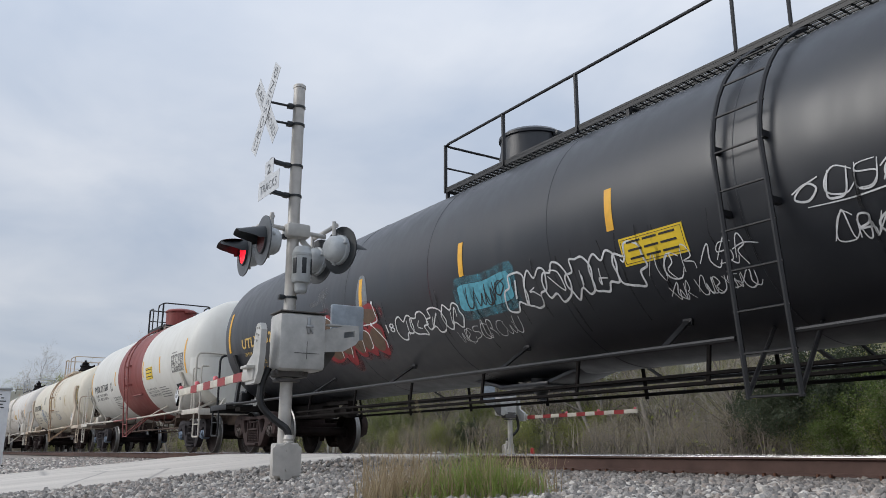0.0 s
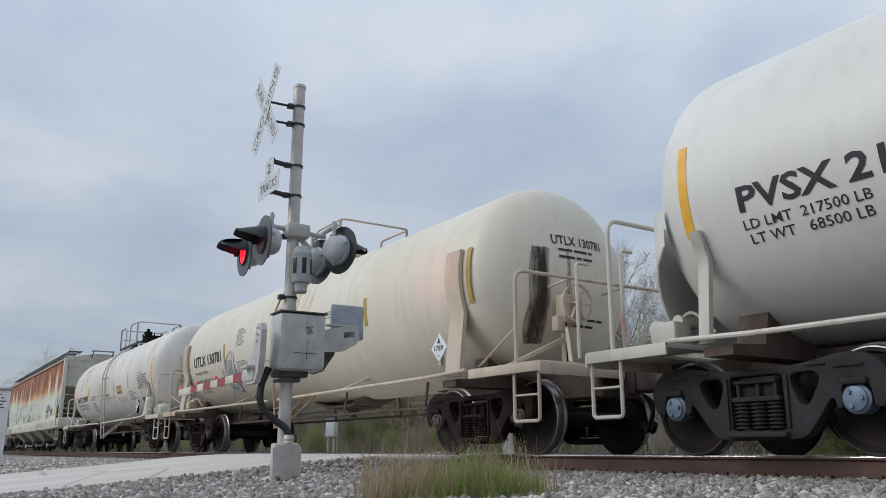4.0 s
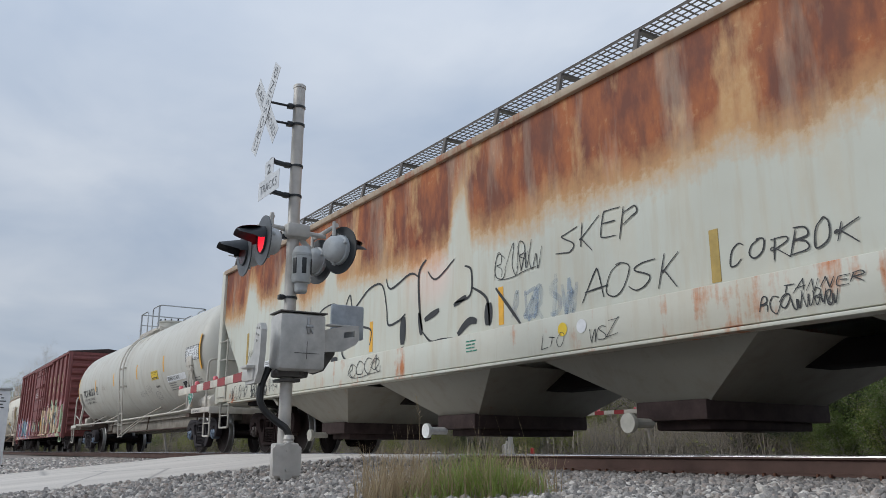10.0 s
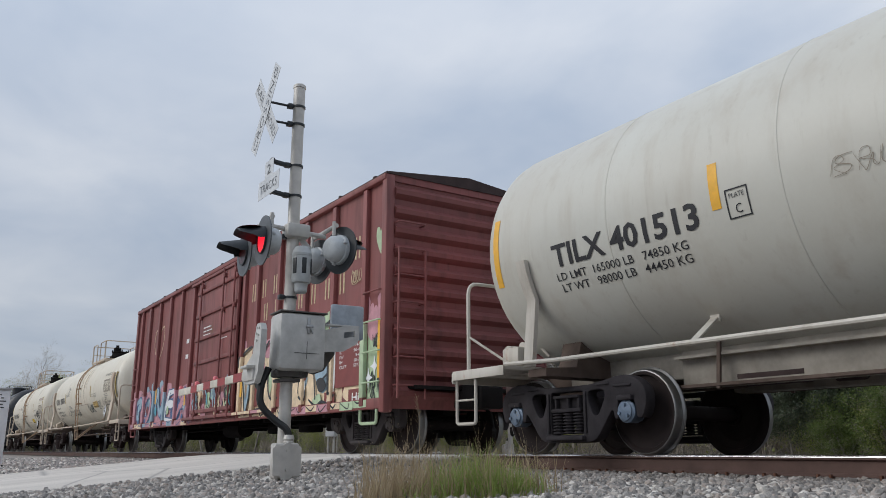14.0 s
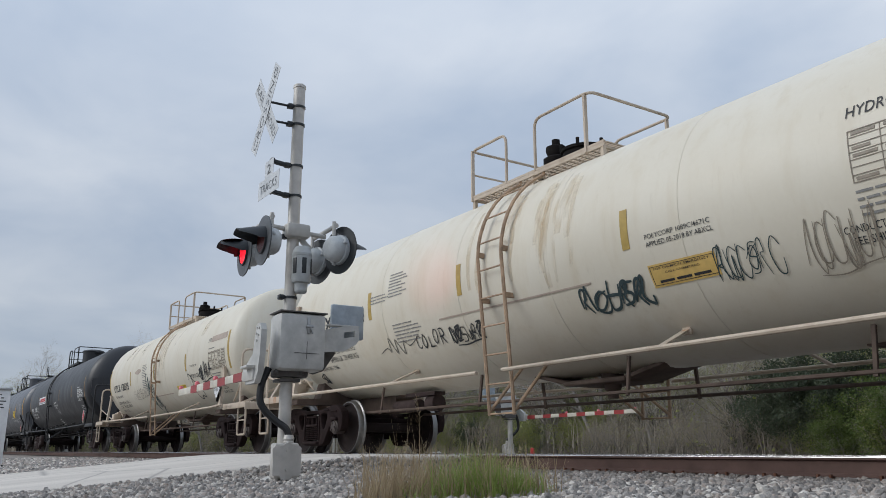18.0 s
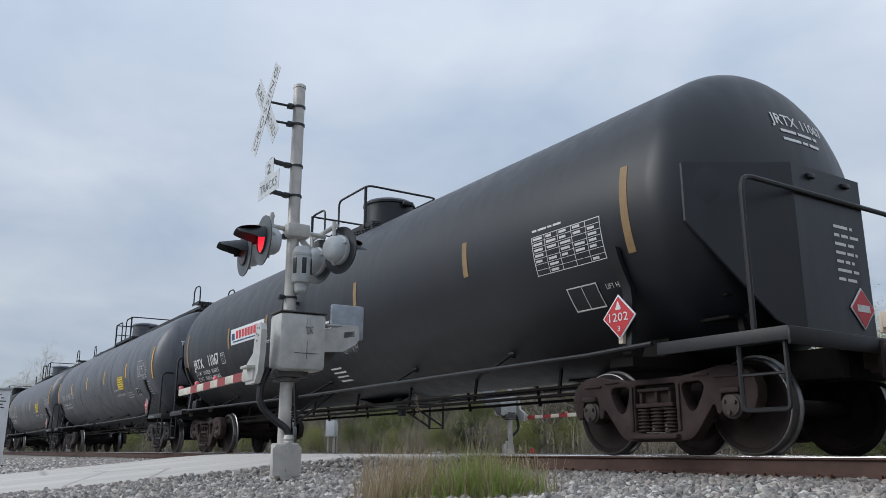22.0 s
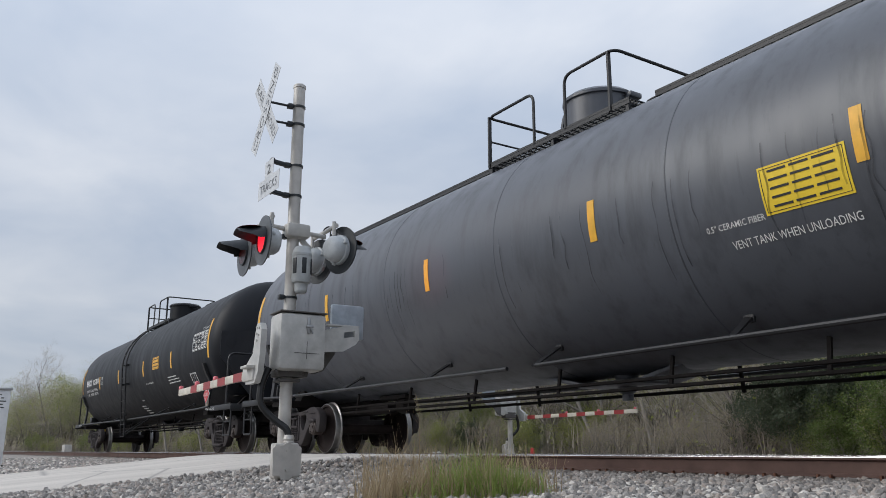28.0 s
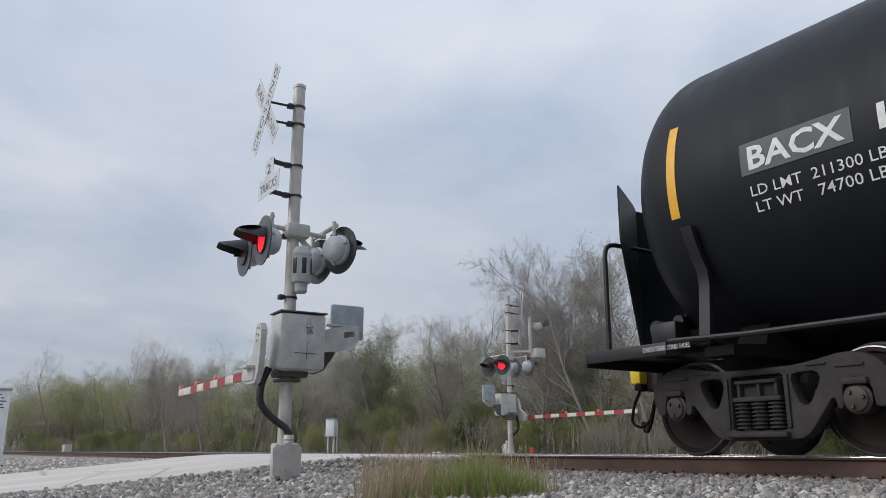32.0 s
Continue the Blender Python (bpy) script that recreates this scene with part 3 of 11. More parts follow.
def build_ground():
    xs = steps((-2600, -400, 200), (-400, -60, 20), (-60, -24, 2), (-24, 4, 0.25), (4, 40, 4), (40, 400, 40), (400, 2600, 200))
    ys = steps((-2600, -200, 200), (-200, -20, 20), (-20, -2, 2), (-2, 14, 0.25), (14, 40, 2), (40, 400, 40), (400, 2600, 200))
    g = grid_sheet("ground", xs, ys, ground_z, M["gravel"])
    tagged(g, "grey crushed-stone ground with leaf litter beyond the track", "ground", kind="structure")
    ys = steps((-30, 0, 1.5), (0, 6.72, 0.24))
    rz = lambda x, y: lerp_rows(RAMP, y) + 0.006 * noise.noise((x * 1.5, y * 1.5, 7))
    edge = lambda y, k: 0.18 * noise.noise((y * 1.1, k, 2)) + 0.08 * noise.noise((y * 4, k, 5)) + (0.0 if y > 0 else 0.02 * y)
    xs = steps((ROAD_X0, ROAD_X1, 0.45))

    def strip(name, ys, label):
        me = bpy.data.meshes.new(name)
        vs, w = [], len(xs)
        for y in ys:
            for i, x in enumerate(xs):
                x2 = x + (edge(y, 0) if i == 0 else edge(y, 9) if i == w - 1 else 0)
                z = rz(x, y) - (0.035 if i in (0, w - 1) else 0)
                vs.append((x2, y, z))
        fs = [(j * w + i, j * w + i + 1, (j + 1) * w + i + 1, (j + 1) * w + i) for j in range(len(ys) - 1) for i in range(w - 1)]
        me.from_pydata(vs, [], fs)
        me.polygons.foreach_set("use_smooth", [True] * len(fs))
        me.materials.append(M["asphalt"])
        ob = new(name, me)
        sol = ob.modifiers.new("thick", "SOLIDIFY")
        sol.thickness, sol.offset = 0.06, -1
        return tagged(ob, label, "road", kind="structure")

    strip("road", ys, "worn pale grey asphalt road ramping up to the crossing")
    strip("road", steps((6.88, 8.22, 0.335)), "asphalt infill between the rails of the crossing")
    strip("road", steps((8.38, 10.4, 0.4), (10.4, 40, 1.6)), "worn grey asphalt road beyond the track")


def build_track():
    prof = [(0.0365, 0), (0.0365, -0.028), (0.009, -0.042), (0.009, -0.140), (0.03, -0.152), (0.076, -0.160), (0.076, -0.172)]
    outline = prof + [(-x, z) for x, z in prof[::-1]]
    for k, y in enumerate((6.80, 8.30)):
        rail = thing("rail", "rust-brown steel rail with a polished running surface", "rail", group="rails of the track", kind="structure")
        bm = B()
        rows = [[bm.verts.new((x, y + px, pz)) for px, pz in outline] for x in (-420, -60, -30, -15, -8, 0, 60)]
        n = len(outline)
        for a, b in zip(rows, rows[1:]):
            for i in range(n):
                bm.faces.new((a[i], a[(i + 1) % n], b[(i + 1) % n], b[i]))
        part("rail_web", bm, M["rail"], rail)
        bm = B()
        box(bm, (-180, y, 0.0015), (480, 0.058, 0.004))
        part("running_surface", bm, M["rail_top"], rail, "polished steel running surface")
        for s in (-1, 1):
            bm = B()
            a = [[bm.verts.new((x, y + s * px, pz)) for px, pz in ((0.0385, -0.011), (0.0345, 0.0012), (0.030, 0.0012), (0.030, -0.011))] for x in (-420, -60, -30, -15, -8, 0, 60)]
            for p, q in zip(a, a[1:]):
                for i in range(4):
                    bm.faces.new((p[i], p[(i + 1) % 4], q[(i + 1) % 4], q[i]))
            bmesh.ops.recalc_face_normals(bm, faces=bm.faces[:])
            part("worn_corner", bm, M["rail_top"], rail, "bright worn corner of the rail head")
    bm = B()
    box(bm, (0, 0, 0), (0.22, 2.55, 0.17), None, 0.012)
    tie_me = mesh_of("tie", bm, M["tie"])
    bm = B()
    for y in (-0.75, 0.75):
        box(bm, (0, y, 0.092), (0.19, 0.36, 0.016), None, 0.004)
        for dy in (-0.11, 0.11):
            for dx in (-0.06, 0.06):
                box(bm, (dx, y + dy, 0.115), (0.02, 0.03, 0.04))
    tp_me = mesh_of("tie_plate", bm, M["tie_plate"])
    bed = thing("track_bed", "timber ties with rusty tie plates sunk in grey ballast", "railway track", kind="structure")
    rnd = random.Random(4)
    for i in range(70):
        x = 6.0 - i * 0.54
        if ROAD_X0 < x < ROAD_X1:
            continue
        t = part("tie", tie_me, None, bed, "", pose(x, TRACK_Y, -0.285, 0, 0, rnd.uniform(-1, 1)))
        part("tie_plate", tp_me, None, t, "rusty tie plates with spikes")


def stones(name, n, area, seed, smin, smax, label, keep=lambda x, y: True, mat="stone", pile=0.25):
    """Loose crushed stone as one mesh of rough little blocks."""
    rnd = np.random.RandomState(seed)
    t = (1 + 5 ** 0.5) / 2
    base = np.array([(-1, t, 0), (1, t, 0), (-1, -t, 0), (1, -t, 0), (0, -1, t), (0, 1, t), (0, -1, -t), (0, 1, -t), (t, 0, -1), (t, 0, 1), (-t, 0, -1), (-t, 0, 1)]) / 1.9
    tri = np.array([(0, 11, 5), (0, 5, 1), (0, 1, 7), (0, 7, 10), (0, 10, 11), (1, 5, 9), (5, 11, 4), (11, 10, 2), (10, 7, 6), (7, 1, 8), (3, 9, 4), (3, 4, 2), (3, 2, 6), (3, 6, 8), (3, 8, 9),
                    (4, 9, 5), (2, 4, 11), (6, 2, 10), (8, 6, 7), (9, 8, 1)])
    x0, x1, y0, y1 = area
    V, F, k = [], [], 0
    for i in range(n):
        x, y = rnd.uniform(x0, x1), rnd.uniform(y0, y1)
        if not keep(x, y):
            continue
        s = rnd.uniform(smin, smax)
        sc = s * rnd.uniform(0.6, 1.25, 3)
        a, c = rnd.uniform(0, 6.28), rnd.uniform(-0.7, 0.7)
        p = base * rnd.uniform(0.72, 1.2, (12, 1)) * sc
        ca, sa, cc, sc2 = math.cos(a), math.sin(a), math.cos(c), math.sin(c)
        p = p @ np.array([(ca, sa, 0), (-sa, ca, 0), (0, 0, 1)]) @ np.array([(1, 0, 0), (0, cc, sc2), (0, -sc2, cc)])
        V.append(p + np.array((x, y, ground_z(x, y) + s * rnd.uniform(-0.1, pile))))
        F.append(tri + k)
        k += 12
    me = bpy.data.meshes.new(name)
    me.from_pydata(np.concatenate(V).tolist(), [], np.concatenate(F).tolist())
    me.materials.append(M[mat])
    return tagged(new(name, me), label, "gravel", kind="stuff")


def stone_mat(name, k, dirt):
    """Crushed stone in mixed greys and tans, darker and browner towards the rail."""
    m, n, l, b = node_mat(name)
    g = n.new("ShaderNodeNewGeometry")
    v = vec_of(n, l, spread=False)
    r = n.new("ShaderNodeValToRGB")
    el = r.color_ramp.elements
    el[0].position, el[0].color = 0.0, (0.085 * k, 0.076 * k, 0.070 * k, 1)
    el[1].position, el[1].color = 1.0, (0.80 * k, 0.74 * k, 0.67 * k, 1)
    e = el.new(0.45)
    e.color = (0.31 * k, 0.283 * k, 0.258 * k, 1)
    e = el.new(0.72)
    e.color = (0.36 * k, 0.285 * k, 0.235 * k, 1)
    e = el.new(0.86)
    e.color = (0.52 * k, 0.475 * k, 0.425 * k, 1)
    l.new(g.outputs["Random Per Island"], r.inputs["Fac"])
    c = mixed(n, l, 0.35, r.outputs["Color"], mixed(n, l, noise_tex(n, l, v, 70, 3), (0.1, 0.1, 0.1), (0.5, 0.49, 0.47)))
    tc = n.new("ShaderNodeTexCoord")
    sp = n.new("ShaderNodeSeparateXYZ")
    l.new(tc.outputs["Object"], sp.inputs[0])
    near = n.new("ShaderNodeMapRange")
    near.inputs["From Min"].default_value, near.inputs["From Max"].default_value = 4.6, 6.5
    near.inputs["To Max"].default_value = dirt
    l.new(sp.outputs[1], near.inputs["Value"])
    rail_brown = mixed(n, l, 1.0, near.outputs["Result"], ramp_of(n, l, noise_tex(n, l, v, 2.2, 5), 0.25, 0.6), "MULTIPLY")
    c = mixed(n, l, rail_brown, c, (0.105, 0.080, 0.064))
    l.new(c, b.inputs["Base Color"])
    b.inputs["Roughness"].default_value = 0.9
    bumped(n, l, b, noise_tex(n, l, v, 120, 2), 0.4, 0.004)
    return m


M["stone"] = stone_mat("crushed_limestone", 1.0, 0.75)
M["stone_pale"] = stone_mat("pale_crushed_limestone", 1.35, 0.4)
build_ground()
build_track()


# ---- the train: shared parts ----
def sideframe_mesh(mat):
    half = [(0.0, 0.135), (0.30, 0.135), (0.42, 0.15), (0.48, 0.18), (0.53, 0.23), (0.72, 0.47), (0.745, 0.47), (0.762, 0.395), (0.795, 0.375), (0.818, 0.40), (0.820, 0.54), (0.850, 0.605), (0.90, 0.63), (0.975, 0.63),
            (1.03, 0.60), (1.068, 0.53), (1.085, 0.395), (1.15, 0.38), (1.185, 0.42), (1.225, 0.52), (1.232, 0.62), (1.20, 0.71), (1.13, 0.775), (1.03, 0.825), (0.92, 0.845), (0.80, 0.84), (0.66, 0.815), (0.50, 0.79), (0.36, 0.775), (0.0, 0.77)]
    outer = half + [(-x, z) for x, z in half[::-1] if x > 0]
    win = [(0.355, 0.66), (0.37, 0.69), (0.41, 0.705), (0.56, 0.71), (0.61, 0.69), (0.625, 0.65), (0.605, 0.59), (0.53, 0.46), (0.495, 0.43), (0.455, 0.43), (0.42, 0.46), (0.37, 0.58)]
    mid = [(-0.26, 0.225), (0.26, 0.225), (0.28, 0.245), (0.272, 0.69), (0.25, 0.71), (-0.25, 0.71), (-0.272, 0.69), (-0.28, 0.245)]
    bm = plate(B(), outer, [win, [(-x, z) for x, z in win[::-1]], mid], -0.075, 0.075)
    es = [e for e in bm.edges if len(e.link_faces) == 2 and e.calc_face_angle(0) > 1.0]
    bmesh.ops.bevel(bm, geom=es, offset=0.016, segments=2, affect="EDGES", profile=0.5)
    for s in (-1, 1):
        bar(bm, (s * 0.315, -0.082, 0.24), (s * 0.315, -0.082, 0.70), 0.028, 0.04, 0.008)
        # bearing adapter between the jaws, and the rib that stiffens the arch
        box(bm, (s * 0.945, -0.02, 0.60), (0.22, 0.20, 0.06), None, 0.02)
        box(bm, (s * 0.90, -0.082, 0.735), (0.26, 0.02, 0.025), None, 0.006)
        box(bm, (s * 0.60, -0.082, 0.765), (0.20, 0.018, 0.02), None, 0.006)
    box(bm, (0, -0.03, 0.185), (0.62, 0.22, 0.05), None, 0.015)
    return mesh_of("side_frame", bm, mat)


def spring_mesh(mat):
    prof = []
    for i in range(7):
        z = 0.235 + i * 0.035
        prof += [(0.052, z), (0.080, z + 0.006), (0.080, z + 0.018), (0.052, z + 0.024)]
    return mesh_of("coil_spring", lathe(B(), prof, "Z", 12), mat)


def bolster_mesh(mat):
    bm = B()
    box(bm, (0, 0, 0.58), (0.40, 2.06, 0.15), None, 0.02)
    box(bm, (0, 0, 0.66), (0.36, 1.1, 0.18), None, 0.03)
    for y in (-1.0, 1.0):
        for z, w, t in ((0.655, 0.44, 0.035), (0.50, 0.50, 0.045)):
            box(bm, (0, y * 1.02, z), (w, 0.16, t), None, 0.012)
        for x in (-0.19, 0.02, 0.20):
            box(bm, (x, y * 1.01, 0.58), (0.035, 0.14, 0.13), None, 0.008)
    # brake beams between the wheels
    for s in (-1, 1):
        bar(bm, (s * 0.36, -0.78, 0.40), (s * 0.36, 0.78, 0.40), 0.05, 0.07)
        for y in (-0.75, 0.75):
            box(bm, (s * 0.415, y, 0.42), (0.05, 0.10, 0.30), None, 0.01)
    return mesh_of("truck_bolster", bm, mat)


def wheelset_meshes():
    bm = B()
    R = WHEEL_R
    for s in (-1, 1):
        prof = [(0.0, 0.66), (0.12, 0.66), (0.13, 0.69), (0.17, 0.70), (0.30, 0.735), (0.385, 0.70), (0.40, 0.675), (R + 0.002, 0.676), (R + 0.028, 0.690), (R + 0.026, 0.706), (R + 0.003, 0.722),
                (R - 0.003, 0.80), (R - 0.012, 0.812), (0.40, 0.815), (0.385, 0.79), (0.30, 0.775), (0.17, 0.83), (0.13, 0.85), (0.12, 0.86), (0.0, 0.86)]
        lathe(bm, [(r, s * y) for r, y in prof], "Y", 44)
    rod(bm, (0, -0.70, 0), (0, 0.70, 0), 0.085, 16)
    rod(bm, (0, -1.0, 0), (0, 1.0, 0), 0.075, 12)
    ws = mesh_of("wheelset", bm, M["wheel"])
    prof = [(R + 0.030, 0.691), (R + 0.0285, 0.706), (R + 0.0050, 0.724), (R + 0.0000, 0.800), (R - 0.010, 0.8135), (R - 0.022, 0.8165)]
    tr = mesh_of("tread", lathe(B(), [(r, -y) for r, y in prof], "Y", 44, caps=False), M["tread"])
    caps = {}
    for k in ("cap", "cap_blue"):
        bm = lathe(B(), [(0.0, -0.90), (0.115, -0.90), (0.125, -0.93), (0.125, -1.07), (0.10, -1.085), (0.10, -1.10), (0.055, -1.112), (0.0, -1.112)], "Y", 18)
        for a in (0, 120, 240):
            c = Vector((0.066 * math.cos(radians(a)), -1.112, 0.066 * math.sin(radians(a))))
            rod(bm, c + Vector((0, 0.02, 0)), c - Vector((0, 0.016, 0)), 0.020, 6)
        caps[k] = mesh_of("bearing_cap", bm, M[k])
    return ws, tr, caps


def coupler_mesh():
    bm = B()
    box(bm, (-0.35, 0, 0), (0.72, 0.14, 0.16), None, 0.02)
    box(bm, (-0.02, 0.05, 0), (0.20, 0.26, 0.27), None, 0.04)
    bar(bm, (0.02, 0.14, 0), (0.24, 0.19, 0), 0.08, 0.24, 0.02)
    box(bm, (0.11, -0.10, 0), (0.20, 0.10, 0.28), None, 0.03)
    box(bm, (0.20, -0.02, 0), (0.06, 0.14, 0.26), None, 0.02)
    rod(bm, (0.06, -0.13, -0.17), (0.06, -0.13, 0.17), 0.03, 10)
    return mesh_of("coupler", bm, M["truck_brown"])


def hose_mesh():
    bm = B()
    tube(bm, [(-0.25, 0.36, -0.10), (0.0, 0.36, -0.14), (0.10, 0.34, -0.42), (0.28, 0.22, -0.55), (0.42, 0.10, -0.50)], 0.022, 8, 0.12)
    rod(bm, (0.40, 0.12, -0.52), (0.50, 0.05, -0.44), 0.034, 8)
    return mesh_of("air_hose", bm, M["under"])


TRUCKS = ("truck_black", "truck_brown", "truck_soot", "truck_rust")
SF = {k: sideframe_mesh(M[k]) for k in TRUCKS}
SP = {k: spring_mesh(M[k]) for k in TRUCKS}
BO = {k: bolster_mesh(M[k]) for k in TRUCKS}
WS, TR, CAPS = wheelset_meshes()
CO, HO = coupler_mesh(), hose_mesh()
WHEELS = []
CARS = []


TRUCK_SHIFT = 0.10


def running_gear(car, u, h, kind, cap):
    """Two trucks with their wheels, couplers and hoses."""
    for s in (-1, 1):
        for y in (-1, 1):
            f = part("side_frame", SF[kind], None, car, "", pose(s * h + TRUCK_SHIFT, y * 1.0, 0, 0, 0, 0 if y < 0 else 180))
            for dx in (-0.175, 0.0, 0.175):
                part("coil_spring", SP[kind], None, f, "", pose(dx, -0.03, 0))
        part("truck_bolster", BO[kind], None, car, "", pose(s * h + TRUCK_SHIFT, 0, 0))
        for a in (-0.94, 0.94):
            w = part("wheelset", WS, None, car, "rust-brown wheels on a plain axle", pose(s * h + TRUCK_SHIFT + a, 0, WHEEL_R))
            for r in (0, 180):
                part("tread", TR, None, w, "bright worn tread and flange", pose(0, 0, 0, 0, 0, r))
                part("bearing_cap", CAPS[cap], None, w, "", pose(0, 0, 0, 0, 0, r))
            WHEELS.append((w, u, s * h + TRUCK_SHIFT + a))
        part("coupler", CO, None, car, "brown cast knuckle coupler", pose(s * (h + 1.93), 0, 0.86, 0, 0, 0 if s > 0 else 180))
        part("air_hose", HO, None, car, "black rubber air hose", pose(s * (h + 1.75), 0, 0.80, 0, 0, 0 if s > 0 else 180))


def ladder_path(R, zc, deck_z, edge):
    """The line of a ladder's stile, as (y, z): nearly upright from the step to the tank's widest height, then round it to the platform."""
    y0 = R + 0.085
    pts = [(-y0 + 0.12, 0.47), (-y0 + 0.09, 1.0), (-y0, zc + 0.10)]
    a1 = math.acos(min(0.95, edge / (R + 0.06)))
    for i in range(1, 9):
        k = i / 8
        a = a1 * k
        r = y0 + (R + 0.06 - y0) * k
        pts.append((-r * math.cos(a), zc + 0.10 * (1 - k) + r * math.sin(a)))
    return pts + [(-edge + 0.02, deck_z + 0.02)]


def at_z(path, z):
    for (y0, z0), (y1, z1) in zip(path, path[1:]):
        if z0 <= z <= z1:
            k = (z - z0) / (z1 - z0 or 1)
            return y0 + (y1 - y0) * k
    return path[-1][0]


def tank_ladder(car, x0, R, zc, deck_z, edge, mat, width=0.50):
    path = ladder_path(R, zc, deck_z, edge)
    lean = lambda z: 0.07 * max(0.0, (zc - z) / 2.2)
    for s in (1, -1):
        bm = B()
        for x in (x0, x0 + width):
            tube(bm, [Vector((x + lean(z), s * y, z)) for y, z in path], 0.024, 6)
        rungs = part("ladder", bm, mat, car, "bent steel ladder")
        z = 0.49
        while z < deck_z - 0.12:
            y = at_z(path, z)
            part("rung", rod(B(), (x0 - 0.03 + lean(z), s * y, z), (x0 + width + 0.03 + lean(z), s * y, z), 0.012, 6), mat, rungs)
            z += 0.365
        for x in (x0, x0 + width):
            part("ladder_stay", rod(B(), (x + 0.07, s * path[0][0], 0.52), (x - 0.20, s * -math.sqrt(R * R - (0.90 * R) ** 2), zc - R * 0.90), 0.022, 6), mat, rungs)
            for zz in (zc + 0.15, zc - 0.45):
                yy = -math.sqrt(max(0.01, R * R - (zz - zc) ** 2))
                part("ladder_bracket", bar(B(), (x + lean(zz), s * at_z(path, zz), zz), (x + lean(zz), s * (yy + 0.05), zz), 0.05, 0.06), mat, rungs)


def grating(bm, x0, x1, y0, y1, z, thin=False):
    """An open walkway of thin slats on cross bars with a rim."""
    if thin:
        n = int((y1 - y0) / 0.085)
        for i in range(n + 1):
            box(bm, ((x0 + x1) / 2, y0 + (y1 - y0) * i / n, z), (x1 - x0, 0.018, 0.006))
        k = int((x1 - x0) / 0.10)
        for i in range(k + 1):
            box(bm, (x0 + (x1 - x0) * i / k, (y0 + y1) / 2, z - 0.004), (0.022, y1 - y0, 0.005))
        for y in (y0, y1):
            box(bm, ((x0 + x1) / 2, y, z - 0.01), (x1 - x0, 0.010, 0.03))
        return bm
    n = max(2, int((y1 - y0) / 0.055))
    for i in range(n + 1):
        y = y0 + (y1 - y0) * i / n
        box(bm, ((x0 + x1) / 2, y, z), (x1 - x0, 0.018, 0.022))
    k = max(2, int((x1 - x0) / 0.11))
    for i in range(k + 1):
        x = x0 + (x1 - x0) * i / k
        box(bm, (x, (y0 + y1) / 2, z - 0.004), (0.014, y1 - y0, 0.014))
    for y in (y0, y1):
        box(bm, ((x0 + x1) / 2, y, z - 0.02), (x1 - x0, 0.012, 0.08))
    return bm


def top_platform(car, x0, x1, lx0, lx1, R, zc, half, mat, rail_mat, h=0.74, deck_mat=None):
    """Walkways on both sides of the dome with a hand rail broken at the ladders."""
    z = zc + R - 0.04
    bm = B()
    grating(bm, x0, x1, -half, -half + 0.42, z)
    grating(bm, x0, x1, half - 0.42, half, z)
    part("walkway", bm, deck_mat or mat, car, "open steel grating walkway")
    for x in (x0 + 0.05, (x0 + x1) / 2, x1 - 0.05):
        for s in (-1, 1):
            y = half - 0.03
            bm = bar(B(), (x, s * y, z - 0.02), (x, s * y, zc + math.sqrt(R * R - y * y) - 0.02), 0.05, 0.05)
            bar(bm, (x, s * y, z - 0.05), (x, s * (half - 0.44), z - 0.05), 0.04, 0.03)
            part("walkway_bracket", bm, mat, car)
    xr = x1 - 0.22
    for s in (1, -1):
        y = -half * s
        part("hand_rail", tube(B(), [(lx0, y, z), (lx0, y, z + h), (x0, y, z + h), (x0, 0, z + h)], 0.021, 8, 0.14), rail_mat, car, "bent pipe hand rail")
        part("hand_rail", tube(B(), [(lx1, y, z), (lx1, y, z + h), (xr, y, z + h), (xr, 0, z + h)], 0.021, 8, 0.14), rail_mat, car, "bent pipe hand rail")
        posts = [x0 + 0.03, xr - 0.09] + [x0 + 1.55 * i for i in range(1, int((lx0 - x0) / 1.5))]
        for x in posts:
            part("rail_post", bar(B(), (x, y, z - 0.06), (x, y, z + h), 0.05, 0.03), rail_mat, car)
        part("knee_rail", rod(B(), (x0, 0, z + h * 0.5), (x0, y, z + h * 0.5), 0.016, 6), rail_mat, car)
    return z


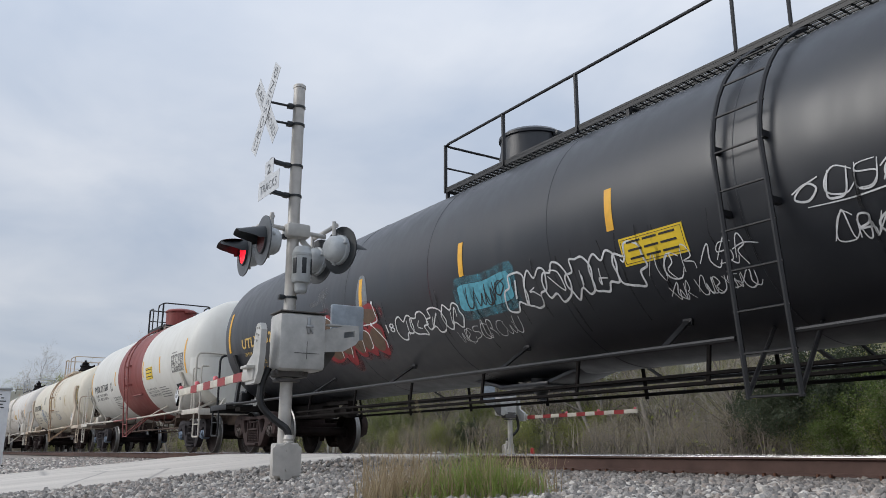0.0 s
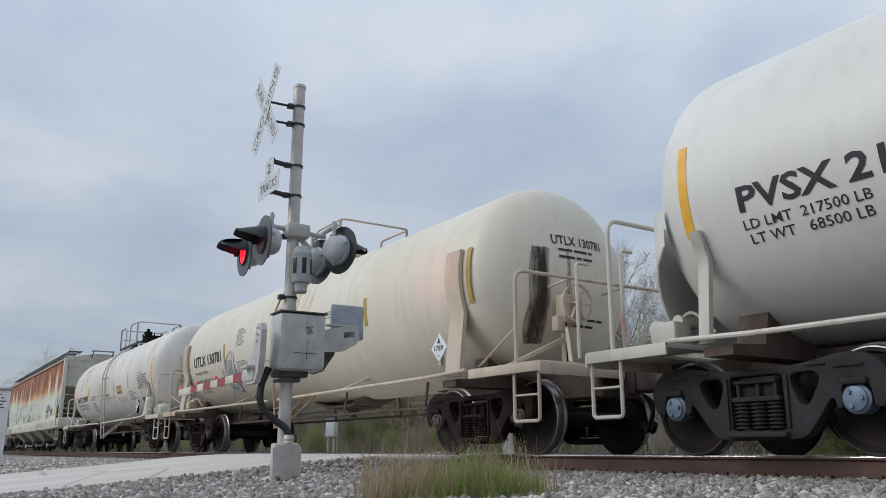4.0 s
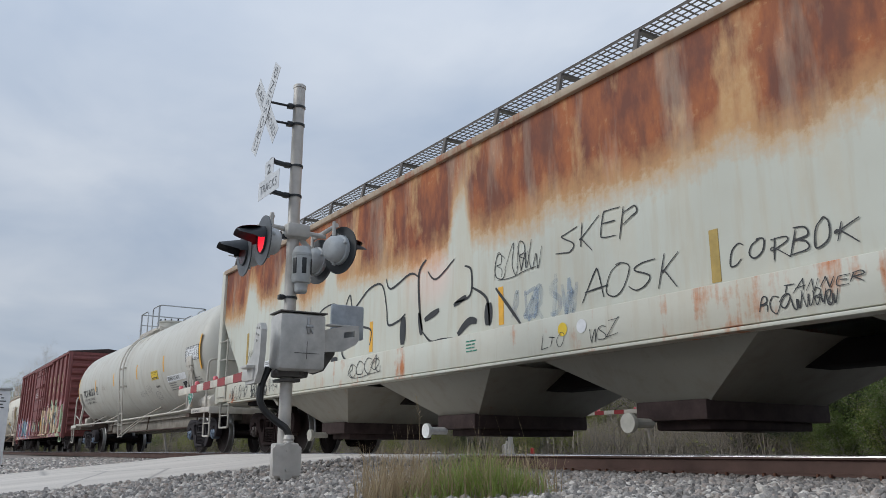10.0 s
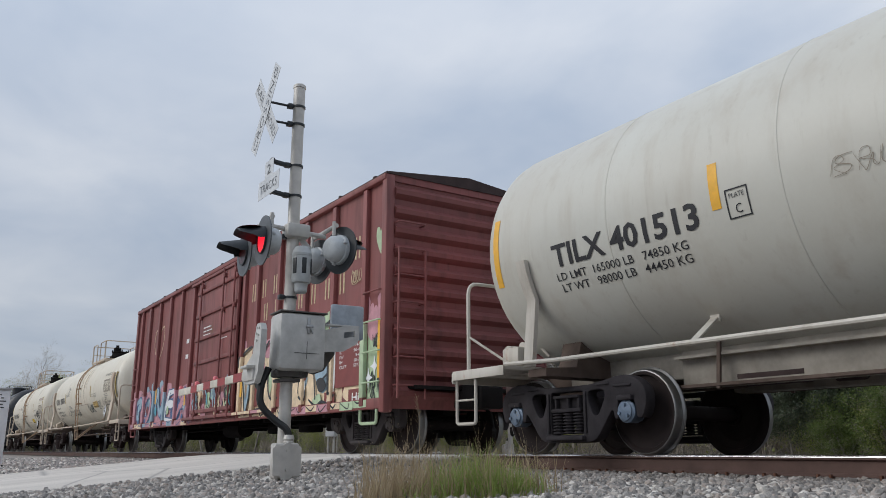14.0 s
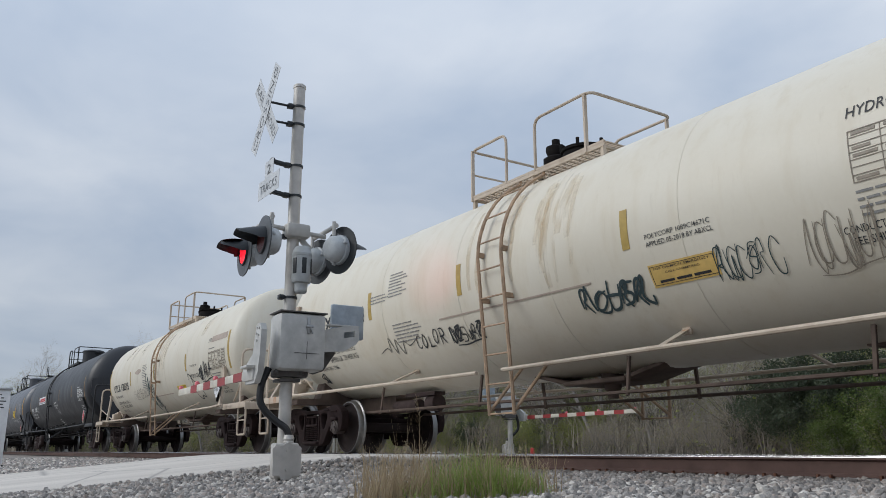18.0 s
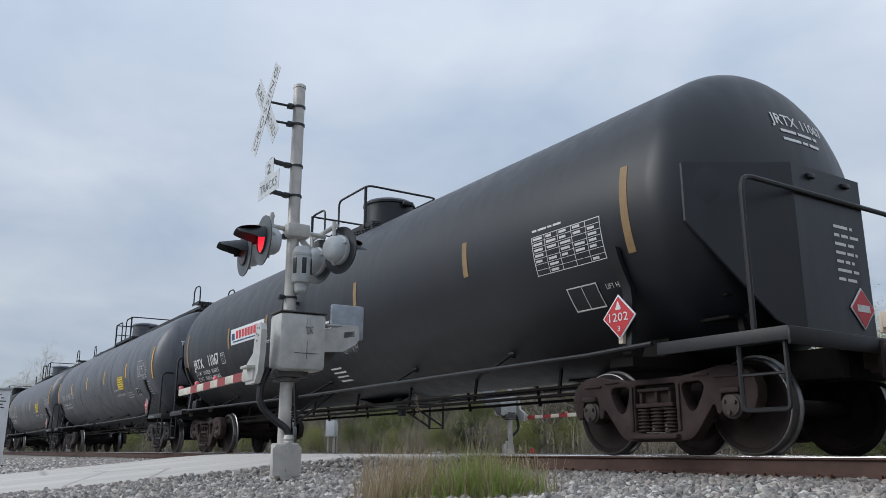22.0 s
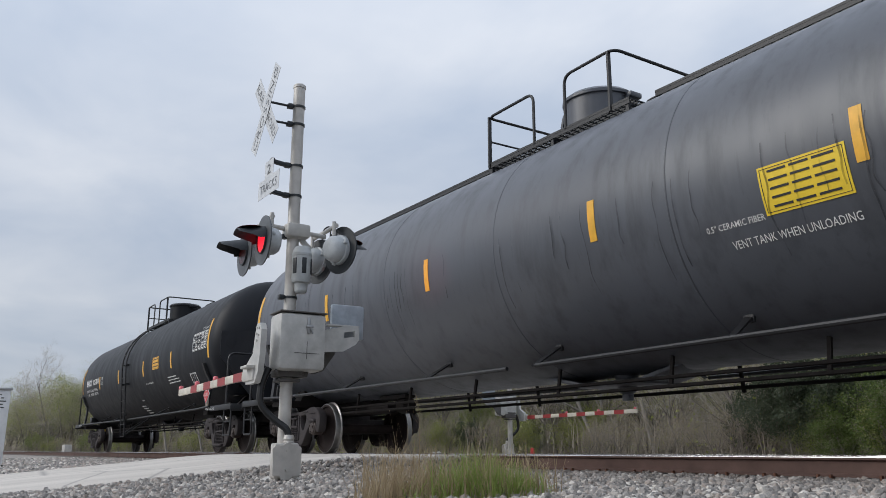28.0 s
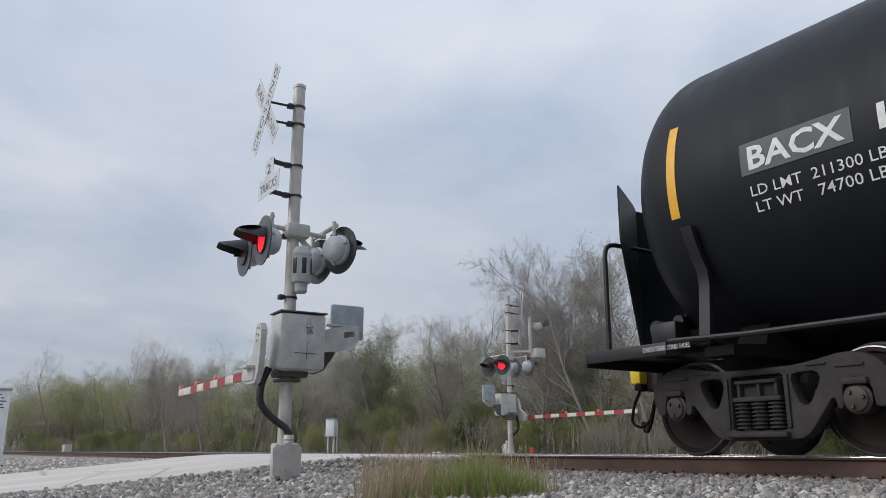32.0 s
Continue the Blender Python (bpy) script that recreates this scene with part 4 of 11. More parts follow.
def dome(car, x, R, zc, kind, mat):
    z = zc + R
    if kind == "dome":
        bm = lathe(B(), [(0.48, -0.10), (0.48, 0.50), (0.51, 0.51), (0.51, 0.55), (0.45, 0.60), (0.25, 0.64), (0, 0.65)], "Z", 32, (x, 0, z))
        d = part("dome", bm, mat, car, "cylindrical steel manway housing")
        bm = B()
        box(bm, (x - 0.55, -0.06, z + 0.50), (0.16, 0.14, 0.12), None, 0.02)
        bar(bm, (x - 0.61, -0.10, z + 0.54), (x - 0.67, -0.10, z + 0.38), 0.03, 0.05)
        part("lid_latch", bm, mat, d)
        bm = B()
        box(bm, (x + 0.53, 0.1, z + 0.48), (0.12, 0.22, 0.08), None, 0.02)
        part("lid_hinge", bm, mat, d)
    elif kind == "low":
        bm = lathe(B(), [(0.52, -0.10), (0.52, 0.24), (0.55, 0.25), (0.55, 0.30), (0, 0.34)], "Z", 30, (x, 0, z))
        d = part("dome", bm, mat, car, "low flanged manway cover")
        bm = B()
        for i in range(14):
            a = 2 * math.pi * i / 14
            rod(bm, (x + 0.49 * math.cos(a), 0.49 * math.sin(a), z + 0.29), (x + 0.49 * math.cos(a), 0.49 * math.sin(a), z + 0.37), 0.022, 6)
        part("cover_bolt", bm, M["under"], d)
    else:
        bm = B()
        lathe(bm, [(0.36, -0.1), (0.36, 0.10), (0.40, 0.11), (0.40, 0.15), (0.34, 0.16), (0.31, 0.30), (0.34, 0.31), (0.34, 0.35), (0, 0.37)], "Z", 24, (x + 0.28, 0, z))
        d = part("manway", bm, M["under"], car, "black bolted manway nozzle")
        bm = lathe(B(), [(0.17, -0.1), (0.17, 0.12), (0.22, 0.14), (0.22, 0.18), (0.13, 0.22), (0.19, 0.34), (0.19, 0.40), (0.12, 0.44), (0.15, 0.52), (0.15, 0.58), (0.06, 0.62), (0.06, 0.70), (0, 0.70)], "Z", 18, (x - 0.32, 0, z))
        part("relief_valve", bm, M["under"], car, "black spring relief valve")
        bm = B()
        for a in range(0, 360, 60):
            rod(bm, (x + 0.28 + 0.33 * math.cos(radians(a)), 0.33 * math.sin(radians(a)), z + 0.33), (x + 0.28 + 0.33 * math.cos(radians(a)), 0.33 * math.sin(radians(a)), z + 0.43), 0.025, 6)
        part("manway_bolt", bm, M["under"], d)


def end_gear(car, s, h, xk, R, zc, mat, kind, tall=False, zt=2.22, dx=0.0, steps_on=True, tip=0.0):
    """Deck, steps, grab rails and brake gear at one end (s = -1 or 1)."""
    out, st0, st1, gx = (1.98, 1.44, 1.90, 1.46) if s > 0 else (1.65, 1.20, 1.62, 1.38)
    x1 = s * (h + out)
    x0 = s * (h + 0.55)
    deck = part("end_deck", box(B(), (s * (h + out - 0.2), 0, 1.03), (0.42, 2.96, 0.045), None, 0.008), mat, car, "steel end platform")
    part("end_beam", box(B(), (s * (h + out), 0, 0.97), (0.03, 3.0, 0.14), None, 0.008), mat, deck)
    for y in (-1, 1):
        part("side_deck", box(B(), ((x0 + x1) / 2, y * 1.18, 1.035), (abs(x1 - x0), 0.62, 0.05), None, 0.008), mat, deck)
        part("deck_edge", box(B(), ((x0 + x1) / 2, y * 1.48, 1.0), (abs(x1 - x0), 0.03, 0.12), None, 0.006), mat, deck)
    for y in (-1.44, 1.44) if steps_on else ():
        bm = B()
        xa, xb = s * (h + st0), s * (h + st1)
        tube(bm, [(xa, y, 0.98), (xa, y, 0.38), (xb, y, 0.38), (xb, y, 0.98)], 0.022, 6, 0.05)
        rod(bm, (xa, y, 0.68), (xb, y, 0.68), 0.014, 6)
        part("sill_step", bm, mat, car, "bent steel sill step")
    bm = B()
    xg = s * (h + gx + dx)
    if tall:
        xg, zt = s * (h + 1.32), 2.47
    tube(bm, [(xg, -1.42, 1.0), (xg, -1.42, zt), (xg, 1.42, zt), (xg, 1.42, 1.0)], 0.026, 8, 0.16)
    for y in (-0.5, 0.5):
        rod(bm, (xg, y, zt), (s * (xk + (0.62 if tall else 0.30)), y, zt - 0.10), 0.016, 6)
    if not tall and kind != "black":
        rod(bm, (xg, -1.42, 1.5), (s * (xk + 0.1), -1.2, 1.12), 0.016, 6)
    part("end_hand_rail", bm, mat, car, "bent pipe end hand rail")
    if tall:
        for y in (-1, 1):
            for gx in (1.14, 1.82):
                part("grab_bar", tube(B(), [(s * (h + gx), y * 1.43, 1.02), (s * (h + gx), y * 1.43, 2.09), (s * (h + gx), y * 1.26, 2.09)], 0.019, 6, 0.05), mat, car, "upright grab bar")
    bm = B()
    if s > 0 and kind != "black":
        bx = max(h + 0.95, tip + 0.10)
        bar(bm, (bx, -0.30, 1.05), (bx, -0.30, 1.95), 0.10, 0.08, 0.01)
        bar(bm, (bx, -0.30, 1.50), (bx, -1.30, 1.06), 0.05, 0.05)
        bar(bm, (bx, -0.30, 1.72), (min(bx + 0.80, h + out - 0.06), -0.95, 1.06), 0.04, 0.04)
        box(bm, (bx + 0.08, -0.30, 1.86), (0.20, 0.34, 0.40), None, 0.05)
        box(bm, (bx + 0.07, -0.46, 1.66), (0.14, 0.20, 0.22), None, 0.04)
        hb = part("hand_brake", bm, mat, car, "hand brake gear housing")
        bm = lathe(B(), [(0.235, -0.012), (0.262, -0.012), (0.262, 0.012), (0.235, 0.012), (0.235, -0.012)], "X", 28, (bx + 0.25, -0.30, 1.92), caps=False)
        for k in range(6):
            a6 = math.pi * k / 3
            bar(bm, (bx + 0.22, -0.30, 1.92), (bx + 0.25, -0.30 + 0.245 * math.cos(a6), 1.92 + 0.245 * math.sin(a6)), 0.03, 0.014)
        rod(bm, (bx + 0.15, -0.30, 1.92), (bx + 0.27, -0.30, 1.92), 0.045, 12)
        part("brake_wheel", bm, mat, hb, "spoked hand brake wheel")
        bm = B()
        for i in range(18):
            z = 1.04 + i * 0.036
            box(bm, (bx + 0.15, -0.42, z), (0.026 if i % 2 else 0.008, 0.008 if i % 2 else 0.026, 0.046), None, 0.003)
        part("brake_chain", bm, M["under"], hb, "hanging brake chain")
    elif s > 0:
        bx = max(h + 1.0, tip + 0.02)
        box(bm, (bx, -0.55, 1.42), (0.26, 0.34, 0.46), None, 0.04)
        bmesh.ops.create_cone(bm, cap_ends=True, segments=20, radius1=0.20, radius2=0.20, depth=0.03,
                              matrix=Matrix.Translation((bx + 0.22, -0.55, 1.75)) @ Matrix.Rotation(radians(90), 4, "Y"))
        rod(bm, (bx, -0.55, 1.75), (bx + 0.22, -0.55, 1.75), 0.03, 8)
        rod(bm, (bx, -0.55, 1.05), (bx, -0.55, 1.9), 0.03, 8)
        for z in (1.30, 1.52, 1.86):
            box(bm, (bx - 0.14, -0.82, z), (0.34, 0.36, 0.03), None, 0.006)
        box(bm, (bx - 0.28, -0.82, 1.58), (0.03, 0.36, 0.60), None, 0.006)
        bar(bm, (bx, -0.80, 1.30), (bx + 0.25, -1.10, 1.04), 0.05, 0.03)
        lathe(bm, [(0.0, 0.0), (0.10, 0.0), (0.20, 0.07), (0.23, 0.07), (0.23, 0.10), (0.11, 0.03), (0.0, 0.03)], "X", 20, (bx + 0.16, -0.55, 1.75))
        for i in range(10):
            z = 1.06 + i * 0.036
            box(bm, (bx + 0.10, -0.55, z), (0.026 if i % 2 else 0.008, 0.008 if i % 2 else 0.026, 0.046), None, 0.003)
        part("hand_brake", bm, M["under"], car, "hand brake wheel and housing")
    else:
        box(bm, (s * (h + 0.95), -0.95, 1.22), (0.34, 0.26, 0.24), None, 0.04)
        rod(bm, (s * (h + 1.15), -0.95, 1.30), (s * (h + 1.15), -0.65, 1.30), 0.09, 12)
        rod(bm, (s * (h + 0.85), -0.95, 1.34), (s * (h + 0.85), -0.70, 1.34), 0.07, 12)
        tube(bm, [(s * (h + 0.95), -0.9, 1.3), (s * (h + 0.7), -0.9, 1.45), (s * (h + 0.5), -0.8, 1.2)], 0.018, 6, 0.1)
        part("brake_valve", bm, mat, car, "air brake control valve")


def head_shield(car, s, xk, R, zc, mat):
    """A plate curved round the lower half of a tank's end, its wings swept back, cut away below."""
    top, n = zc - 0.16, 24
    rows = []
    for i in range(n + 1):
        y = -1.46 + 2.92 * i / n
        q = abs(y) / 1.5
        rows.append((xk + 0.06 + (R * 0.5 + 0.06) * (1 - q ** 2.6) ** 0.5, y, 1.08 + (zc - 1.62) * max(0.0, (abs(y) - 0.45) / 1.01) ** 1.4))
    bm = B()
    ring = [[bm.verts.new((s * (x - d), y, z if k < 2 else top)) for x, y, z in rows] for k, d in ((0, 0.025), (1, 0.0), (2, 0.0), (3, 0.025))]
    for k in range(4):
        a, b = ring[k], ring[(k + 1) % 4]
        for i in range(n):
            bm.faces.new((a[i], a[i + 1], b[i + 1], b[i]))
    for i in (0, n):
        bm.faces.new([r[i] for r in ring])
    bmesh.ops.recalc_face_normals(bm, faces=bm.faces[:])
    part("head_shield", bm, mat, car, "curved steel half-head shield")


def folded_shield(car, s, xk, R, zc, mat):
    """A folded plate before the lower half of a tank's end: a flat middle and two wings swept back, cut away below."""
    xm, xe, top = xk + R * 0.5 + 0.23, xk + 0.38, zc + 0.09
    rows = [(xe, -1.46, zc - 0.50), (xe + (xm - xe) * 0.72, -0.80, 1.24), (xm, -0.58, 1.08), (xm, 0.58, 1.08), (xe + (xm - xe) * 0.72, 0.80, 1.24), (xe, 1.46, zc - 0.50)]
    bm = B()
    ring = [[bm.verts.new((s * (x - d), y, z if k < 2 else top)) for x, y, z in rows] for k, d in ((0, 0.025), (1, 0.0), (2, 0.0), (3, 0.025))]
    for k in range(4):
        a, b = ring[k], ring[(k + 1) % 4]
        for i in range(5):
            bm.faces.new((a[i], a[i + 1], b[i + 1], b[i]))
    for i in (0, 5):
        bm.faces.new([r[i] for r in ring])
    bmesh.ops.recalc_face_normals(bm, faces=bm.faces[:])
    sh = part("head_shield", bm, mat, car, "folded steel half-head shield")
    for y in (-0.3, 0.3):
        part("shield_lug", box(B(), (s * (xm + 0.02), y, top - 0.10), (0.05, 0.10, 0.05), None, 0.01), mat, sh)


def tank_car(sp):
    u, h, R, zc, xk = sp["u"], sp["h"], sp["R"], sp["zc"], sp["xk"]
    car = thing("tank_car", sp["label"], "tank car", pose(u, TRACK_Y, 0), group="cars of the train")
    CARS.append((car, u))
    paint, steel = M[sp["paint"]], M[sp["steel"]]
    kind = sp.get("kind", "white")
    dl, dr = sp.get("heads", (0.0, 0.0))
    bulge = sp.get("bulge", 0.5)
    prof = [(R * math.sin(a), R * bulge * math.cos(a)) for a in [i * math.pi / 24 for i in range(0, 13)]]
    full = [(r, dl - xk - d) for r, d in prof] + [(R, -xk * k) for k in (0.75, 0.5, 0.25, 0, -0.25, -0.5, -0.75)] + [(r, dr + xk + d) for r, d in prof[::-1]]
    part("tank", lathe(B(), full, "X", 72, (0, 0, zc)), paint, car, sp.get("tank_label", ""))
    if "band" in sp:
        a, b = sp["band"]
        part("painted_band", lathe(B(), [(R, a), (R + 0.004, a), (R + 0.004, b), (R, b)], "X", 72, (0, 0, zc), caps=False), M["red_band"], car, "broad oxide-red painted band")
    for x in sp.get("seams", ()):
        part("weld_seam", lathe(B(), [(R - 0.002, x - 0.014), (R + 0.0045, x - 0.007), (R + 0.0045, x + 0.007), (R - 0.002, x + 0.014)], "X", 72, (0, 0, zc), caps=False), paint, car)
    # stub sills, saddles and bolsters
    for s in (-1, 1):
        bm = B()
        box(bm, (s * (h + 0.05), 0, 0.86), (3.4, 0.36, 0.30), None, 0.02)
        box(bm, (s * (h + 1.72), 0, 0.86), (0.10, 0.62, 0.34), None, 0.02)
        bar(bm, (s * (h - 1.6), 0, 0.98), (s * (h - 2.2), 0, zc - R + 0.02), 0.34, 0.06)
        part("stub_sill", bm, M["under"] if kind == "black" else M["sill_brown"], car, "fabricated stub sill")
        arc = [(-1.42, 0.88), (1.42, 0.88), (1.42, 0.97), (0.95, 1.0)]
        for i in range(13):
            y = 0.86 - i * 1.72 / 12
            arc.append((y, zc - math.sqrt(R * R - y * y) + 0.01))
        arc += [(-0.95, 1.0), (-1.42, 0.97)]
        bm = plate(B(), arc, [], s * h - 0.16, s * h + 0.16, "YZ")
        part("body_bolster", bm, M["under"] if kind == "black" else M["sill_brown"], car, "saddle plate over the truck")
        for y in (-1, 1):
            if sp.get("posts", True):
                bm = B()
                w = sp.get("post_w", 0.12)
                top = zc + sp.get("post_top", -0.62)
                rows = []
                for i in range(9):
                    z = 1.0 + i * (top - 1.0) / 8
                    d = math.sqrt(max(0, R * R - (z - zc) ** 2)) + 0.012
                    f = max(d, (1.40 - 0.10 * (z - 1.0)) if z < zc - 0.1 else 0)
                    half_w = (w + (sp.get("post_tip", w) - w) * i / 8) / 2
                    rows.append([bm.verts.new((s * (h + 0.12) + dx, y * (f + dy), z)) for dx, dy in ((-half_w, 0), (half_w, 0), (half_w, 0.06), (-half_w, 0.06))])
                for p, q in zip(rows, rows[1:]):
                    for i in range(4):
                        bm.faces.new((p[i], p[(i + 1) % 4], q[(i + 1) % 4], q[i]))
                bm.faces.new(rows[0])
                bm.faces.new(rows[-1])
                post = part("side_post", bm, steel, car, "upright support post")
                if sp.get("valve_box") and s > 0 and y < 0:
                    bm = box(B(), (h + 0.12, -1.40, top + 0.02), (0.46, 0.26, 0.26), None, 0.03)
                    box(bm, (h + 0.12, -1.40, top - 0.16), (0.34, 0.20, 0.12), None, 0.02)
                    part("valve_box", bm, steel, post, "small hooded valve box")
                    for dx in (-0.14, 0.14):
                        part("valve_stem", rod(B(), (h + 0.12 + dx, -1.45, 1.06), (h + 0.12 + dx, -1.45, top - 0.10), 0.018, 8), steel, post)
        end_gear(car, s, h, xk, R, zc, steel, kind, kind != "black" and sp.get("shield", False), *sp.get("rail", (2.22, 0.0)), s > 0 or sp.get("rear_step", True), 0.0 if sp.get("shield") else xk + dr + R * bulge * 0.93)
        if s > 0 and sp.get("air_tank"):
            bm = lathe(B(), [(0.0, -0.02), (0.10, 0.0), (0.17, 0.06), (0.18, 0.12), (0.18, 0.86), (0.17, 0.92), (0.10, 0.98), (0.0, 1.0)], "X", 20, (h + 0.24, -1.08, 1.22))
            tank_2 = part("air_tank", bm, steel, car, "pale painted air reservoir on the end deck")
            for x in (h + 0.44, h + 1.02):
                part("tank_strap", lathe(B(), [(0.18, -0.02), (0.188, -0.02), (0.188, 0.02), (0.18, 0.02)], "X", 20, (x, -1.08, 1.22), caps=False), steel, tank_2)
        if s > 0 and sp.get("canister"):
            bm = lathe(B(), [(0.0, 1.06), (0.12, 1.06), (0.12, 1.46), (0.115, 1.52), (0.09, 1.575), (0.05, 1.60), (0.0, 1.605)], "Z", 20, (h + 0.36, -1.36, 0))
            rod(bm, (h + 0.45, -1.38, 1.22), (h + 0.62, -1.38, 1.22), 0.04, 10)
            part("canister", bm, steel, car, "round-topped white canister")
        if sp.get("shield"):
            if kind == "black":
                folded_shield(car, s, xk - 0.02 + dr if s > 0 else xk + 0.14, 1.49, 2.70, M[sp["paint"]])
            else:
                head_shield(car, s, xk + (dr if s > 0 else -dl), R, zc, M[sp["paint"]])
    # long side rails with brackets
    lx = sp["ladder"]
    for s in (-1, 1):
        bm = B()
        tube(bm, [(-h - 0.5, s * 1.50, 1.06), (-h + 0.4, s * 1.50, 1.03), (lx - 0.02, s * 1.50, 1.0)], 0.026, 8)
        tube(bm, [(lx + 0.52, s * 1.50, 1.0), (h - 0.4, s * 1.50, 1.03), (h + 0.5, s * 1.50, 1.06)], 0.026, 8)
        part("side_rail", bm, steel, car, "long pipe side rail")
        if "band" in sp:
            a, b = sp["band"]
            for x0, x1 in ((a, lx - 0.02), (lx + 0.52, b)):
                part("rail_paint", rod(B(), (x0, s * 1.50, 1.003), (x1, s * 1.50, 1.003), 0.0285, 8), M["red_steel"], car, "red painted length of the side rail")
            part("lower_stay", bar(B(), (a + 1.55, s * (R * 0.86 + 0.02), zc - R * 0.52), (a + 2.75, s * (R * 0.86 + 0.02), zc - R * 0.52), 0.05, 0.03), M["red_steel"], car, "red tank stay")
        for x in sp["brackets"]:
            bm = B()
            z1 = zc - R * 0.80
            bar(bm, (x, s * 1.49, 1.0), (x - 0.15, s * (math.sqrt(R * R - (z1 - zc) ** 2) - 0.01), z1), 0.07, 0.02)
            box(bm, (x - 0.15, s * (math.sqrt(R * R - (z1 - zc) ** 2)), z1), (0.12, 0.04, 0.12), None, 0.01)
            part("rail_bracket", bm, steel, car)
    deck = zc + R - 0.04
    if sp.get("plat"):
        x0, x1 = sp["plat"]
        top_platform(car, x0, x1, lx - 0.27, lx + 0.37, R, zc, 0.76, steel, M[sp.get("rail_mat", sp["steel"])], deck_mat=M[sp["deck"]] if "deck" in sp else None)
    if sp.get("ladder_on", True):
        tank_ladder(car, lx, R, zc, deck, 0.74, M["red_steel"] if "band" in sp else M["rusty_steel"] if sp["steel"] == "cream_steel" else steel)
    dome(car, sp.get("dome_x", 0.0), R, zc, sp["dome"], M[sp.get("dome_mat", sp["paint"])])
    # pipes and outlet below
    for y, z in ((-0.62, 0.82 if kind == "black" else 0.70), (0.62, 0.76 if kind == "black" else 0.70), (-0.66, 0.72)):
        if y > -0.65 or kind == "black":
            part("brake_pipe", rod(B(), (-h + 1.3, y, z), (h - 1.3, y, z), 0.022, 6), M["under"] if kind == "black" else M["sill_brown"], car, "long brake pipe")
    nh = sp.get("hangers", 7)
    for i in range(nh):
        x = -h + 1.9 + i * (2 * h - 3.8) / (nh - 1)
        for y in (-0.62, 0.62):
            bm = bar(B(), (x, y, 0.70 if kind == "black" else 0.66), (x, y * 0.9, zc - math.sqrt(R * R - 0.31) + 0.03), 0.04, 0.03)
            part("pipe_hanger", bm, M["under"] if kind == "black" else M["sill_brown"], car)
    if sp.get("full_sill"):
        bm = B()
        for y in (-0.42, 0.42):
            box(bm, (0, y, 1.02), (2 * h - 2.6, 0.05, 0.66), None, 0.01)
            box(bm, (0, y * 1.25, 0.70), (2 * h - 2.6, 0.16, 0.03))
            box(bm, (0, y * 1.2, 1.02), (2 * h - 2.6, 0.14, 0.03))
        for e in (-1, 1):
            box(bm, (e * (h - 0.45), 0, 1.06), (2.0, 0.80, 0.50), None, 0.01)
        part("centre_sill", bm, M["grimy_sill"], car, "long fabricated centre sill")
    bm = lathe(B(), [(0.0, zc - R - 0.30), (0.07, zc - R - 0.30), (0.07, zc - R - 0.22), (0.10, zc - R - 0.20), (0.13, zc - R - 0.10), (0.16, zc - R + 0.05)], "Z", 20, (0.6, 0, 0))
    bar(bm, (0.05, 0, zc - R - 0.10), (1.15, 0, zc - R - 0.10), 0.7, 0.06, 0.02)
    for sx in (-1, 1):
        bar(bm, (0.6 + sx * 0.52, 0, zc - R - 0.09), (0.6 + sx * 1.15, 0, zc - R + 0.05), 0.66, 0.05, 0.01)
    part("outlet", bm, M["sill_brown"] if kind != "black" else paint, car, "bottom outlet with its skid plate")
    bm = B()
    rod(bm, (-h + 2.0, -0.35, 0.78), (-h + 2.75, -0.35, 0.78), 0.10, 16)
    rod(bm, (-h + 3.0, -0.30, 0.80), (-h + 3.25, -0.30, 0.80), 0.13, 16)
    box(bm, (-h + 2.85, -0.32, 0.95), (0.9, 0.2, 0.06))
    part("brake_cylinder", bm, M["under"] if kind == "black" else M["truck_brown"], car, "air reservoir and brake cylinder")
    running_gear(car, u, h, sp.get("truck", "truck_black"), sp.get("cap", "cap"))
    side = on_tank(R, zc, *sp.get("marks", (0.0, 0.0)))
    for x, z0, z1, mat in sp["stripes"]:
        part("reflective_stripe", panel(B(), side, x - 0.052, x + 0.052, z0, z1), M[mat], car, "upright reflective tape")
    if "decor" in sp:
        sp["decor"](car, side)
    return car


# ---- lettering, notices and graffiti of the tank cars ----
def stain_mat(name, col, amount=0.7):
    m, n, l, b = node_mat(name)
    v = vec_of(n, l, (6, 6, 0.8))
    v2 = vec_of(n, l)
    f = mixed(n, l, 0.5, noise_tex(n, l, v, 1.5, 5, 0.6), noise_tex(n, l, v2, 3.0, 5, 0.6))
    b.inputs["Base Color"].default_value = (*col, 1)
    b.inputs["Roughness"].default_value = 0.7
    l.new(mixed(n, l, 1.0, ramp_of(n, l, f, 0.40, 0.66), (amount,) * 3, "MULTIPLY"), b.inputs["Alpha"])
    return m


M["ochre_run"] = stain_mat("ochre_rust_run", (0.58, 0.42, 0.22), 0.36)
M["rust_run"] = stain_mat("brown_rust_run", (0.30, 0.15, 0.06), 0.7)
M["soot_run"] = stain_mat("dark_spill_run", (0.07, 0.05, 0.04), 0.8)
M["black_run"] = stain_mat("dark_grime_run", (0.006, 0.006, 0.007), 0.85)
M["haze_blue"] = stain_mat("thin_blue_overspray", (0.30, 0.38, 0.48), 0.6)
M["red_mist"] = stain_mat("thin_red_overspray", (0.22, 0.02, 0.025), 0.75)
M["cyan_mist"] = stain_mat("thin_cyan_overspray", (0.10, 0.36, 0.46), 0.6)
M["grey_mist"] = stain_mat("thin_grey_smear", (0.16, 0.165, 0.175), 0.6)
M["weight_grey"] = plain("blue_grey_primer", (0.16, 0.18, 0.20), 0.6, 0.0, 0.3, 9, 0.0)
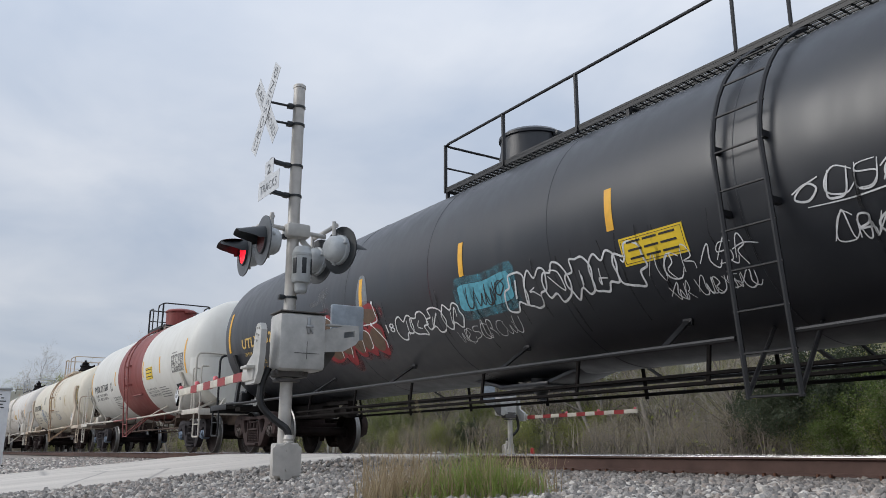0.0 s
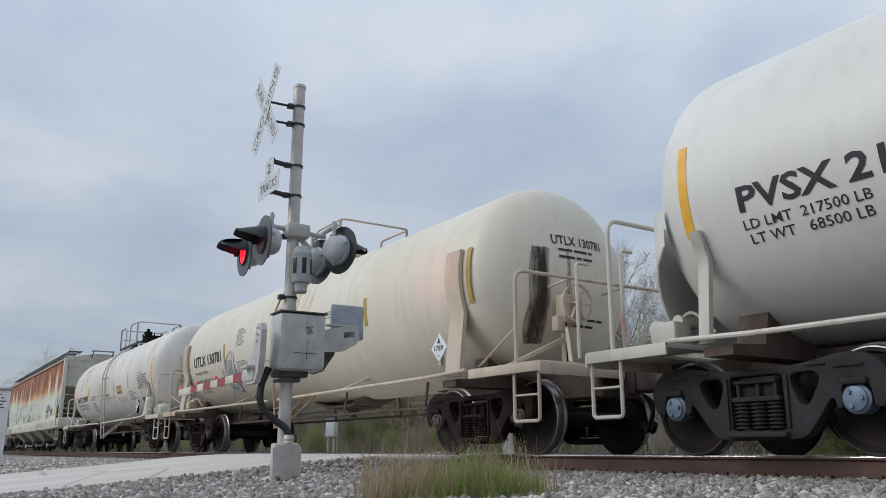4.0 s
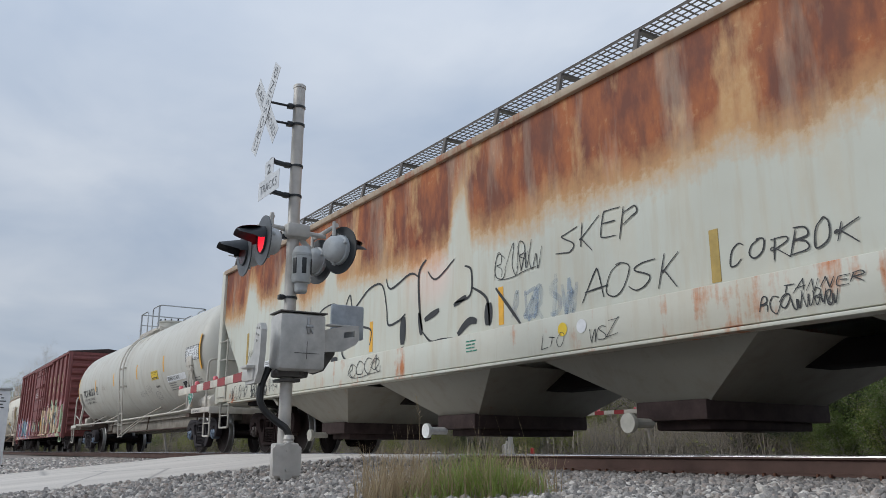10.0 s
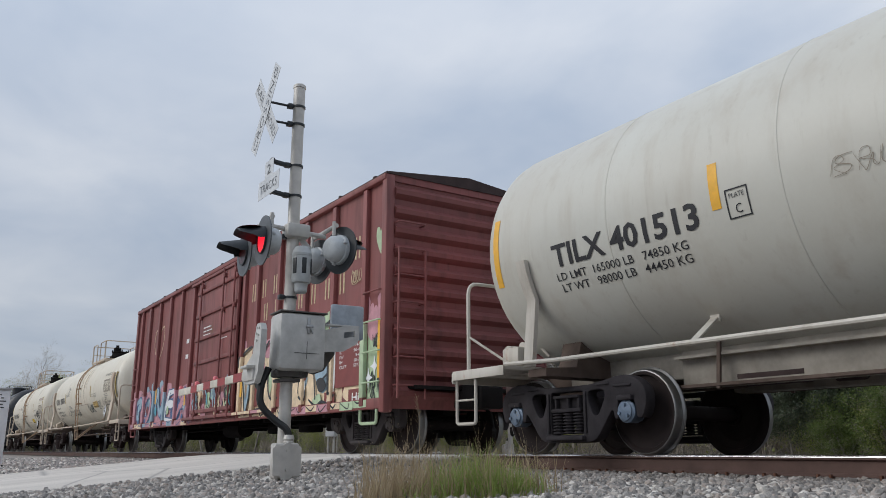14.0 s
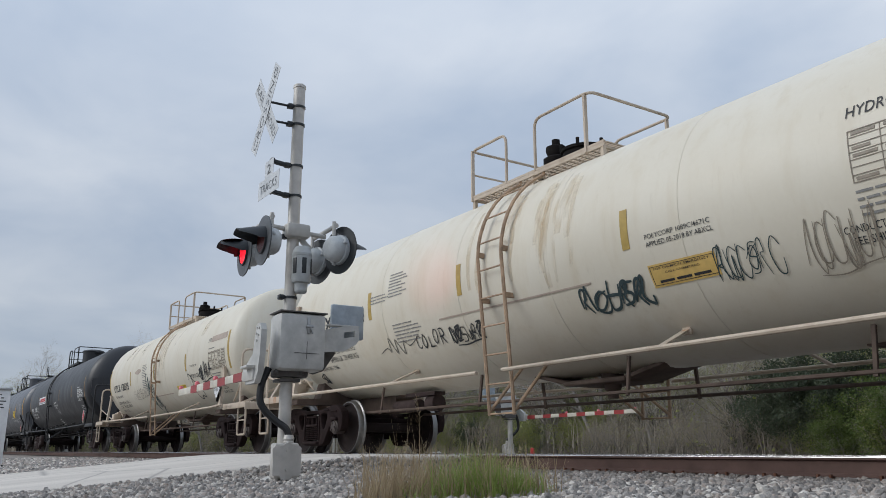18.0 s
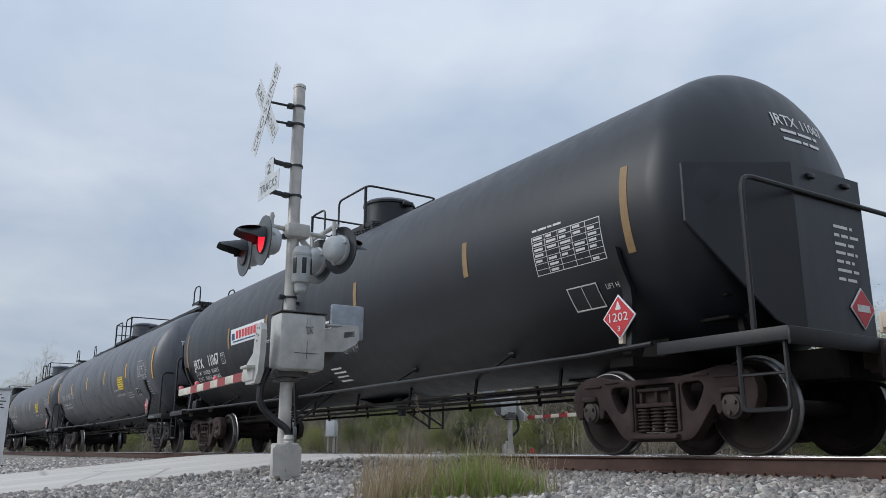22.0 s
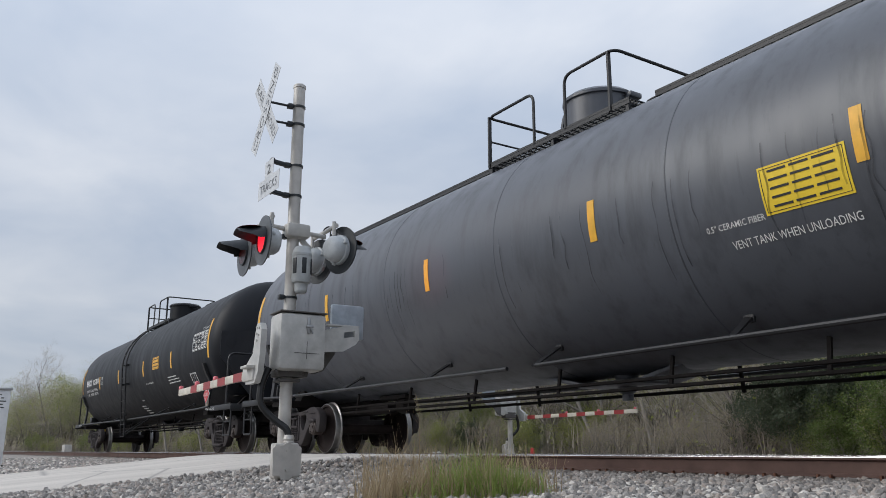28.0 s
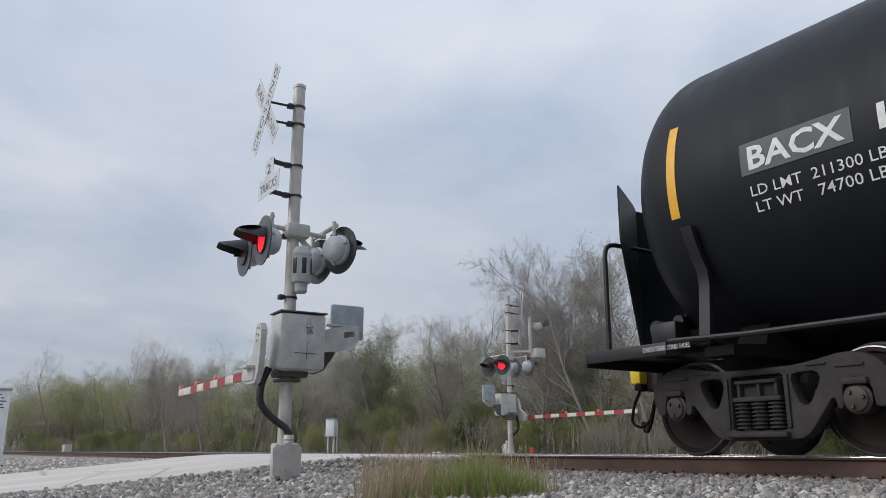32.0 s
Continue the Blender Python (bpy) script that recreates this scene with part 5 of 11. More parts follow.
M["tan_patch"] = plain("tan_paint_patch", (0.42, 0.34, 0.28), 0.6, 0.0, 0.15, 6, 0.0)
M["grey_patch"] = plain("grey_paint_patch", (0.10, 0.105, 0.11), 0.6, 0.0, 0.15, 6, 0.0)
M["old_yellow"] = plain("faded_yellow_sheet", (0.62, 0.42, 0.13), 0.6, 0.0, 0.2, 9, 0.05)
M["teal_black"] = plain("teal_black_spray_paint", (0.03, 0.055, 0.06), 0.6, 0.0, 0.3, 14, 0.0)
M["umber_tag"] = plain("thin_brown_spray_paint", (0.28, 0.24, 0.19), 0.6, 0.0, 0.3, 14, 0.0)
M["faded_chalk"] = plain("flaking_white_stencil_paint", (0.45, 0.45, 0.46), 0.7, 0.0, 0.45, 9, 0.0)


class Writer:
    """Puts lettering and sheets on one side of a car."""

    def __init__(self, car, side):
        self.car, self.side = car, side

    def put(self, name, bm, mat, label=""):
        return part(name, bm, M[mat], self.car, label)

    def text(self, s, x0, x1, z, h, mat="ink", **k):
        return self.put("stencil_text", words(self.side, s, x0, x1, z, h, **k), mat)

    def lines(self, x0, x1, z, rows, pitch, seed, mat="thin_ink", off=0.006):
        return self.put("small_print", bars(B(), self.side, x0, x1, z, rows, pitch, seed, off=off), mat, "lines of small print")

    def sheet(self, x0, x1, z0, z1, mat, label, off=0.006, rim=None):
        s = self.put("notice_sheet", panel(B(), self.side, x0, x1, z0, z1, off), mat, label)
        if rim:
            self.put("sheet_rim", frame_lines(B(), self.side, x0, x1, z0, z1, 0.012, off + 0.003), rim)
        return s

    def table(self, x0, x1, z0, z1, mat, seed, cols=5, rows=6):
        self.put("inspection_table", frame_lines(B(), self.side, x0, x1, z0, z1, 0.008, 0.006, cols, rows), mat, "ruled inspection table")
        rnd = random.Random(seed)
        ch, cw = (z1 - z0) / rows, (x1 - x0) / cols
        for i in range(cols):
            for j in range(rows):
                if rnd.random() < 0.75:
                    self.put("table_entry", panel(B(), self.side, x0 + i * cw + cw * 0.12, x0 + i * cw + cw * rnd.uniform(0.5, 0.9), z0 + j * ch + ch * 0.3, z0 + j * ch + ch * 0.72, 0.006), "thin_ink" if mat == "ink" else mat)

    def yellow(self, x0, x1, z0, z1, seed, mat="yellow", rows=3):
        """An emergency sheet: its words, and plain bars for the telephone numbers."""
        self.sheet(x0, x1, z0, z1, mat, "yellow emergency notice", 0.006)
        self.put("sheet_rim", frame_lines(B(), self.side, x0 + 0.02, x1 - 0.02, z0 + 0.02, z1 - 0.02, 0.004, 0.009), "ink")
        p, wd = (z1 - z0) / (rows + 0.5), x1 - x0
        if rows == 2:
            self.put("notice_text", words(self.side, "FOR CHEMICAL EMERGENCY", x0 + 0.08 * wd, x1 - 0.08 * wd, z1 - p * 0.62, p * 0.26, 0.010), "ink")
            self.put("notice_text", words(self.side, "CALL CHEMTREC", x0 + 0.24 * wd, x1 - 0.24 * wd, z1 - p * 1.12, p * 0.22, 0.010), "ink")
        for j in range(rows):
            if rows == 2 and j == 0:
                continue
            z = z1 - p * (0.45 + j) - (p * 0.25 if rows == 2 else 0)
            for a, b in ((0.12, 0.34), (0.38, 0.60), (0.64, 0.88)):
                self.put("notice_bar", panel(B(), self.side, x0 + wd * a, x0 + wd * b, z - p * 0.36, z - p * 0.10, 0.010), "ink", "plain dark bar")

    def notice(self, x0, x1, z0, z1, rim="chalk"):
        self.sheet(x0, x1, z0, z1, "ink", "black notice panel with a pale rim", 0.006, rim)
        self.put("notice_line", frame_lines(B(), self.side, x0, x1, z0, z1, 0.010, 0.010, 2, 0), rim)

    def plate(self, x0, x1, z0, z1, mat):
        self.put("clearance_box", frame_lines(B(), self.side, x0, x1, z0, z1, 0.012), mat, "outlined clearance mark")
        self.text("PLATE", x0 + 0.04, x1 - 0.04, z1 - 0.085, 0.045, mat)
        self.text("C", x0 + (x1 - x0) * 0.36, x1 - (x1 - x0) * 0.36, z0 + 0.04, 0.085, mat)

    def tag(self, x0, x1, z0, z1, n, seed, w, mat="spray_black", slope=0.0):
        return self.put("tag", scrawl(B(), self.side, x0, x1, z0, z1, n, seed, w * 0.7, 0.007, slope), mat, "sprayed tag")

    def puffy(self, x0, x1, z0, z1, n, seed, line, w, fill=None):
        """A row of outlined bubble letters."""
        cw = (x1 - x0) / n
        for i in range(n):
            c = (x0 + cw * (i + 0.5), (z0 + z1) / 2)
            pts = block_letter(c[0], c[1], cw * 0.56, (z1 - z0) / 2, seed + i)
            if fill:
                self.put("letter_fill", blob(B(), self.side, pts, 0.0055), fill, "sprayed letter fill")
            self.put("letter_outline", ribbon(B(), self.side, pts, w, 0.0085, True), line, "sprayed letter outline")
            rnd = random.Random(seed + 50 + i)
            self.put("letter_stroke", ribbon(B(), self.side, [(c[0] + cw * rnd.uniform(-0.3, 0.3), c[1] + (z1 - z0) * rnd.uniform(-0.35, 0.35)) for _ in range(4)], w * 0.8, 0.0088), line)

    def runs(self, x0, x1, z0, z1, n, seed, mat, w=0.10):
        rnd = random.Random(seed)
        for i in range(n):
            x = rnd.uniform(x0, x1)
            top = z1 - rnd.uniform(0, 0.12) * (z1 - z0)
            low = z0 + rnd.uniform(0, 0.5) * (z1 - z0)
            pts = [(x + rnd.gauss(0, 0.012), top + (low - top) * k / 5) for k in range(6)]
            self.put("stain_run", ribbon(B(), self.side, pts, w * rnd.uniform(0.4, 1.3), 0.0048 + 0.0002 * i), mat, "run of stain down the tank")

    def diamond(self, x, z, r, mat, num, ink, y=-1.47, band=None):
        """A square hazard placard on its corner, on a small holder."""
        bm = B()
        box(bm, (x, y + 0.012, z), (r * 1.5, 0.012, r * 1.5), Euler((0, radians(45), 0)).to_matrix(), 0.002)
        ph = part("hazard_placard", bm, M[mat], self.car, "diamond hazard placard with its number")
        f = on_flat(y)
        bm = B()
        box(bm, (x, y + 0.004, z), (r * 1.36, 0.004, r * 1.36), Euler((0, radians(45), 0)).to_matrix())
        part("placard_field", bm, M[band or mat], ph)
        bm = words(f, num, x - r * 0.60, x + r * 0.60, z - r * 0.20, r * 0.40, 0.004)
        part("placard_number", bm, M[ink], ph)
        part("placard_flame", blob(B(), f, [(x - r * 0.17, z + r * 0.36), (x + r * 0.17, z + r * 0.36), (x + r * 0.10, z + r * 0.56), (x, z + r * 0.74), (x - r * 0.10, z + r * 0.54)], 0.004), M[ink], ph)
        part("placard_class", words(f, "3" if num == "1202" else "8", x - r * 0.09, x + r * 0.09, z - r * 0.66, r * 0.24, 0.004), M[ink], ph)
        bm = B()
        box(bm, (x, y + 0.04, z - r * 0.3), (0.06, 0.05, r * 1.9))
        part("placard_holder", bm, M["under"] if mat != "sign_white" else M["cream_steel"], ph)

    def head(self, text, lines, s, xk, R, zc, mat, y0=-0.40, y1=0.52, z=None, capy=()):
        """The car's mark repeated on its end."""
        z = z or zc + 0.42

        def f(a, b, off=0.006):
            q = min(0.97, (a * a + (b - zc) ** 2) / (R * R))
            return Vector((s * (xk + R * 0.5 * math.sqrt(1 - q) + off), a * s, b))
        part("stencil_text", words(f, text, y0, y1, z, 0.13, 0.008), M[mat], self.car)
        for i, line in enumerate(capy):
            part("stencil_text", words(f, line, y0 + 0.02, y0 + 0.02 + 0.050 * len(line), z - 0.13 - 0.12 * i, 0.075, 0.008), M[mat], self.car)
        if not capy:
            part("small_print", bars(B(), f, y0 + 0.1, y1 - 0.1, z - 0.06, 2, 0.10, 5, off=0.008), M[mat], self.car, "lines of small print")
        if lines:
            part("small_print", bars(B(), f, y0 + 0.35, y1 + 0.1, z - 1.0, lines, 0.09, 6, off=0.008), M[mat], self.car, "lines of small print")

    def deck(self, text, x0, x1, mat="chalk", z=0.965):
        part("stencil_text", words(on_flat(-1.496), text, x0, x1, z, 0.048, 0.004), M[mat], self.car)


def light_mark(w, mark, ld, lt, x0, xm, z, mat="ink", slogan=True, new=None, h=0.24):
    w.text(mark, x0, xm, z, h, mat)
    zz = z - 0.14
    if slogan:
        w.text("THE TANK CAR PEOPLE", x0, x0 + 1.02, z - 0.20, 0.07, mat)
        zz = z - 0.38
    w.text(ld, x0, x0 + (1.55 if slogan else 1.9), zz - 0.02, 0.085, mat)
    w.text(lt, x0 + 0.03, x0 + (1.55 if slogan else 1.9), zz - 0.145, 0.085, mat)
    if new:
        w.text(new, x0, x0 + 0.66, zz - 0.26, 0.065, mat)


def decor_1(car, side):
    w = Writer(car, side)
    d = -0.45
    w.text("UTLX 952403", -7.27 + d, -4.98 + d, 2.23, 0.20, "gold")
    w.text("THE TANK CAR PEOPLE", -7.22 + d, -6.2 + d, 2.07, 0.07, "gold")
    w.text("LD LMT  164400 LB    74 550 KG", -7.22 + d, -5.45 + d, 1.86, 0.075, "gold")
    w.text("LT WT  98600 LB    44 750 KG", -7.15 + d, -5.5 + d, 1.73, 0.075, "gold")
    w.plate(-4.11 + d, -3.84 + d, 2.16, 2.45, "gold")
    # brown figures in a red cloud, with white highlights
    lobes = ((-3.60, 2.18, 0.29, 0.18), (-3.50, 1.82, 0.25, 0.17), (-3.05, 1.93, 0.23, 0.27), (-2.55, 2.10, 0.20, 0.17), (-2.58, 1.84, 0.19, 0.15), (-2.29, 1.84, 0.16, 0.16), (-1.99, 2.19, 0.25, 0.12), (-1.93, 1.84, 0.21, 0.17))
    for i, (x, z, rx, rz) in enumerate(lobes):
        w.put("overspray", blob(B(), side, bubble(side, x, z, rx * 1.62, rz * 1.85, 40 + i, 10), 0.0040 + 0.0002 * i), "red_mist", "thin red overspray")
        w.put("spray_cloud", blob(B(), side, bubble(side, x, z, rx * 1.34, rz * 1.45, 60 + i, 10), 0.0060 + 0.0002 * i), "spray_red", "deep red sprayed cloud")
        w.put("letter_fill", blob(B(), side, bubble(side, x, z, rx * 1.02, rz * 1.02, 80 + i, 10), 0.0080 + 0.0002 * i), "spray_brown", "brown sprayed figure")
    for pts in (((-3.51, 2.36), (-3.32, 2.26), (-3.28, 2.06), (-3.46, 1.96), (-3.24, 1.88), (-3.34, 1.66)), ((-2.98, 2.26), (-2.84, 2.08), (-2.84, 1.88), (-3.02, 1.64)), ((-2.53, 2.27), (-2.37, 2.15), (-2.47, 2.01), (-2.65, 1.91), (-2.44, 1.86), (-2.52, 1.68)),
                ((-2.37, 2.03), (-2.15, 1.94), (-2.17, 1.76), (-2.26, 1.71)), ((-1.82, 2.37), (-1.77, 2.22), (-1.75, 2.09), (-1.96, 2.06), (-2.23, 2.07)), ((-1.97, 2.05), (-1.80, 1.89), (-1.72, 1.77), (-1.77, 1.68))):
        w.put("letter_outline", ribbon(B(), side, list(pts), 0.022, 0.0105), "spray_white", "white sprayed highlight")
        w.put("paint_dot", blob(B(), side, bubble(side, *pts[0], 0.028, 0.028, 5, 8), 0.0110), "spray_white")
    w.put("primer_patch", blob(B(), side, [(-2.24, 2.86), (-2.06, 2.82), (-1.96, 2.52), (-2.03, 2.26), (-2.34, 2.30), (-2.30, 2.68)], 0.003), "weight_grey", "bare blue-grey patch round the tape")
    for x, z, rx, rz, k in ((-3.62, 2.80, 0.22, 0.10, 77), (-3.95, 2.66, 0.26, 0.06, 78), (-3.55, 2.66, 0.10, 0.16, 79)):
        w.put("primer_patch", blob(B(), side, bubble(side, x, z, rx, rz, k, 9), 0.003 + 0.0002 * (k - 76)), "grey_mist", "smeared grey patch")
    w.put("notice_sheet", panel(B(), side, -6.92, -6.74, 1.50, 1.62), "galv", "small bare grey patch")
    w.tag(-4.52, -3.94, 1.70, 1.88, 4, 501, 0.018, "spray_white")
    w.put("tag", words(side, "18.", -1.56, -1.26, 1.87, 0.13, 0.007, bold=0.0), "spray_white", "small white sprayed number")
    w.puffy(-1.25, 0.45, 1.74, 2.06, 4, 510, "spray_white", 0.022)
    for k, (mat, g) in enumerate((("cyan_mist", 0.10), ("spray_cyan", 0.0))):
        w.put("spray_cloud", blob(B(), side, [(0.56 - g, 1.92 - g), (0.54 - g, 2.10), (0.60 - g, 2.24 + g), (1.10, 2.22 + g), (1.62 + g, 2.26 + g), (1.66 + g, 2.05), (1.60 + g, 1.93 - g), (1.1, 1.90 - g)], 0.0045 + 0.0006 * k), mat, "cyan sprayed square")
    w.tag(0.66, 1.52, 1.96, 2.20, 4, 520, 0.030, "spray_black")
    w.tag(0.14, 1.55, 1.56, 1.74, 8, 521, 0.014, "spray_white")
    w.puffy(1.50, 3.80, 1.76, 2.20, 6, 530, "spray_white", 0.024)
    w.yellow(4.0 + d, 4.84 + d, 1.96, 2.24, 1)
    w.tag(4.25 + d, 5.5 + d, 1.78, 2.0, 6, 540, 0.018, "spray_white")
    w.tag(4.4 + d, 5.4 + d, 1.58, 1.72, 6, 541, 0.014, "spray_white")
    w.tag(6.0 + d, 7.3 + d, 2.10, 2.32, 5, 542, 0.022, "spray_white")
    w.tag(6.25 + d, 7.2 + d, 1.76, 1.96, 5, 543, 0.02, "spray_white")
    w.runs(-7.5, 7.0, 1.4, 2.35, 40, 550, "black_run", 0.03)


def decor_2(car, side):
    w = Writer(car, side)
    light_mark(w, "PVSX 217687", "LD LMT  217500 LB   98650 KG", "LT WT   68500 LB   31050 KG", -5.51, -3.24, 2.18, slogan=False, h=0.22)
    w.plate(-2.90, -2.65, 2.12, 2.40, "ink")
    w.text("CONSULT OWNER BEFORE REPAIRING TANK", -2.86, -1.72, 1.86, 0.045)
    w.text("SHARP OBJECTS MUST NOT CONTACT LINING", -2.86, -1.70, 1.79, 0.045)
    w.lines(-2.88, -1.9, 1.75, 5, 0.052, 3)
    w.yellow(2.05, 2.78, 2.16, 2.51, 2)
    w.text("VENT TANK WHEN UNLOADING", 1.82, 2.84, 1.86, 0.055)
    w.text("CONDUCTIVITY TESTED AT EACH", 1.84, 3.0, 1.77, 0.055)
    w.text("LOADING. SEE SHIPPERS RECORD", 1.86, 3.02, 1.68, 0.055)
    w.lines(3.12, 4.1, 1.88, 5, 0.06, 4)
    w.table(4.84, 5.93, 2.17, 2.62, "ink", 5, 5, 7)
    w.lines(4.86, 5.4, 2.70, 1, 0.07, 6)
    w.notice(4.85, 5.30, 1.66, 1.88)
    w.diamond(5.60, 1.45, 0.20, "ink", "1789", "ink", -1.46, "sign_white")
    w.head("PVSX 217687", 0, 1, 6.37, 1.503, 2.54, "ink")
    w.deck("1-WEAR TREAD", 5.3, 5.75, "ink")
    shield = lambda a, b, off=0.006: Vector((6.43 + 0.8115 * (1 - (abs(a) / 1.5) ** 2.6) ** 0.5 + off, a, b))
    part("small_print", bars(B(), shield, -0.25, 0.26, 2.11, 4, 0.075, 9), M["ink"], car, "lines of small print on the shield")


def decor_3(car, side):
    w = Writer(car, side)
    light_mark(w, "UTLX 130781", "LD LMT  198000 LB  89 800 KG", "LT WT   65000 LB  29 500 KG", -5.82, -3.73, 2.15, new="NEW 03-1986")
    w.lines(-2.70, -2.15, 2.76, 8, 0.05, 3)
    w.lines(-2.75, -1.95, 2.04, 6, 0.05, 4)
    w.put("overspray", blob(B(), side, bubble(side, -3.35, 1.8, 0.55, 0.36, 9, 9), 0.004), "haze_blue", "thin blue overspray")
    for i, pts in enumerate((((-3.6, 2.0), (-3.45, 2.15), (-3.35, 1.7), (-3.55, 1.9), (-3.3, 2.2), (-3.0, 2.28), (-3.2, 1.8), (-3.15, 1.55)), ((-3.2, 1.5), (-2.95, 1.9), (-2.88, 2.25), (-2.95, 1.6), (-2.75, 1.85), (-2.7, 1.6)),
                             ((-3.9, 1.38), (-3.5, 1.55), (-3.2, 1.42), (-2.85, 1.7), (-2.55, 1.72)), ((-3.55, 1.4), (-3.3, 1.75), (-3.05, 1.5), (-3.1, 1.4)))):
        w.put("tag", ribbon(B(), side, list(pts), 0.020, 0.0075), "spray_blue", "looping blue sprayed tag")
    w.tag(-2.15, -1.05, 1.62, 1.84, 7, 31, 0.016, "teal_black")
    w.tag(0.5, 1.55, 1.62, 1.95, 5, 32, 0.024, "spray_blue")
    w.runs(-0.6, 1.3, 2.0, 3.45, 16, 33, "ochre_run", 0.12)
    w.put("belly_strip", bar(B(), (-1.5, -1.155, 1.925), (1.45, -1.155, 1.925), 0.03, 0.02), "rust_run", "thin rusty jacket edge")
    w.put("belly_strip", panel(B(), side, -1.55, 1.45, 1.905, 1.925, 0.008), "tan_patch", "thin jacket edge")
    w.lines(1.9, 2.6, 2.5, 3, 0.05, 8)
    w.diamond(5.88, 1.43, 0.19, "sign_white", "1789", "ink", -1.40)
    w.runs(-6.9, -6.2, 1.3, 2.2, 4, 35, "ochre_run", 0.08)
    w.head("UTLX 130781", 2, 1, 6.53, 1.393, 2.383, "ink")
    spill(w, 6.53, 1.393, 2.383, 1, 36)


def spill(w, xk, R, zc, s, seed, mat="soot_run"):
    """Dark runs down a tank's end."""
    rnd = random.Random(seed)

    def f(a, b, off=0.006):
        q = min(0.98, (a * a + (b - zc) ** 2) / (R * R))
        return Vector((s * (xk + R * 0.5 * math.sqrt(1 - q) + off), a, b))
    for i in range(7):
        y = rnd.uniform(-0.75, -0.1)
        pts = [(y + rnd.gauss(0, 0.02), zc + 0.35 - k * 0.26) for k in range(6)]
        part("stain_run", ribbon(B(), f, [(a, b) for a, b in pts if (a * a + (b - zc) ** 2) < R * R * 0.96], rnd.uniform(0.06, 0.2), 0.005 + 0.0003 * i), M[mat], w.car, "dark spill run on the tank's end")


def decor_4(car, side):
    w = Writer(car, side)
    light_mark(w, "NATX 210047", "LD LMT  204100 LBS  92600 KGS", "LT WT   58900 LBS  26700 KGS", -5.68, -3.46, 2.00, slogan=False, h=0.20)
    w.text("CONSULT OWNER BEFORE", -2.89, -1.95, 2.07, 0.06)
    w.text("REPAIRING TANK", -2.87, -2.2, 1.98, 0.06)
    w.lines(-2.86, -2.1, 1.88, 8, 0.05, 3)
    w.text("VENT TANK", -1.62, -1.3, 2.05, 0.045)
    w.table(4.58, 5.72, 1.98, 2.42, "umber_tag", 5, 5, 6)
    w.lines(4.6, 5.2, 2.49, 1, 0.06, 6, "umber_tag")
    w.sheet(4.58, 4.98, 1.53, 1.73, "grey_patch", "dark barred notice")
    w.diamond(5.40, 1.42, 0.20, "ink", "1789", "ink", -1.50, "sign_white")
    w.yellow(1.65, 2.36, 1.98, 2.26, 7, "old_yellow", 2)
    w.text("CONDUCTIVITY TESTED AT EACH", 1.55, 2.75, 1.81, 0.055, "umber_tag")
    w.text("LOADING. SEE SHIPPERS RECORDS", 1.58, 2.82, 1.72, 0.055, "umber_tag")
    w.lines(3.2, 4.1, 1.98, 5, 0.06, 8, "umber_tag")
    w.runs(-5.5, 5.8, 2.6, 3.6, 14, 44, "ochre_run", 0.28)
    w.runs(-4.8, -3.8, 2.4, 3.5, 5, 45, "ochre_run", 0.22)
    w.runs(5.5, 6.4, 1.4, 2.2, 5, 46, "soot_run", 0.10)
    w.put("belly_strip", panel(B(), side, -1.55, 1.3, 1.93, 1.95, 0.008), "tan_patch", "thin jacket edge")
    w.head("NATX 210047", 0, 1, 6.42, 1.423, 2.434, "ink")
    rnd = random.Random(4)
    spill(w, 6.43, 1.423, 2.434, 1, 49, "ochre_run")


def decor_6(car, side):
    w = Writer(car, side)
    light_mark(w, "TILX 401513", "LD LMT  165000 LB   74850 KG", "LT WT   98000 LB   44450 KG", -7.05, -4.95, 2.15, slogan=False)
    w.plate(-4.62, -4.38, 2.14, 2.41, "ink")
    w.sheet(6.90, 8.0, 2.33, 2.70, "sign_white", "white inspection sheet", 0.006, "ink")
    w.table(6.92, 7.98, 2.35, 2.68, "ink", 6, 6, 6)
    w.sheet(4.92, 6.66, 1.95, 2.11, "sign_white", "white strip with the cargo's name")
    w.text("LIQUIFIED GAS, N.O.S.", 4.98, 6.1, 1.985, 0.10, off=0.010)
    w.lines(4.95, 6.0, 1.92, 4, 0.055, 7)
    w.notice(6.21, 6.62, 1.70, 1.90)
    w.yellow(3.34, 4.08, 2.11, 2.36, 8, "yellow", 2)
    w.text("5\" URETHANE", 3.56, 4.0, 1.88, 0.055)
    w.diamond(7.70, 1.37, 0.21, "sign_white", "3163", "chalk", -1.50, "sign_green")
    w.tag(1.5, 2.35, 1.74, 1.88, 4, 61, 0.009, "thin_ink")
    w.put("tag", ribbon(B(), side, bubble(side, 2.8, 1.9, 0.16, 0.17, 62, 9), 0.007, 0.007, True), "thin_ink", "thin line drawing")
    w.tag(2.5, 3.1, 1.82, 2.0, 4, 68, 0.008, "thin_ink")
    w.put("tag", ribbon(B(), side, bubble(side, 3.45, 1.68, 0.3, 0.11, 63, 9), 0.007, 0.007, True), "thin_ink", "thin line drawing")
    w.tag(3.15, 3.75, 1.62, 1.76, 3, 69, 0.008, "thin_ink")
    w.tag(-3.6, -3.0, 2.25, 2.42, 3, 64, 0.010, "umber_tag")
    w.lines(7.3, 7.9, 1.92, 4, 0.06, 9)
    w.head("TILX 401513", 0, 1, 8.10, 1.503, 2.54, "ink")
    w.runs(-1.6, 1.4, 3.2, 3.95, 9, 67, "ochre_run", 0.2)
    w.deck("2 INCH COMP SHOES", 7.95, 8.5, "ink")


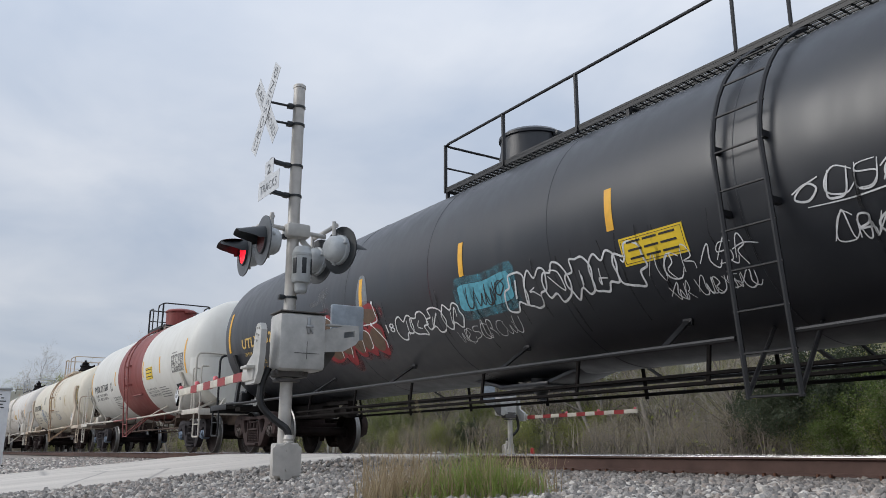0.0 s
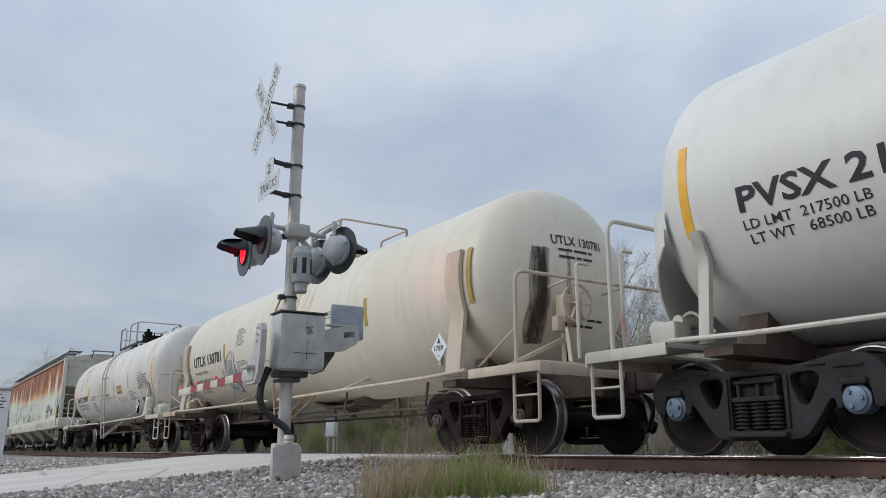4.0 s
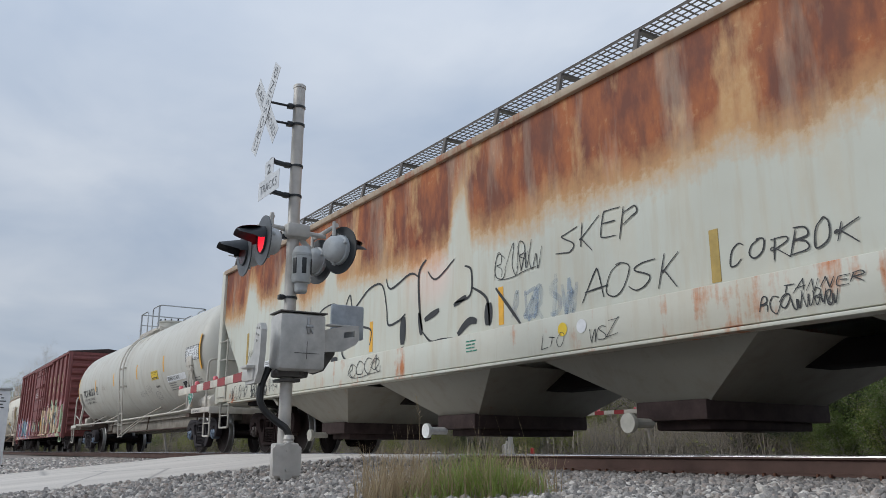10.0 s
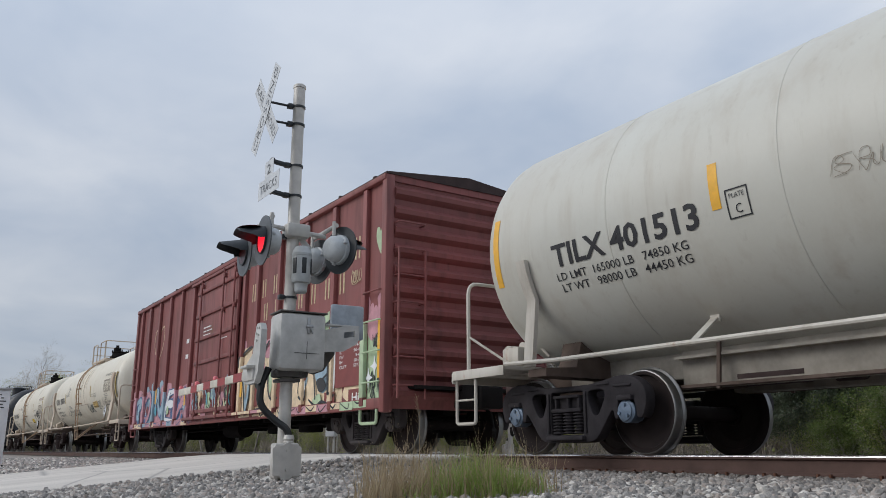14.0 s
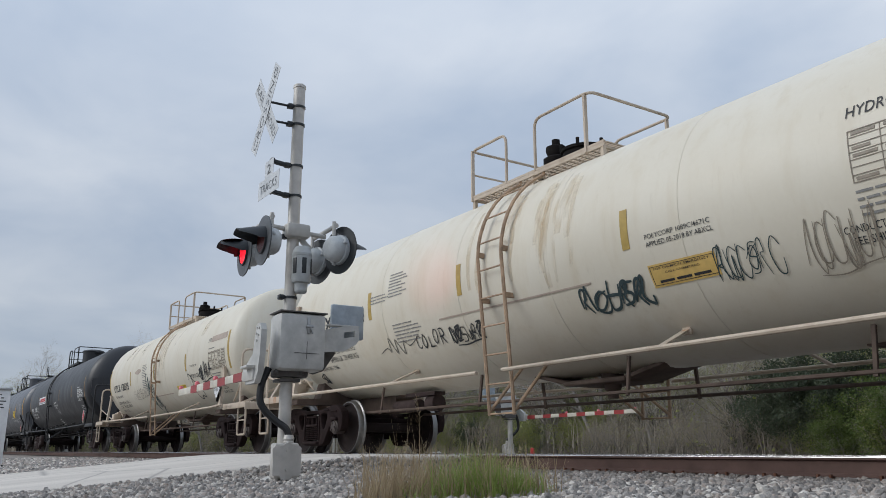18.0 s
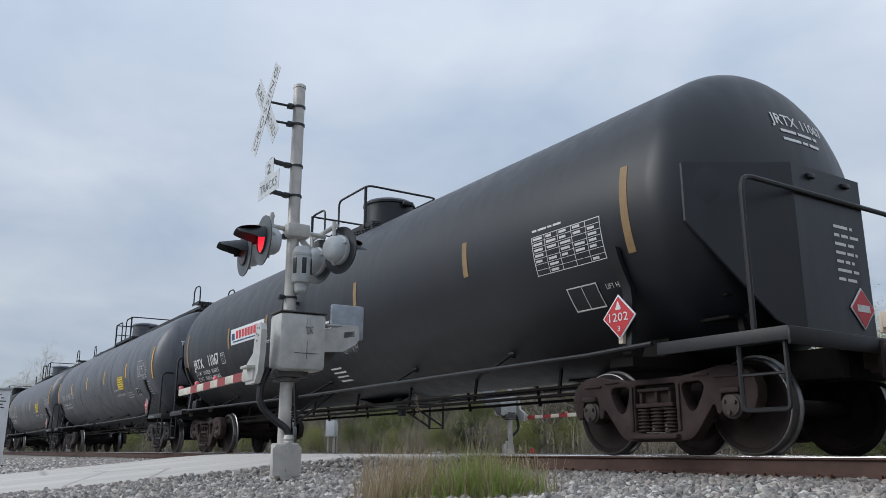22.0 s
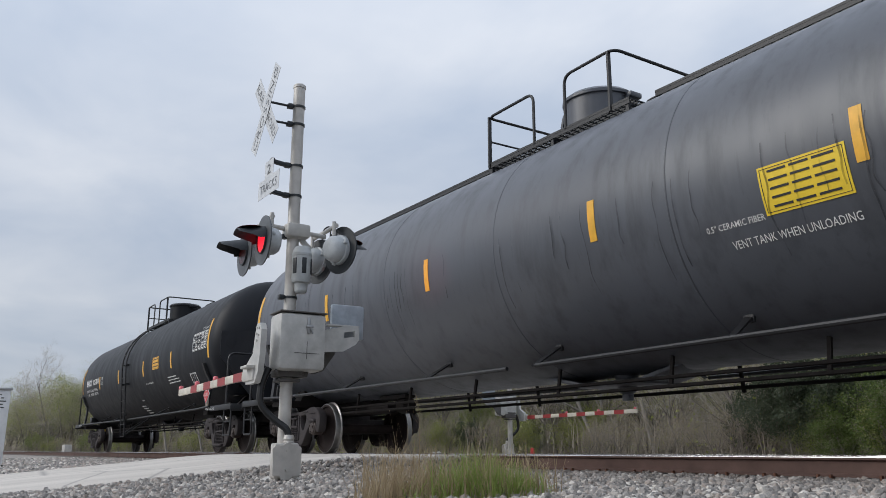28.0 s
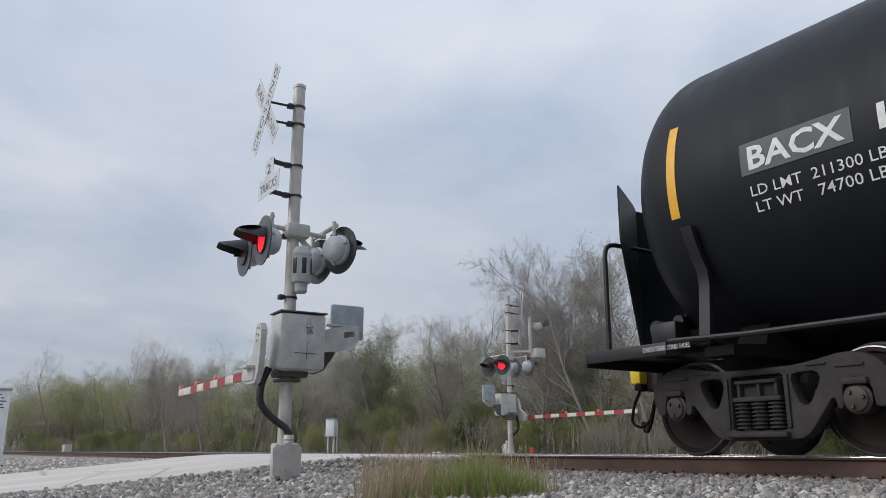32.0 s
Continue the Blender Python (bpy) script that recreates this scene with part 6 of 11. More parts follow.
def decor_8(car, side):
    w = Writer(car, side)
    light_mark(w, "UTLX 130774", "LD LMT  198100 LB  89 850 KG", "LT WT   64900 LB  29 450 KG", -5.87, -3.73, 2.16, new="NEW 01-1986")
    w.lines(-2.92, -2.35, 2.78, 8, 0.05, 3)
    w.lines(-2.90, -2.1, 1.99, 6, 0.05, 4)
    w.text("HYDROCHLORIC ACID", 4.63, 5.92, 2.74, 0.10, shear=0.15)
    w.table(4.64, 5.72, 2.18, 2.62, "umber_tag", 5, 4, 7)
    w.lines(4.64, 5.3, 2.12, 4, 0.06, 5)
    w.text("CONDUCTIVITY TESTED AT EACH LOADING", 4.45, 5.87, 1.81, 0.06)
    w.text("SEE SHIPPERS RECORDS", 4.5, 5.35, 1.72, 0.06)
    w.diamond(5.45, 1.42, 0.20, "sign_white", "1789", "ink", -1.42)
    w.text("POLYCORP 1089C/4671C", 2.40, 3.22, 2.20, 0.05)
    w.text("APPLIED 05-2018 BY ABXCL", 2.40, 3.24, 2.12, 0.05)
    w.yellow(2.35, 3.18, 1.72, 1.94, 7, "old_yellow", 2)
    w.put("tag", handwriting(B(), side, "COLOR", -2.42, -1.62, 1.60, 0.16, 82, 0.018), "spray_black", "black sprayed word in uneven capitals")
    w.tag(-1.5, -0.72, 1.58, 1.78, 6, 83, 0.032)
    w.tag(1.25, 2.25, 1.62, 1.86, 5, 84, 0.042, "teal_black")
    w.tag(3.15, 3.85, 1.66, 1.98, 6, 85, 0.016, "teal_black")
    w.tag(4.05, 4.75, 1.62, 2.0, 6, 86, 0.018, "umber_tag")
    w.put("tag", ribbon(B(), side, [(-3.55, 1.62), (-3.3, 1.68), (-3.22, 1.62), (-3.15, 1.82), (-3.05, 1.58), (-2.97, 1.78), (-2.86, 1.56), (-2.75, 1.74), (-2.62, 1.66), (-2.4, 1.72)], 0.016, 0.0075), "spray_black", "jagged black line")
    w.put("belly_strip", panel(B(), side, -1.6, 1.5, 1.90, 1.92, 0.008), "tan_patch", "thin jacket edge")
    w.runs(-0.8, 1.3, 1.9, 3.4, 14, 88, "ochre_run", 0.14)
    w.runs(5.9, 6.5, 1.3, 2.0, 4, 89, "soot_run", 0.08)
    w.lines(-3.5, -2.9, 2.5, 3, 0.05, 9)
    w.head("UTLX 130774", 0, 1, 6.58, 1.393, 2.383, "ink", z=3.05)
    w.tag(-6.15, -5.95, 1.35, 1.5, 2, 90, 0.03)
    w.deck("2 INCH HI COMP SHOES", 5.5, 6.6, "umber_tag")


def decor_9(car, side):
    w = Writer(car, side)
    light_mark(w, "UTLX 130515", "LD LMT  203800 LB  92 450 KG", "LT WT   59200 LB  26 850 KG", -5.65, -3.55, 2.05, new="NEW 04-2002", h=0.22)
    w.lines(-1.75, -1.15, 2.66, 8, 0.05, 3)
    w.lines(-1.75, -1.2, 2.2, 5, 0.05, 4)
    w.sheet(4.98, 6.10, 2.66, 2.80, "tan_patch", "tan painted-over strip")
    w.text("HYD", 4.74, 4.97, 2.67, 0.10, shear=0.15)
    w.table(4.79, 5.98, 2.0, 2.43, "umber_tag", 5, 5, 7)
    w.lines(4.82, 5.3, 2.52, 1, 0.06, 5)
    w.text("POLYCORP 1089", 3.25, 3.8, 2.20, 0.05)
    w.text("HYDROCHLORIC ACID", 3.09, 4.63, 1.92, 0.10)
    w.text("CONDUCTIVITY TESTED", 4.92, 5.65, 1.62, 0.055)
    w.text("AT EACH LOADING", 4.94, 5.5, 1.54, 0.055)
    w.text("SEE SHIPPERS RECORDS", 4.96, 5.6, 1.46, 0.055)
    w.lines(4.85, 5.5, 1.92, 4, 0.06, 6)
    w.yellow(1.68, 2.46, 1.60, 1.82, 7, "yellow", 2)
    w.diamond(5.98, 1.42, 0.22, "ink", "1789", "ink", -1.50, "sign_white")
    for pts in (((2.9, 1.9), (2.95, 2.05), (3.15, 1.95), (3.1, 1.7), (2.95, 1.75)), ((3.1, 1.72), (3.05, 1.5), (3.2, 1.42), (3.35, 1.5), (3.5, 1.45), (3.6, 1.6), (3.5, 1.78), (3.3, 1.85), (3.15, 1.95))):
        w.put("tag", ribbon(B(), side, list(pts), 0.026, 0.0075), "spray_black", "black bubble outline")
    w.tag(3.9, 4.85, 1.86, 2.22, 5, 91, 0.045)
    w.tag(-3.1, -1.4, 1.74, 1.98, 8, 92, 0.018, "umber_tag")
    w.tag(-1.4, -0.6, 1.42, 2.25, 6, 93, 0.035, "teal_black")
    w.put("smear", blob(B(), side, bubble(side, -2.25, 2.5, 0.36, 0.08, 5, 9), 0.0045), "tan_patch", "pale smear")
    w.put("belly_strip", panel(B(), side, -1.5, 1.1, 1.66, 1.68, 0.008), "tan_patch", "thin jacket edge")
    w.runs(-1.0, 1.2, 2.0, 3.5, 12, 95, "ochre_run", 0.14)
    w.runs(-6.2, 4.2, 2.9, 3.5, 7, 96, "ochre_run", 0.3)
    w.head("UTLX 130515", 0, 1, 6.38, 1.423, 2.434, "ink")
    w.deck("2 INCH HI COMP SHOES", 6.15, 7.1, "umber_tag")


def decor_10(car, side):
    w = Writer(car, side)
    w.text("JRTX", -7.19, -6.43, 2.06, 0.21, "chalk")
    w.text("11067", -6.02, -5.28, 2.06, 0.24, "chalk")
    w.text("LD LMT  210100LB   95300KG", -7.16, -5.48, 1.90, 0.085, "chalk")
    w.text("LT WT   75900LB   34400KG", -7.13, -5.50, 1.77, 0.085, "chalk")
    w.plate(-5.11, -4.86, 2.03, 2.27, "chalk")
    w.sheet(-4.33, -2.33, 2.36, 2.70, "sign_white", "white owner's sign with red and blue shapes")
    for i in range(9):
        x = -3.98 + i * 0.175
        w.put("sign_block", panel(B(), side, x, x + 0.13, 2.47, 2.64, 0.010), "sign_red", "red sign block")
    w.put("sign_stripe", panel(B(), side, -4.2, -2.45, 2.405, 2.43, 0.010), "navy", "thin blue line")
    w.put("sign_mark", panel(B(), side, -4.26, -4.08, 2.46, 2.60, 0.010), "navy", "small blue mark")
    w.lines(0.2, 1.0, 2.27, 1, 0.11, 3, "chalk")
    w.text("THERMALBOND TANK BLACK", 0.14, 1.18, 2.09, 0.075, "chalk")
    w.text("06-14  NSC", 0.42, 0.85, 1.98, 0.075, "chalk")
    w.text("VENT TANK WHEN UNLOADING", -2.28, -1.45, 2.20, 0.05, "chalk")
    w.lines(-0.05, 0.55, 1.52, 4, 0.065, 4, "chalk")
    w.tag(0.72, 1.38, 1.72, 1.92, 6, 101, 0.010, "faded_chalk")
    w.table(6.15, 7.28, 2.07, 2.52, "chalk", 6, 5, 7)
    w.lines(6.17, 6.9, 2.60, 1, 0.07, 7, "chalk")
    w.notice(6.53, 7.0, 1.62, 1.87)
    w.text("LIFT HERE", 7.12, 7.42, 1.78, 0.05, "chalk")
    w.diamond(7.52, 1.38, 0.22, "sign_white", "1202", "chalk", -1.50, "sign_red")
    w.head("JRTX 11067", 0, 1, 8.07, 1.61, 2.56, "chalk", z=3.35)
    part("small_print", bars(B(), lambda a, b, off=0.006: Vector((9.03, a, b)), 0.02, 0.50, 2.25, 7, 0.09, 8), M["chalk"], car, "lines of small print")
    end_placard = part("hazard_placard", box(B(), (9.035, 0.36, 1.42), (0.012, 0.30, 0.30), Euler((radians(45), 0, 0)).to_matrix(), 0.002), M["sign_white"], car, "diamond hazard placard on the shield")
    part("placard_field", box(B(), (9.044, 0.36, 1.42), (0.006, 0.27, 0.27), Euler((radians(45), 0, 0)).to_matrix()), M["sign_red"], end_placard)
    part("placard_number", box(B(), (9.049, 0.36, 1.42), (0.003, 0.22, 0.07)), M["chalk"], end_placard)


def tilx(mark, ld, lt, x0, zs, table, plate_x, seed):
    def f(car, side):
        w = Writer(car, side)
        w.text("TILX", x0, x0 + 0.75, zs, 0.22, "faded_chalk")
        w.text(mark, x0 + 0.97, x0 + 2.08, zs, 0.24, "faded_chalk")
        w.text(ld, x0 + 0.02, x0 + 2.0, zs - 0.24, 0.085, "chalk")
        w.text(lt, x0 + 0.06, x0 + 2.0, zs - 0.37, 0.085, "chalk")
        w.plate(plate_x, plate_x + 0.25, zs - 0.02, zs + 0.24, "chalk")
        a, b, c, d = table
        w.table(a, b, c, d, "faded_chalk", seed, 5, 7)
        w.lines(a, a + 0.6, d + 0.09, 1, 0.07, seed, "faded_chalk")
        w.notice(a - 0.53, a - 0.08, c - 0.42, c - 0.22)
        w.lines(b - 0.2, b + 0.2, c - 0.10, 6, 0.07, seed + 1, "faded_chalk")
        w.diamond(7.6, 1.36, 0.19, "sign_white", "1202", "chalk", -1.50, "sign_red")
        w.yellow(3.68, 4.48, 2.06, 2.47, 8, "yellow", 5)
        w.text("0.5\" CERAMIC FIBER", 3.04, 3.66, 2.04, 0.055, "chalk")
        w.text("VENT TANK WHEN UNLOADING", 3.26, 4.47, 1.86, 0.07, "chalk")
        w.lines(4.75, 5.6, 1.92, 3, 0.07, seed + 2, "faded_chalk")
        w.runs(-8.0, 8.0, 1.7, 2.75, 46, seed + 3, "black_run", 0.022)
        w.head("TILX " + mark, 0, 1, 8.32, 1.61, 2.56, "chalk", y0=-0.98, y1=-0.08, z=3.0, capy=("CAPY 31770 US GAL", "CAPY 120259   L") if mark == "351287" else ())
        w.deck("2 INCH HI COMP SHOES", 7.95, 8.6, "faded_chalk")
    return f


def decor_13(car, side):
    w = Writer(car, side)
    w.sheet(-7.06, -6.03, 2.44, 2.73, "grey_patch", "grey repainted patch")
    w.text("BACX", -6.98, -6.09, 2.485, 0.20, "chalk", off=0.010)
    w.text("10784", -5.82, -4.83, 2.475, 0.20, "chalk")
    w.text("LD LMT  211300 LB   95850 KG", -7.0, -5.06, 2.25, 0.09, "chalk")
    w.text("LT WT   74700 LB   33900 KG", -6.98, -5.06, 2.11, 0.09, "chalk")
    w.plate(-4.44, -4.18, 2.40, 2.66, "chalk")
    w.table(6.61, 7.76, 2.50, 2.94, "chalk", 5, 5, 7)
    w.text("DOT 111A100W1", 7.25, 7.76, 2.98, 0.06, "chalk")
    w.yellow(2.74, 3.42, 2.36, 2.70, 7, "stripe", 3)
    w.sheet(6.16, 6.64, 1.77, 2.01, "black_steel", "dark notice panel", 0.006, "chalk")
    w.put("notice_line", frame_lines(B(), side, 6.18, 6.62, 1.79, 1.99, 0.010, 0.010, 3, 0), "chalk")
    w.diamond(7.72, 1.35, 0.22, "sign_white", "1202", "chalk", -1.50, "sign_red")
    w.text("VENT TANK WHEN UNLOADING", 1.75, 2.6, 2.0, 0.05, "chalk")
    w.lines(4.15, 5.24, 2.06, 3, 0.075, 4, "chalk")
    w.lines(-0.05, 0.55, 1.47, 4, 0.065, 5, "chalk")
    w.lines(0.5, 0.75, 1.62, 1, 0.06, 6, "chalk")
    w.head("BACX 10784", 0, 1, 8.17, 1.61, 2.56, "chalk", z=3.35)
    w.deck("2 INCH TREAD COND SHOES", -8.34, -7.76, "chalk", 0.98)
    w.deck("TREAD COND SHOES", 7.75, 8.4, "chalk", 0.97)


LETTERING = {1: decor_1, 2: decor_2, 3: decor_3, 4: decor_4, 6: decor_6, 8: decor_8, 9: decor_9, 10: decor_10,
             11: tilx("351423", "LD LMT  197800 LB  89700 KG", "LT WT   88200 LB  40000 KG", -7.2, 2.22, (6.46, 7.6, 2.20, 2.68), -4.72, 110),
             12: tilx("351287", "LD LMT  197400LB  89539KG", "LT WT   88600LB  40188KG", -7.17, 2.10, (6.91, 8.03, 2.09, 2.54), -4.64, 120), 13: decor_13}


def full_walkway(car, R, zc, xk, x0, x1, xr):
    """A running board along the whole top, an end platform with loops, and the end ladder."""
    z = zc + R + 0.15
    st = M["black_steel"]
    for a, b in ((-xk + 0.1, x0), (x1, xr)):
        part("running_board", grating(B(), a, b, -0.30, 0.30, z), st, car, "open grating running board")
        n = 5
        for i in range(n):
            x = a + (b - a) * (i + 0.5) / n
            bm = B()
            for y in (-0.26, 0.26):
                bar(bm, (x, y, z - 0.02), (x, y, zc + math.sqrt(R * R - y * y) - 0.02), 0.05, 0.05)
            bar(bm, (x, -0.3, z - 0.03), (x, 0.3, z - 0.03), 0.05, 0.03)
            part("board_bracket", bm, st, car)
    part("end_platform", grating(B(), xr - 0.05, xr + 0.62, -0.55, 0.55, z + 0.02), st, car, "small end platform")
    for y in (-0.52, 0.52):
        bm = tube(B(), [(xr - 0.02, y, z), (xr - 0.02, y, z + 0.52), (xr + 0.58, y, z + 0.52), (xr + 0.58, y, z - 0.1)], 0.020, 8, 0.22)
        part("grab_loop", bm, st, car, "bent pipe grab loop")
    bm = tube(B(), [(-xk + 0.15, -0.28, z), (-xk + 0.15, -0.28, z + 0.45), (-xk + 0.55, -0.28, z + 0.45), (-xk + 0.55, -0.28, z)], 0.018, 8, 0.16)
    part("grab_loop", bm, st, car, "bent pipe grab loop")
    bm = B()
    xe = xr + R * 0.5 + 0.10
    for y in (-0.24, 0.24):
        tube(bm, [(xe - 0.05, y, 1.05), (xe, y, 2.4), (xe - 0.10, y, 3.3), (xr + 0.60, y, z)], 0.022, 8, 0.4)
    for i in range(8):
        zz = 1.3 + i * 0.38
        x = xe - (0.12 * max(0, (zz - 2.4) / 0.9)) - (0.04 if zz > 3.4 else 0)
        rod(bm, (x, -0.25, zz), (x, 0.25, zz), 0.012, 6)
    part("end_ladder", bm, st, car, "steel ladder up the tank's end")


# ---- the train: cars ----
def tape(xs, z0, z1, mat):
    return [(x, z0, z1, mat) for x in xs]


def six(a, b, c, lo, mid, mat):
    """End stripes at +-a and shorter ones at +-b and +-c."""
    return tape((-a, a), *lo, mat) + tape((-b, b, -c, c), *mid, mat)


SPECS = [
    dict(n=1, post_top=-0.48, heads=(-0.18, 0.08), u=-9.6, h=7.9, R=1.54, zc=2.571, marks=(0.14, -0.05), xk=8.39, paint="black_gloss", steel="black_steel", kind="black", dome="dome", dome_x=0.55, plat=(-0.73, 7.2), ladder=5.06,
         brackets=(-4.0, -1.2, 1.6, 4.2), seams=(-5.2, -2.6, 0, 2.6, 5.2), truck="truck_brown",
         label="black weathered tank car covered in graffiti with a long top walkway",
         stripes=tape((-8.50, 8.50), 2.22, 3.10, "stripe") + tape((-4.99, -2.18, 0.69, 3.47), 2.35, 2.81, "stripe")),
    dict(n=2, post_top=-0.48, heads=(0.08, 0.28), shield=True, u=-27.8, h=5.75, R=1.503, zc=2.54, marks=(0.14, -0.05), xk=6.09, paint="clean_white", steel="white_steel", dome="dome", dome_mat="red_band", plat=(-1.02, 1.02), dome_x=0.10, ladder=-0.25, rail_mat="black_steel", deck="black_steel",
         band=(-1.51, 1.69), brackets=(-2.7, 2.8), seams=(-3.2, 3.2), truck="truck_soot", cap="cap_blue", label="clean white tank car with a broad oxide-red middle band",
         stripes=six(6.09, 2.15, 0, (2.07, 2.97), (2.26, 2.72), "stripe")[:3] + tape((1.7, 3.6), 2.26, 2.72, "stripe")),
    dict(n=3, heads=(0.08, 0.08), u=-44.12, h=6.17, R=1.393, zc=2.383, marks=(0.14, -0.05), xk=6.45, paint="cream_tank", steel="cream_steel", hangers=4, dome="valves", plat=(-1.24, 1.62), ladder=-0.16, brackets=(-2.58, 2.9), seams=(-0.9, 0.95, 3.0, -3.0),
         post_w=0.34, post_top=0.34, truck="truck_rust", label="cream tank car streaked with rust below its top walkway",
         stripes=six(6.45, 3.5, 0.57, (2.02, 2.78), (2.07, 2.53), "stripe_old")),
    dict(n=4, bulge=0.38, heads=(0.08, 0.28), post_w=0.20, post_tip=0.04, post_top=-0.38, air_tank=True, canister=True, u=-60.45, h=5.95, R=1.423, zc=2.434, marks=(0.14, -0.05), xk=6.27, paint="rusty_white", steel="white_steel", hangers=4, dome="valves", plat=(-1.29, 1.6), ladder=-0.17, brackets=(-2.72, 2.7), seams=(-3.0, -0.9, 1.0, 3.0), deck="black_steel", rail_mat="galv",
         truck="truck_rust", label="rust-stained white tank car with a grey hand rail",
         stripes=six(6.27, 3.29, 1.2, (1.94, 2.83), (2.09, 2.54), "stripe")),
    dict(n=6, heads=(0.08, 0.08), post_w=0.16, post_top=-0.28, air_tank=True, valve_box=True, u=-99.7, h=7.3, R=1.503, zc=2.54, marks=(0.14, -0.05), xk=8.02, paint="grey_tank", steel="white_steel", dome="low", plat=(-1.44, 1.27), ladder=-0.23, rail_mat="galv", full_sill=True, hangers=3, brackets=(-5.0, -2.5, 2.84, 5.4), seams=(-6.0, -3.9, -1.9, 0.2, 2.4, 4.6, 6.6),
         cap="cap_blue", truck="truck_soot", label="clean grey-beige pressure tank car with an orange-striped shell",
         stripes=six(8.08, 4.73, 1.65, (2.08, 2.94), (2.26, 2.70), "stripe")),
    dict(n=8, heads=(0.08, 0.08), u=-136.55, h=6.25, R=1.393, zc=2.383, marks=(0.14, -0.05), xk=6.50, paint="cream_tank", steel="cream_steel", hangers=4, dome="valves", plat=(-1.39, 1.42), ladder=-0.26, brackets=(-2.65, 2.7), seams=(-0.9, 0.95, 3.0, -3.0), post_w=0.34, post_top=0.34,
         truck="truck_rust", label="yellowed cream tank car with black tags along its side",
         stripes=six(6.55, 3.54, 2.12, (1.92, 2.80), (2.15, 2.59), "stripe_old")[:3] + tape((2.13, -0.98), 2.15, 2.58, "stripe_old")),
    dict(n=9, bulge=0.38, post_top=-0.50, heads=(0.08, 0.28), u=-153.12, h=5.93, R=1.423, zc=2.434, marks=(0.14, -0.05), xk=6.23, paint="cream_tank", steel="cream_steel", hangers=4, dome="valves", plat=(-1.4, 1.42), ladder=-0.18, brackets=(-2.65, 2.7), seams=(-2.2, 0.95, 3.1), truck="truck_rust",
         label="yellowed cream acid tank car with black tags",
         stripes=six(6.24, 3.27, 0.35, (1.94, 2.82), (2.13, 2.58), "stripe_old")[:3] + tape((2.85, -0.35), 2.13, 2.58, "stripe_old")),
    dict(n=10, heads=(0.20, 0.11), u=-170.9, h=7.45, R=1.61, zc=2.56, marks=(0.14, -0.053), post_top=-0.47, xk=7.96, paint="black_satin", steel="black_steel", kind="black", dome="dome", plat=(-1.98, 0.76), ladder=-1.05, brackets=(-5.2, -2.0, -0.2, 2.78, 5.2), seams=(), truck="truck_brown",
         shield=True, rail=(2.50, 0.14), label="dark grey-black tank car with white lettering and a half-head shield",
         stripes=six(7.64, 4.5, 0, (2.06, 2.97), (2.30, 2.76), "stripe_tan")[:3] + tape((4.77, 1.63, -2.23), 2.30, 2.76, "stripe_tan")),
    dict(n=11, heads=(0.16, 0.18), u=-190.24, h=7.4, R=1.61, zc=2.56, marks=(0.14, -0.053), post_top=-0.47, xk=8.14, paint="grey_black", steel="black_steel", kind="black", dome="dome", plat=(-1.20, 1.62), ladder=0.12, dome_x=0.36, ladder_on=False, walk_all=True, brackets=(-4.5, -1.8, 0.6, 3.3, 5.7),
         seams=(-5.6, -2.8, 0, 2.8, 5.6), label="faded black tank car with a full-length top walkway and end ladder",
         stripes=six(8.2, 4.9, 1.6, (2.13, 3.05), (2.38, 2.84), "stripe")),
    dict(n=12, heads=(0.08, 0.18), u=-209.56, h=7.42, R=1.61, zc=2.56, marks=(0.14, -0.053), post_top=-0.47, xk=8.14, paint="grey_black", steel="black_steel", kind="black", dome="dome", plat=(-1.20, 1.62), ladder=0.12, dome_x=0.36, ladder_on=False, walk_all=True, brackets=(-4.5, -1.8, 0.6, 3.3, 5.7),
         seams=(-5.6, -2.8, 0, 2.8, 5.6), label="faded black tank car with grime runs and a full-length walkway",
         stripes=six(8.17, 4.97, 1.66, (2.28, 3.18), (2.27, 2.72), "stripe")[:3] + tape((4.6, 1.62, -1.72), 2.27, 2.72, "stripe")),
    dict(n=13, heads=(0.15, 0.00), u=-228.87, h=7.5, R=1.61, zc=2.56, marks=(0.10, -0.053), rear_step=False, post_top=-0.47, xk=8.09, paint="black_tank", steel="black_steel", kind="black", dome="dome", plat=(-1.74, 0.95), ladder=-0.65, brackets=(-5.2, -2.75, 2.72, 5.2), seams=(), shield=True,
         truck="truck_black", label="matt black tank car with orange tape, last of the train",
         stripes=six(7.85, 4.65, 1.65, (2.25, 3.19), (2.26, 2.70), "stripe")),
]
